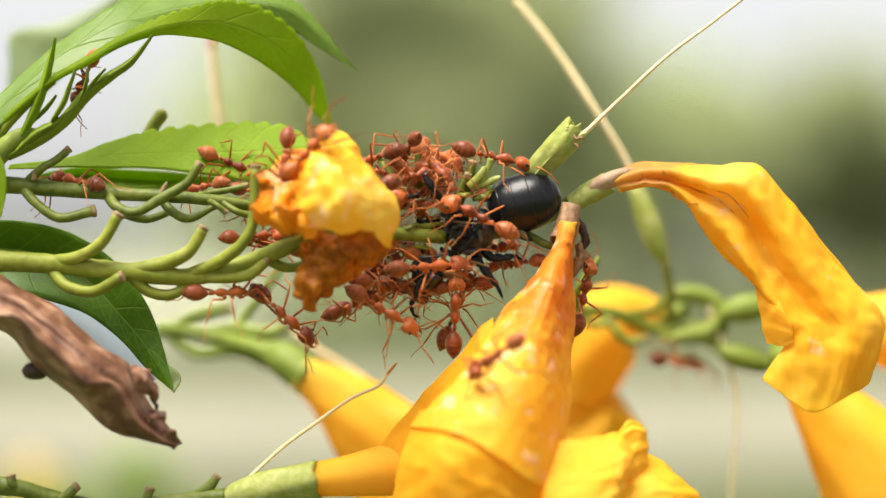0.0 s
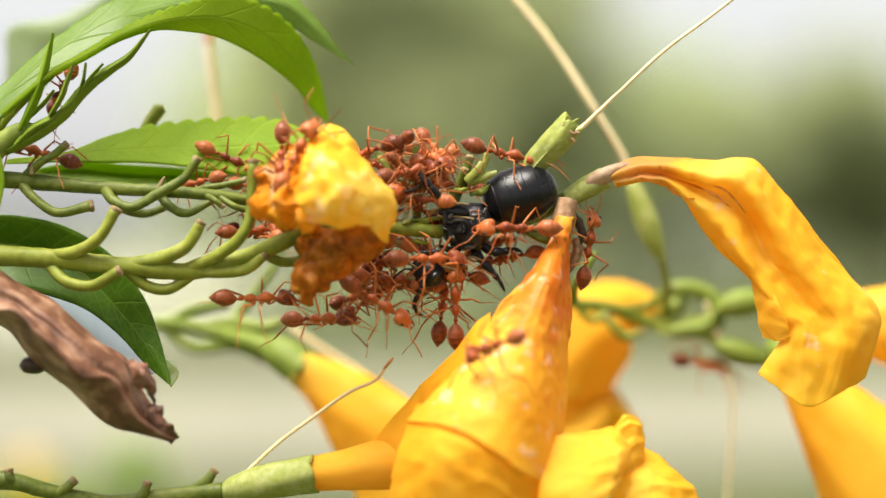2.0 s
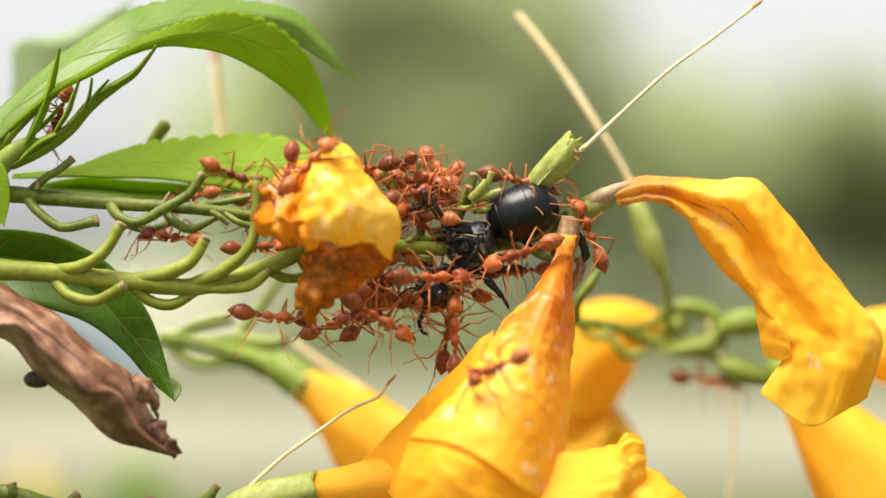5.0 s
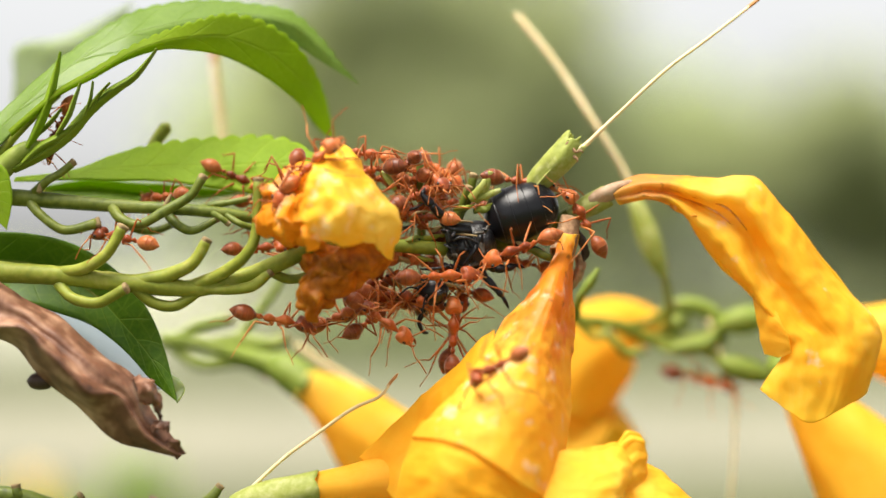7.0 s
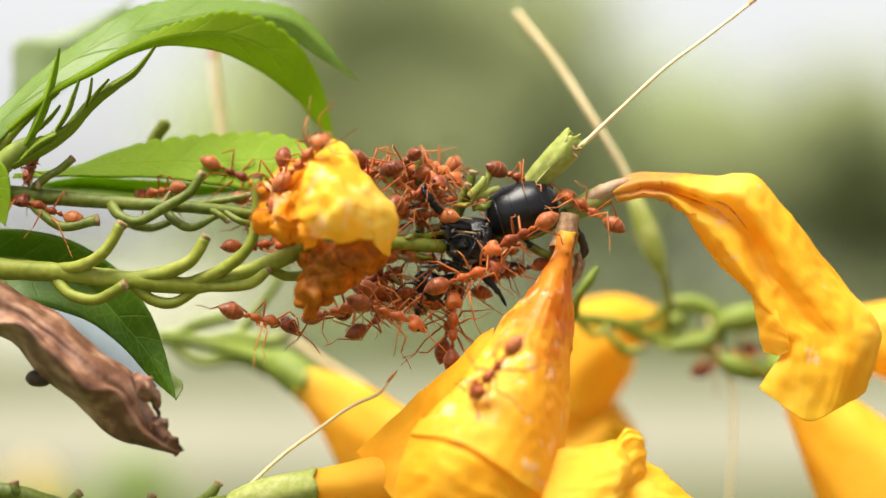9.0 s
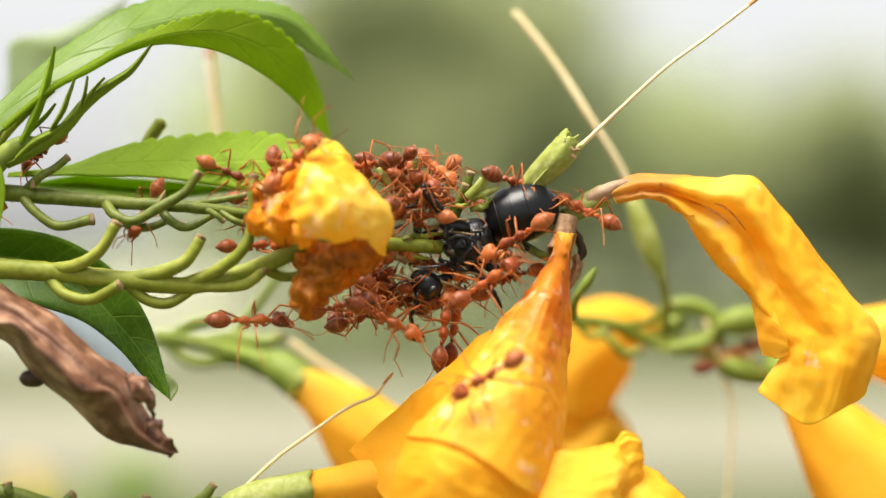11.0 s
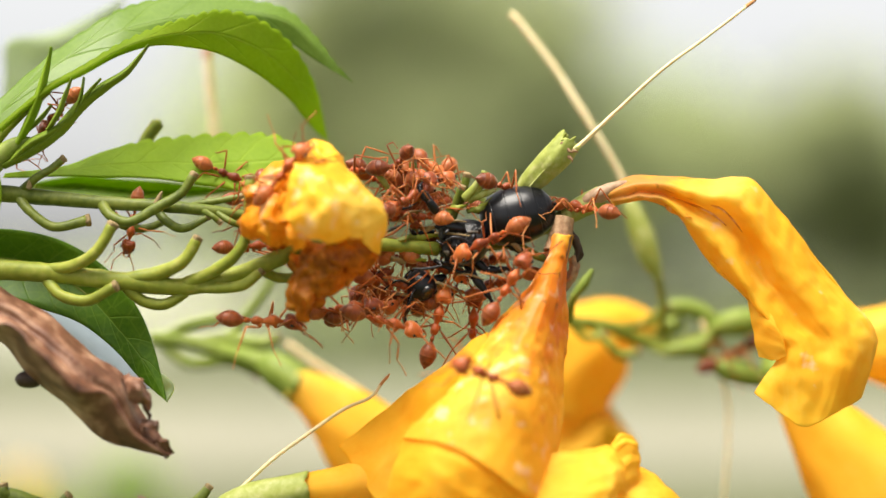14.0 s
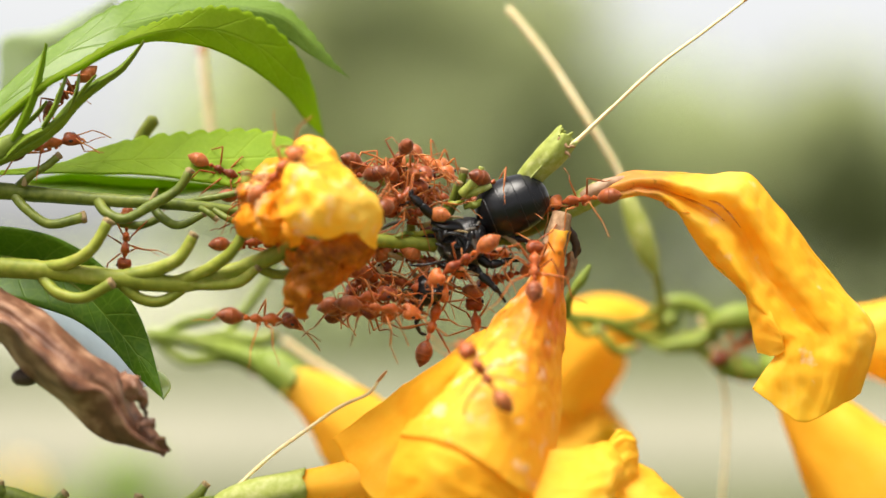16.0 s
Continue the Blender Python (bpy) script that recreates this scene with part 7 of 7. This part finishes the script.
weaver_ant("blurred weaver ant on the limp yellow corolla", [
    (0, V(5.67, -14, -7.82), V(2.76, -14, -10.03)),
    (1.5, V(5.94, -14, -7.79), V(2.78, -14, -9.11)),
    (3.5, V(6.08, -14, -8.05), V(2.85, -14, -9.61)),
    (7, V(5.98, -14, -7.94), V(2.86, -14, -9.74)),
    (9, V(5.63, -14, -7.66), V(2.99, -14, -10.98)),
    (11.5, V(5.97, -14, -8.68), V(1.76, -14, -10.81)),
    (12.5, V(6.19, -14, -8.9), V(1.55, -14, -10.43)),
    (14, V(6.6, -14, -10.41), V(2.27, -14, -8.62)),
    (14.5, V(6.74, -14, -10.7), V(2.45, -14, -8.51)),
    (16, V(5.53, -14, -11.52), V(2.94, -14, -7.93))], (0,-1,0.5), 1, 0.95, 0)
weaver_ant("weaver ant deep in the heap below the bee", [
    (0, V(-0.7, 0.3, -3.35), V(-4.71, 0.3, -3.05)),
    (7, V(-1.3, 0.3, -3.94), V(-5.35, 0.3, -3.18)),
    (16, V(-0.88, 0.3, -3.49), V(-4.78, 0.3, -2.86))], (0,-0.8,0.4), 1, 0.9, 0)
weaver_ant("weaver ant packed between the corolla and the bee", [
    (0, V(-6.67, -1, -2.94), V(-2.19, -1, -3.43)),
    (9, V(-6.49, -1, -2.74), V(-1.72, -1, -3.24)),
    (11.5, V(-6.17, -1, -2.06), V(-1.33, -1, -2.78)),
    (16, V(-6.35, -1, -1.36), V(-1.12, -1, -2.63))], (0,-0.7,0.7), 1, 1.0, 0)
weaver_ant("weaver ant half hidden behind the dark stalk", [
    (0, V(-18.01, 2.6, 5.31), V(-14.62, 2.6, 4.86))], (0,-0.7,0.7), 1, 0.8, 0)
weaver_ant("far weaver ant among the blurred buds", [
    (0, V(21.7, 29, -11.02), V(25.32, 29, -11.59)),
    (1.5, V(23.95, 29, -11.68), V(27.82, 29, -12.59)),
    (3.5, V(24.72, 29, -11.79), V(28.35, 29, -12.06)),
    (6.5, V(23.81, 29, -11.29), V(28.96, 29, -12.42)),
    (7, V(23.38, 29, -11.4), V(28.52, 29, -12.54)),
    (9, V(26.48, 29, -11.03), V(30.86, 29, -9.19)),
    (12.5, V(27.03, 29, -10.34), V(31.44, 29, -8.44)),
    (16, V(28.83, 29, -9.73), V(32.32, 29, -7.57))], (0,-0.5,0.9), 1, 1.05, 0)
weaver_ant("weaver ant on the young folded leaf", [
    (0, V(-31.12, 1.2, 16.54), V(-32.78, 1.2, 13.52)),
    (1.5, V(-32.49, 1.2, 15.18), V(-34.46, 1.2, 12.5)),
    (3.5, V(-33.41, 1.2, 14.72), V(-34.9, 1.2, 11.69)),
    (6.5, V(-33.95, 1.2, 13.91), V(-35.46, 1.2, 10.45)),
    (7, V(-33.92, 1.2, 13.56), V(-35.54, 1.2, 9.95)),
    (8, V(-34.95, 1.2, 10.54), V(-36.62, 1.2, 8.01)),
    (9, V(-36.01, 1.2, 9.85), V(-37.52, 1.2, 7.41)),
    (10.5, V(-34.96, 1.2, 10.13), V(-37.47, 1.2, 7.85)),
    (11.5, V(-33.26, 1.2, 10.85), V(-36.52, 1.2, 9.06)),
    (12.5, V(-32.47, 1.2, 11.5), V(-36.19, 1.2, 9.56)),
    (14.5, V(-32.49, 1.2, 14.95), V(-34.8, 1.2, 12.32)),
    (16, V(-31.09, 1.2, 15.83), V(-34.08, 1.2, 13.15))], (-0.5,-0.6,0.6), 1, 0.85, 0)
weaver_ant("weaver ant passing along the stalk's foot", [
    (0, V(-30.94, 1, 5.73), V(-34.35, 1, 6.38)),
    (0.8, V(-31.65, 1, 5.9), V(-35.19, 1, 6.92)),
    (1.5, V(-32.71, 1, 6.57), V(-36.96, 1, 8.6)),
    (2.2, V(-33.37, 1, 7.81), V(-37.65, 1, 8.56)),
    (3, V(-34.42, 1, 9.13), V(-38.6, 1, 8.62)),
    (3.5, V(-36.62, 1, 8.4), V(-40.8, 1, 8.13)),
    (4.2, V(-39.59, 1, 9.09), V(-43.87, 1, 8.85)),
    (6.3, V(-44.96, 1, 9.73), V(-49.02, 1, 9.61)),
    (8, V(-46.27, 1, 9.51), V(-48.29, 1, 11.02)),
    (9.5, V(-46.76, 1, 9.88), V(-45.25, 1, 12.93)),
    (11, V(-45.91, 1, 9.28), V(-43.15, 1, 11.06)),
    (13.5, V(-43.55, 1, 9.08), V(-39.27, 1, 9.26)),
    (14.5, V(-41.41, 1, 8.86), V(-37.17, 1, 9.38)),
    (16, V(-37.04, 1, 9.01), V(-32.24, 1, 10.34))], (0,-0.5,0.9), 1, 0.95, 0)
weaver_ant("weaver ant gripping the stalk below the bee", [
    (0, V(3.07, 1.5, -2.97), V(-0.7, 1.5, -1.96))], (0,-0.8,0.3), 1, 0.85, 0)
weaver_ant("weaver ant among the torn bracts beside the bee", [
    (0, V(3.33, 2, 4.84), V(-0.2, 2, 5.35))], (0,-0.5,0.9), 1, 0.85, 0)
weaver_ant("weaver ant under the crumpled corolla", [
    (0, V(-4.7, 0, 0.05), V(-7.2, 0, -2.95))], (0,-0.7,0.7), 1, 0.9, 0)
weaver_ant("weaver ant behind the heap with legs raised", [
    (0, V(-6.78, 2.5, 7.13), V(-2.73, 2.5, 6.12)),
    (8, V(-6.72, 2.5, 7.57), V(-2.65, 2.5, 6.3)),
    (16, V(-6.49, 2.5, 7.55), V(-2.55, 2.5, 6.31))], (0,-0.3,0.9), 1, 0.95, 10)
weaver_ant("weaver ant wedged under the cut pedicels", [
    (0, V(-3.62, 1.5, 7.1), V(-0.7, 1.5, 4.83))], (0,-0.7,0.7), 1, 0.9, 0)
weaver_ant("weaver ant gnawing between bee and stalk", [
    (0, V(-0.7, -0.5, 2.29), V(-3.59, -0.5, 4.54))], (0,-0.8,0.5), -1, 0.9, 0)
weaver_ant("weaver ant among legs below the bee's thorax", [
    (0, V(-2.45, -0.3, -0.45), V(1.4, -0.3, -1.95)),
    (8, V(-2.47, -0.3, 0.21), V(1.4, -0.3, -1.35)),
    (16, V(-1.64, -0.3, 0.25), V(2.11, -0.3, -1.22))], (0,-0.7,0.5), 1, 0.9, 0)

weaver_ant("weaver ant behind the heap beside a cut pedicel", [
    (0, V(-1.58, 3, 9.34), V(1.03, 3, 7.65)),
    (4, V(-1.27, 3, 9.59), V(0.52, 3, 7.19)),
    (8, V(-1.78, 3, 9.13), V(0.98, 3, 7.24)),
    (12, V(-1.32, 3, 9.18), V(0.73, 3, 7.39)),
    (16, V(-1.58, 3, 9.34), V(1.03, 3, 7.65))], (0, -0.4, 0.9), -1, 0.9, 0)
weaver_ant("weaver ant with raised legs on top of the heap", [
    (0, V(-2.62, 0.5, 9.48), V(-4.09, 0.5, 7.65)),
    (4, V(-3.13, 0.5, 9.02), V(-4.35, 0.5, 7.81)),
    (8, V(-2.68, 0.5, 9.07), V(-4.04, 0.5, 8.06)),
    (12, V(-2.93, 0.5, 9.22), V(-4.55, 0.5, 7.60)),
    (16, V(-2.62, 0.5, 9.48), V(-4.09, 0.5, 7.65))], (0, -0.2, 1), 1, 0.85, 0)
weaver_ant("weaver ant wedged deep behind the heap", [
    (0, V(0.52, 3.2, 8.12), V(-1.02, 3.2, 6.73)),
    (4, V(0.98, 3.2, 8.17), V(-1.53, 3.2, 6.27)),
    (8, V(0.73, 3.2, 8.32), V(-1.07, 3.2, 6.32)),
    (12, V(1.03, 3.2, 8.58), V(-1.32, 3.2, 6.48)),
    (16, V(0.52, 3.2, 8.12), V(-1.02, 3.2, 6.73))], (0, -0.6, 0.8), -1, 0.9, 0)
weaver_ant("weaver ant head-down between its neighbours", [
    (0, V(-1.98, 1.6, 7.17), V(-3.5, 1.6, 6.56)),
    (4, V(-2.23, 1.6, 7.32), V(-3.76, 1.6, 6.71)),
    (8, V(-1.92, 1.6, 7.58), V(-3.45, 1.6, 6.97)),
    (12, V(-2.43, 1.6, 7.12), V(-3.96, 1.6, 6.51)),
    (16, V(-1.98, 1.6, 7.17), V(-3.5, 1.6, 6.56))], (0, -0.9, 0.3), 1, 0.9, 0)
weaver_ant("weaver ant crouched behind the bee's foreleg", [
    (0, V(-0.4, 2.4, 5.62), V(-2.64, 2.4, 4.85)),
    (4, V(-0.09, 2.4, 5.87), V(-3.16, 2.4, 4.39)),
    (8, V(-0.6, 2.4, 5.41), V(-2.7, 2.4, 4.44)),
    (12, V(-0.14, 2.4, 5.46), V(-2.95, 2.4, 4.59)),
    (16, V(-0.4, 2.4, 5.62), V(-2.64, 2.4, 4.85))], (0, -0.5, 0.8), -1, 0.85, 0)
weaver_ant("weaver ant behind the stalk under the bee", [
    (0, V(-4.08, 2.6, 0.76), V(-1.06, 2.6, -0.56)),
    (4, V(-4.59, 2.6, 0.3), V(-1.32, 2.6, -0.41)),
    (8, V(-4.13, 2.6, 0.36), V(-1.01, 2.6, -0.15)),
    (12, V(-4.38, 2.6, 0.51), V(-1.52, 2.6, -0.61)),
    (16, V(-4.08, 2.6, 0.76), V(-1.06, 2.6, -0.56))], (0, -0.7, 0.5), 1, 0.9, 0)
weaver_ant("weaver ant clinging beneath the heap", [
    (0, V(-7.1, 1.2, -3.15), V(-4.56, 1.2, -1.27)),
    (4, V(-6.64, 1.2, -3.1), V(-5.07, 1.2, -1.73)),
    (8, V(-6.89, 1.2, -2.95), V(-4.61, 1.2, -1.68)),
    (12, V(-6.59, 1.2, -2.69), V(-4.86, 1.2, -1.53)),
    (16, V(-7.1, 1.2, -3.15), V(-4.56, 1.2, -1.27))], (0, -0.7, -0.4), -1, 0.9, 0)
weaver_ant("weaver ant hanging behind the rotting petal", [
    (0, V(-8.61, 2.4, -5.16), V(-6.06, 2.4, -4.39)),
    (4, V(-8.87, 2.4, -5.01), V(-6.32, 2.4, -4.24)),
    (8, V(-8.56, 2.4, -4.75), V(-6.01, 2.4, -3.98)),
    (12, V(-9.07, 2.4, -5.21), V(-6.52, 2.4, -4.44)),
    (16, V(-8.61, 2.4, -5.16), V(-6.06, 2.4, -4.39))], (0, -0.4, -0.8), 1, 0.9, 0)
weaver_ant("weaver ant low in the heap behind the others", [
    (0, V(-2.08, 2.6, -4.24), V(-4.07, 2.6, -3.22)),
    (4, V(-1.78, 2.6, -3.99), V(-4.59, 2.6, -3.68)),
    (8, V(-2.29, 2.6, -4.45), V(-4.13, 2.6, -3.63)),
    (12, V(-1.83, 2.6, -4.39), V(-4.38, 2.6, -3.48)),
    (16, V(-2.08, 2.6, -4.24), V(-4.07, 2.6, -3.22))], (0, -0.6, -0.6), -1, 0.9, 0)
weaver_ant("weaver ant straddling the stalk behind the bee", [
    (0, V(3.59, 3, -0.15), V(6.1, 3, 0.36)),
    (4, V(3.08, 3, -0.61), V(5.85, 3, 0.51)),
    (8, V(3.54, 3, -0.56), V(6.15, 3, 0.77)),
    (12, V(3.29, 3, -0.41), V(5.64, 3, 0.31)),
    (16, V(3.59, 3, -0.15), V(6.1, 3, 0.36))], (0, -0.5, 0.8), 1, 0.85, 0)

def way_gone(rows, t):
    """Millimetres the ant has walked by t."""
    gone = 0.0
    for (t0, g0, h0), (t1, g1, h1) in zip(rows, rows[1:]):
        if t <= t0:
            break
        gone += ((g1 + h1) / 2 - (g0 + h0) / 2).length * 1000 * min(1.0, (t - t0) / (t1 - t0))
    return gone


def motions():
    hinge = V(3.3, -3, -7)
    swing = [(0.0, 0), (4.0, 2), (7.0, 5), (9.0, 6), (12.0, 8.5), (14.0, 10.5), (16.0, 12.5)]
    base = hinge - fa.location
    walk(rear_lobe, [(t, Matrix.Translation(base) @ pose(0, 0, 0, 0, a, 0) @ Matrix.Translation(-base)) for t, a in swing])
    for ob, rows in MOVES:
        at = ob.location.copy()
        walk(ob, [(t, pose(at.x + dx / 1000, at.y, at.z, 0, turn, 0)) for t, turn, dx in rows])
    for ob, rows, up, lean, size, limbs, feelers, seed in ANTS:
        if len(rows) > 1:
            keep = ob.scale.copy()
            walk(ob, [(t, ant_pose(g, h, up, lean, size)) for t, g, h in rows])
            ob.scale = keep
        rng = random.Random(seed)
        for leg, side in limbs:
            base = Matrix.LocRotScale(leg.location, leg.rotation_euler, None)
            step, t, keys = (0.25 if len(rows) > 1 else 0.9), 0.0, []
            drift = rng.uniform(0, 9)
            while t < 16.0:
                swing = 15 * math.sin(way_gone(rows, t) / 2.6 * math.tau + side * math.pi) * (len(rows) > 1)
                idle = 7 * noise.noise(Vector((t * 0.9, drift, seed)))
                keys.append((t, base @ pose(0, 0, 0, idle * 0.6, 0, swing + idle)))
                t = round(t + step, 3)
            keys.append((16.0, keys[-1][1]))
            walk(leg, keys)
        for f in feelers:
            base, drift = Matrix.LocRotScale(f.location, f.rotation_euler, None), rng.uniform(0, 9)
            walk(f, [(k * 0.8, base @ pose(0, 0, 0, 0, 14 * noise.noise(Vector((k * 0.7, drift, 0))), 14 * noise.noise(Vector((drift, k * 0.7, seed))))) for k in range(21)])


motions()
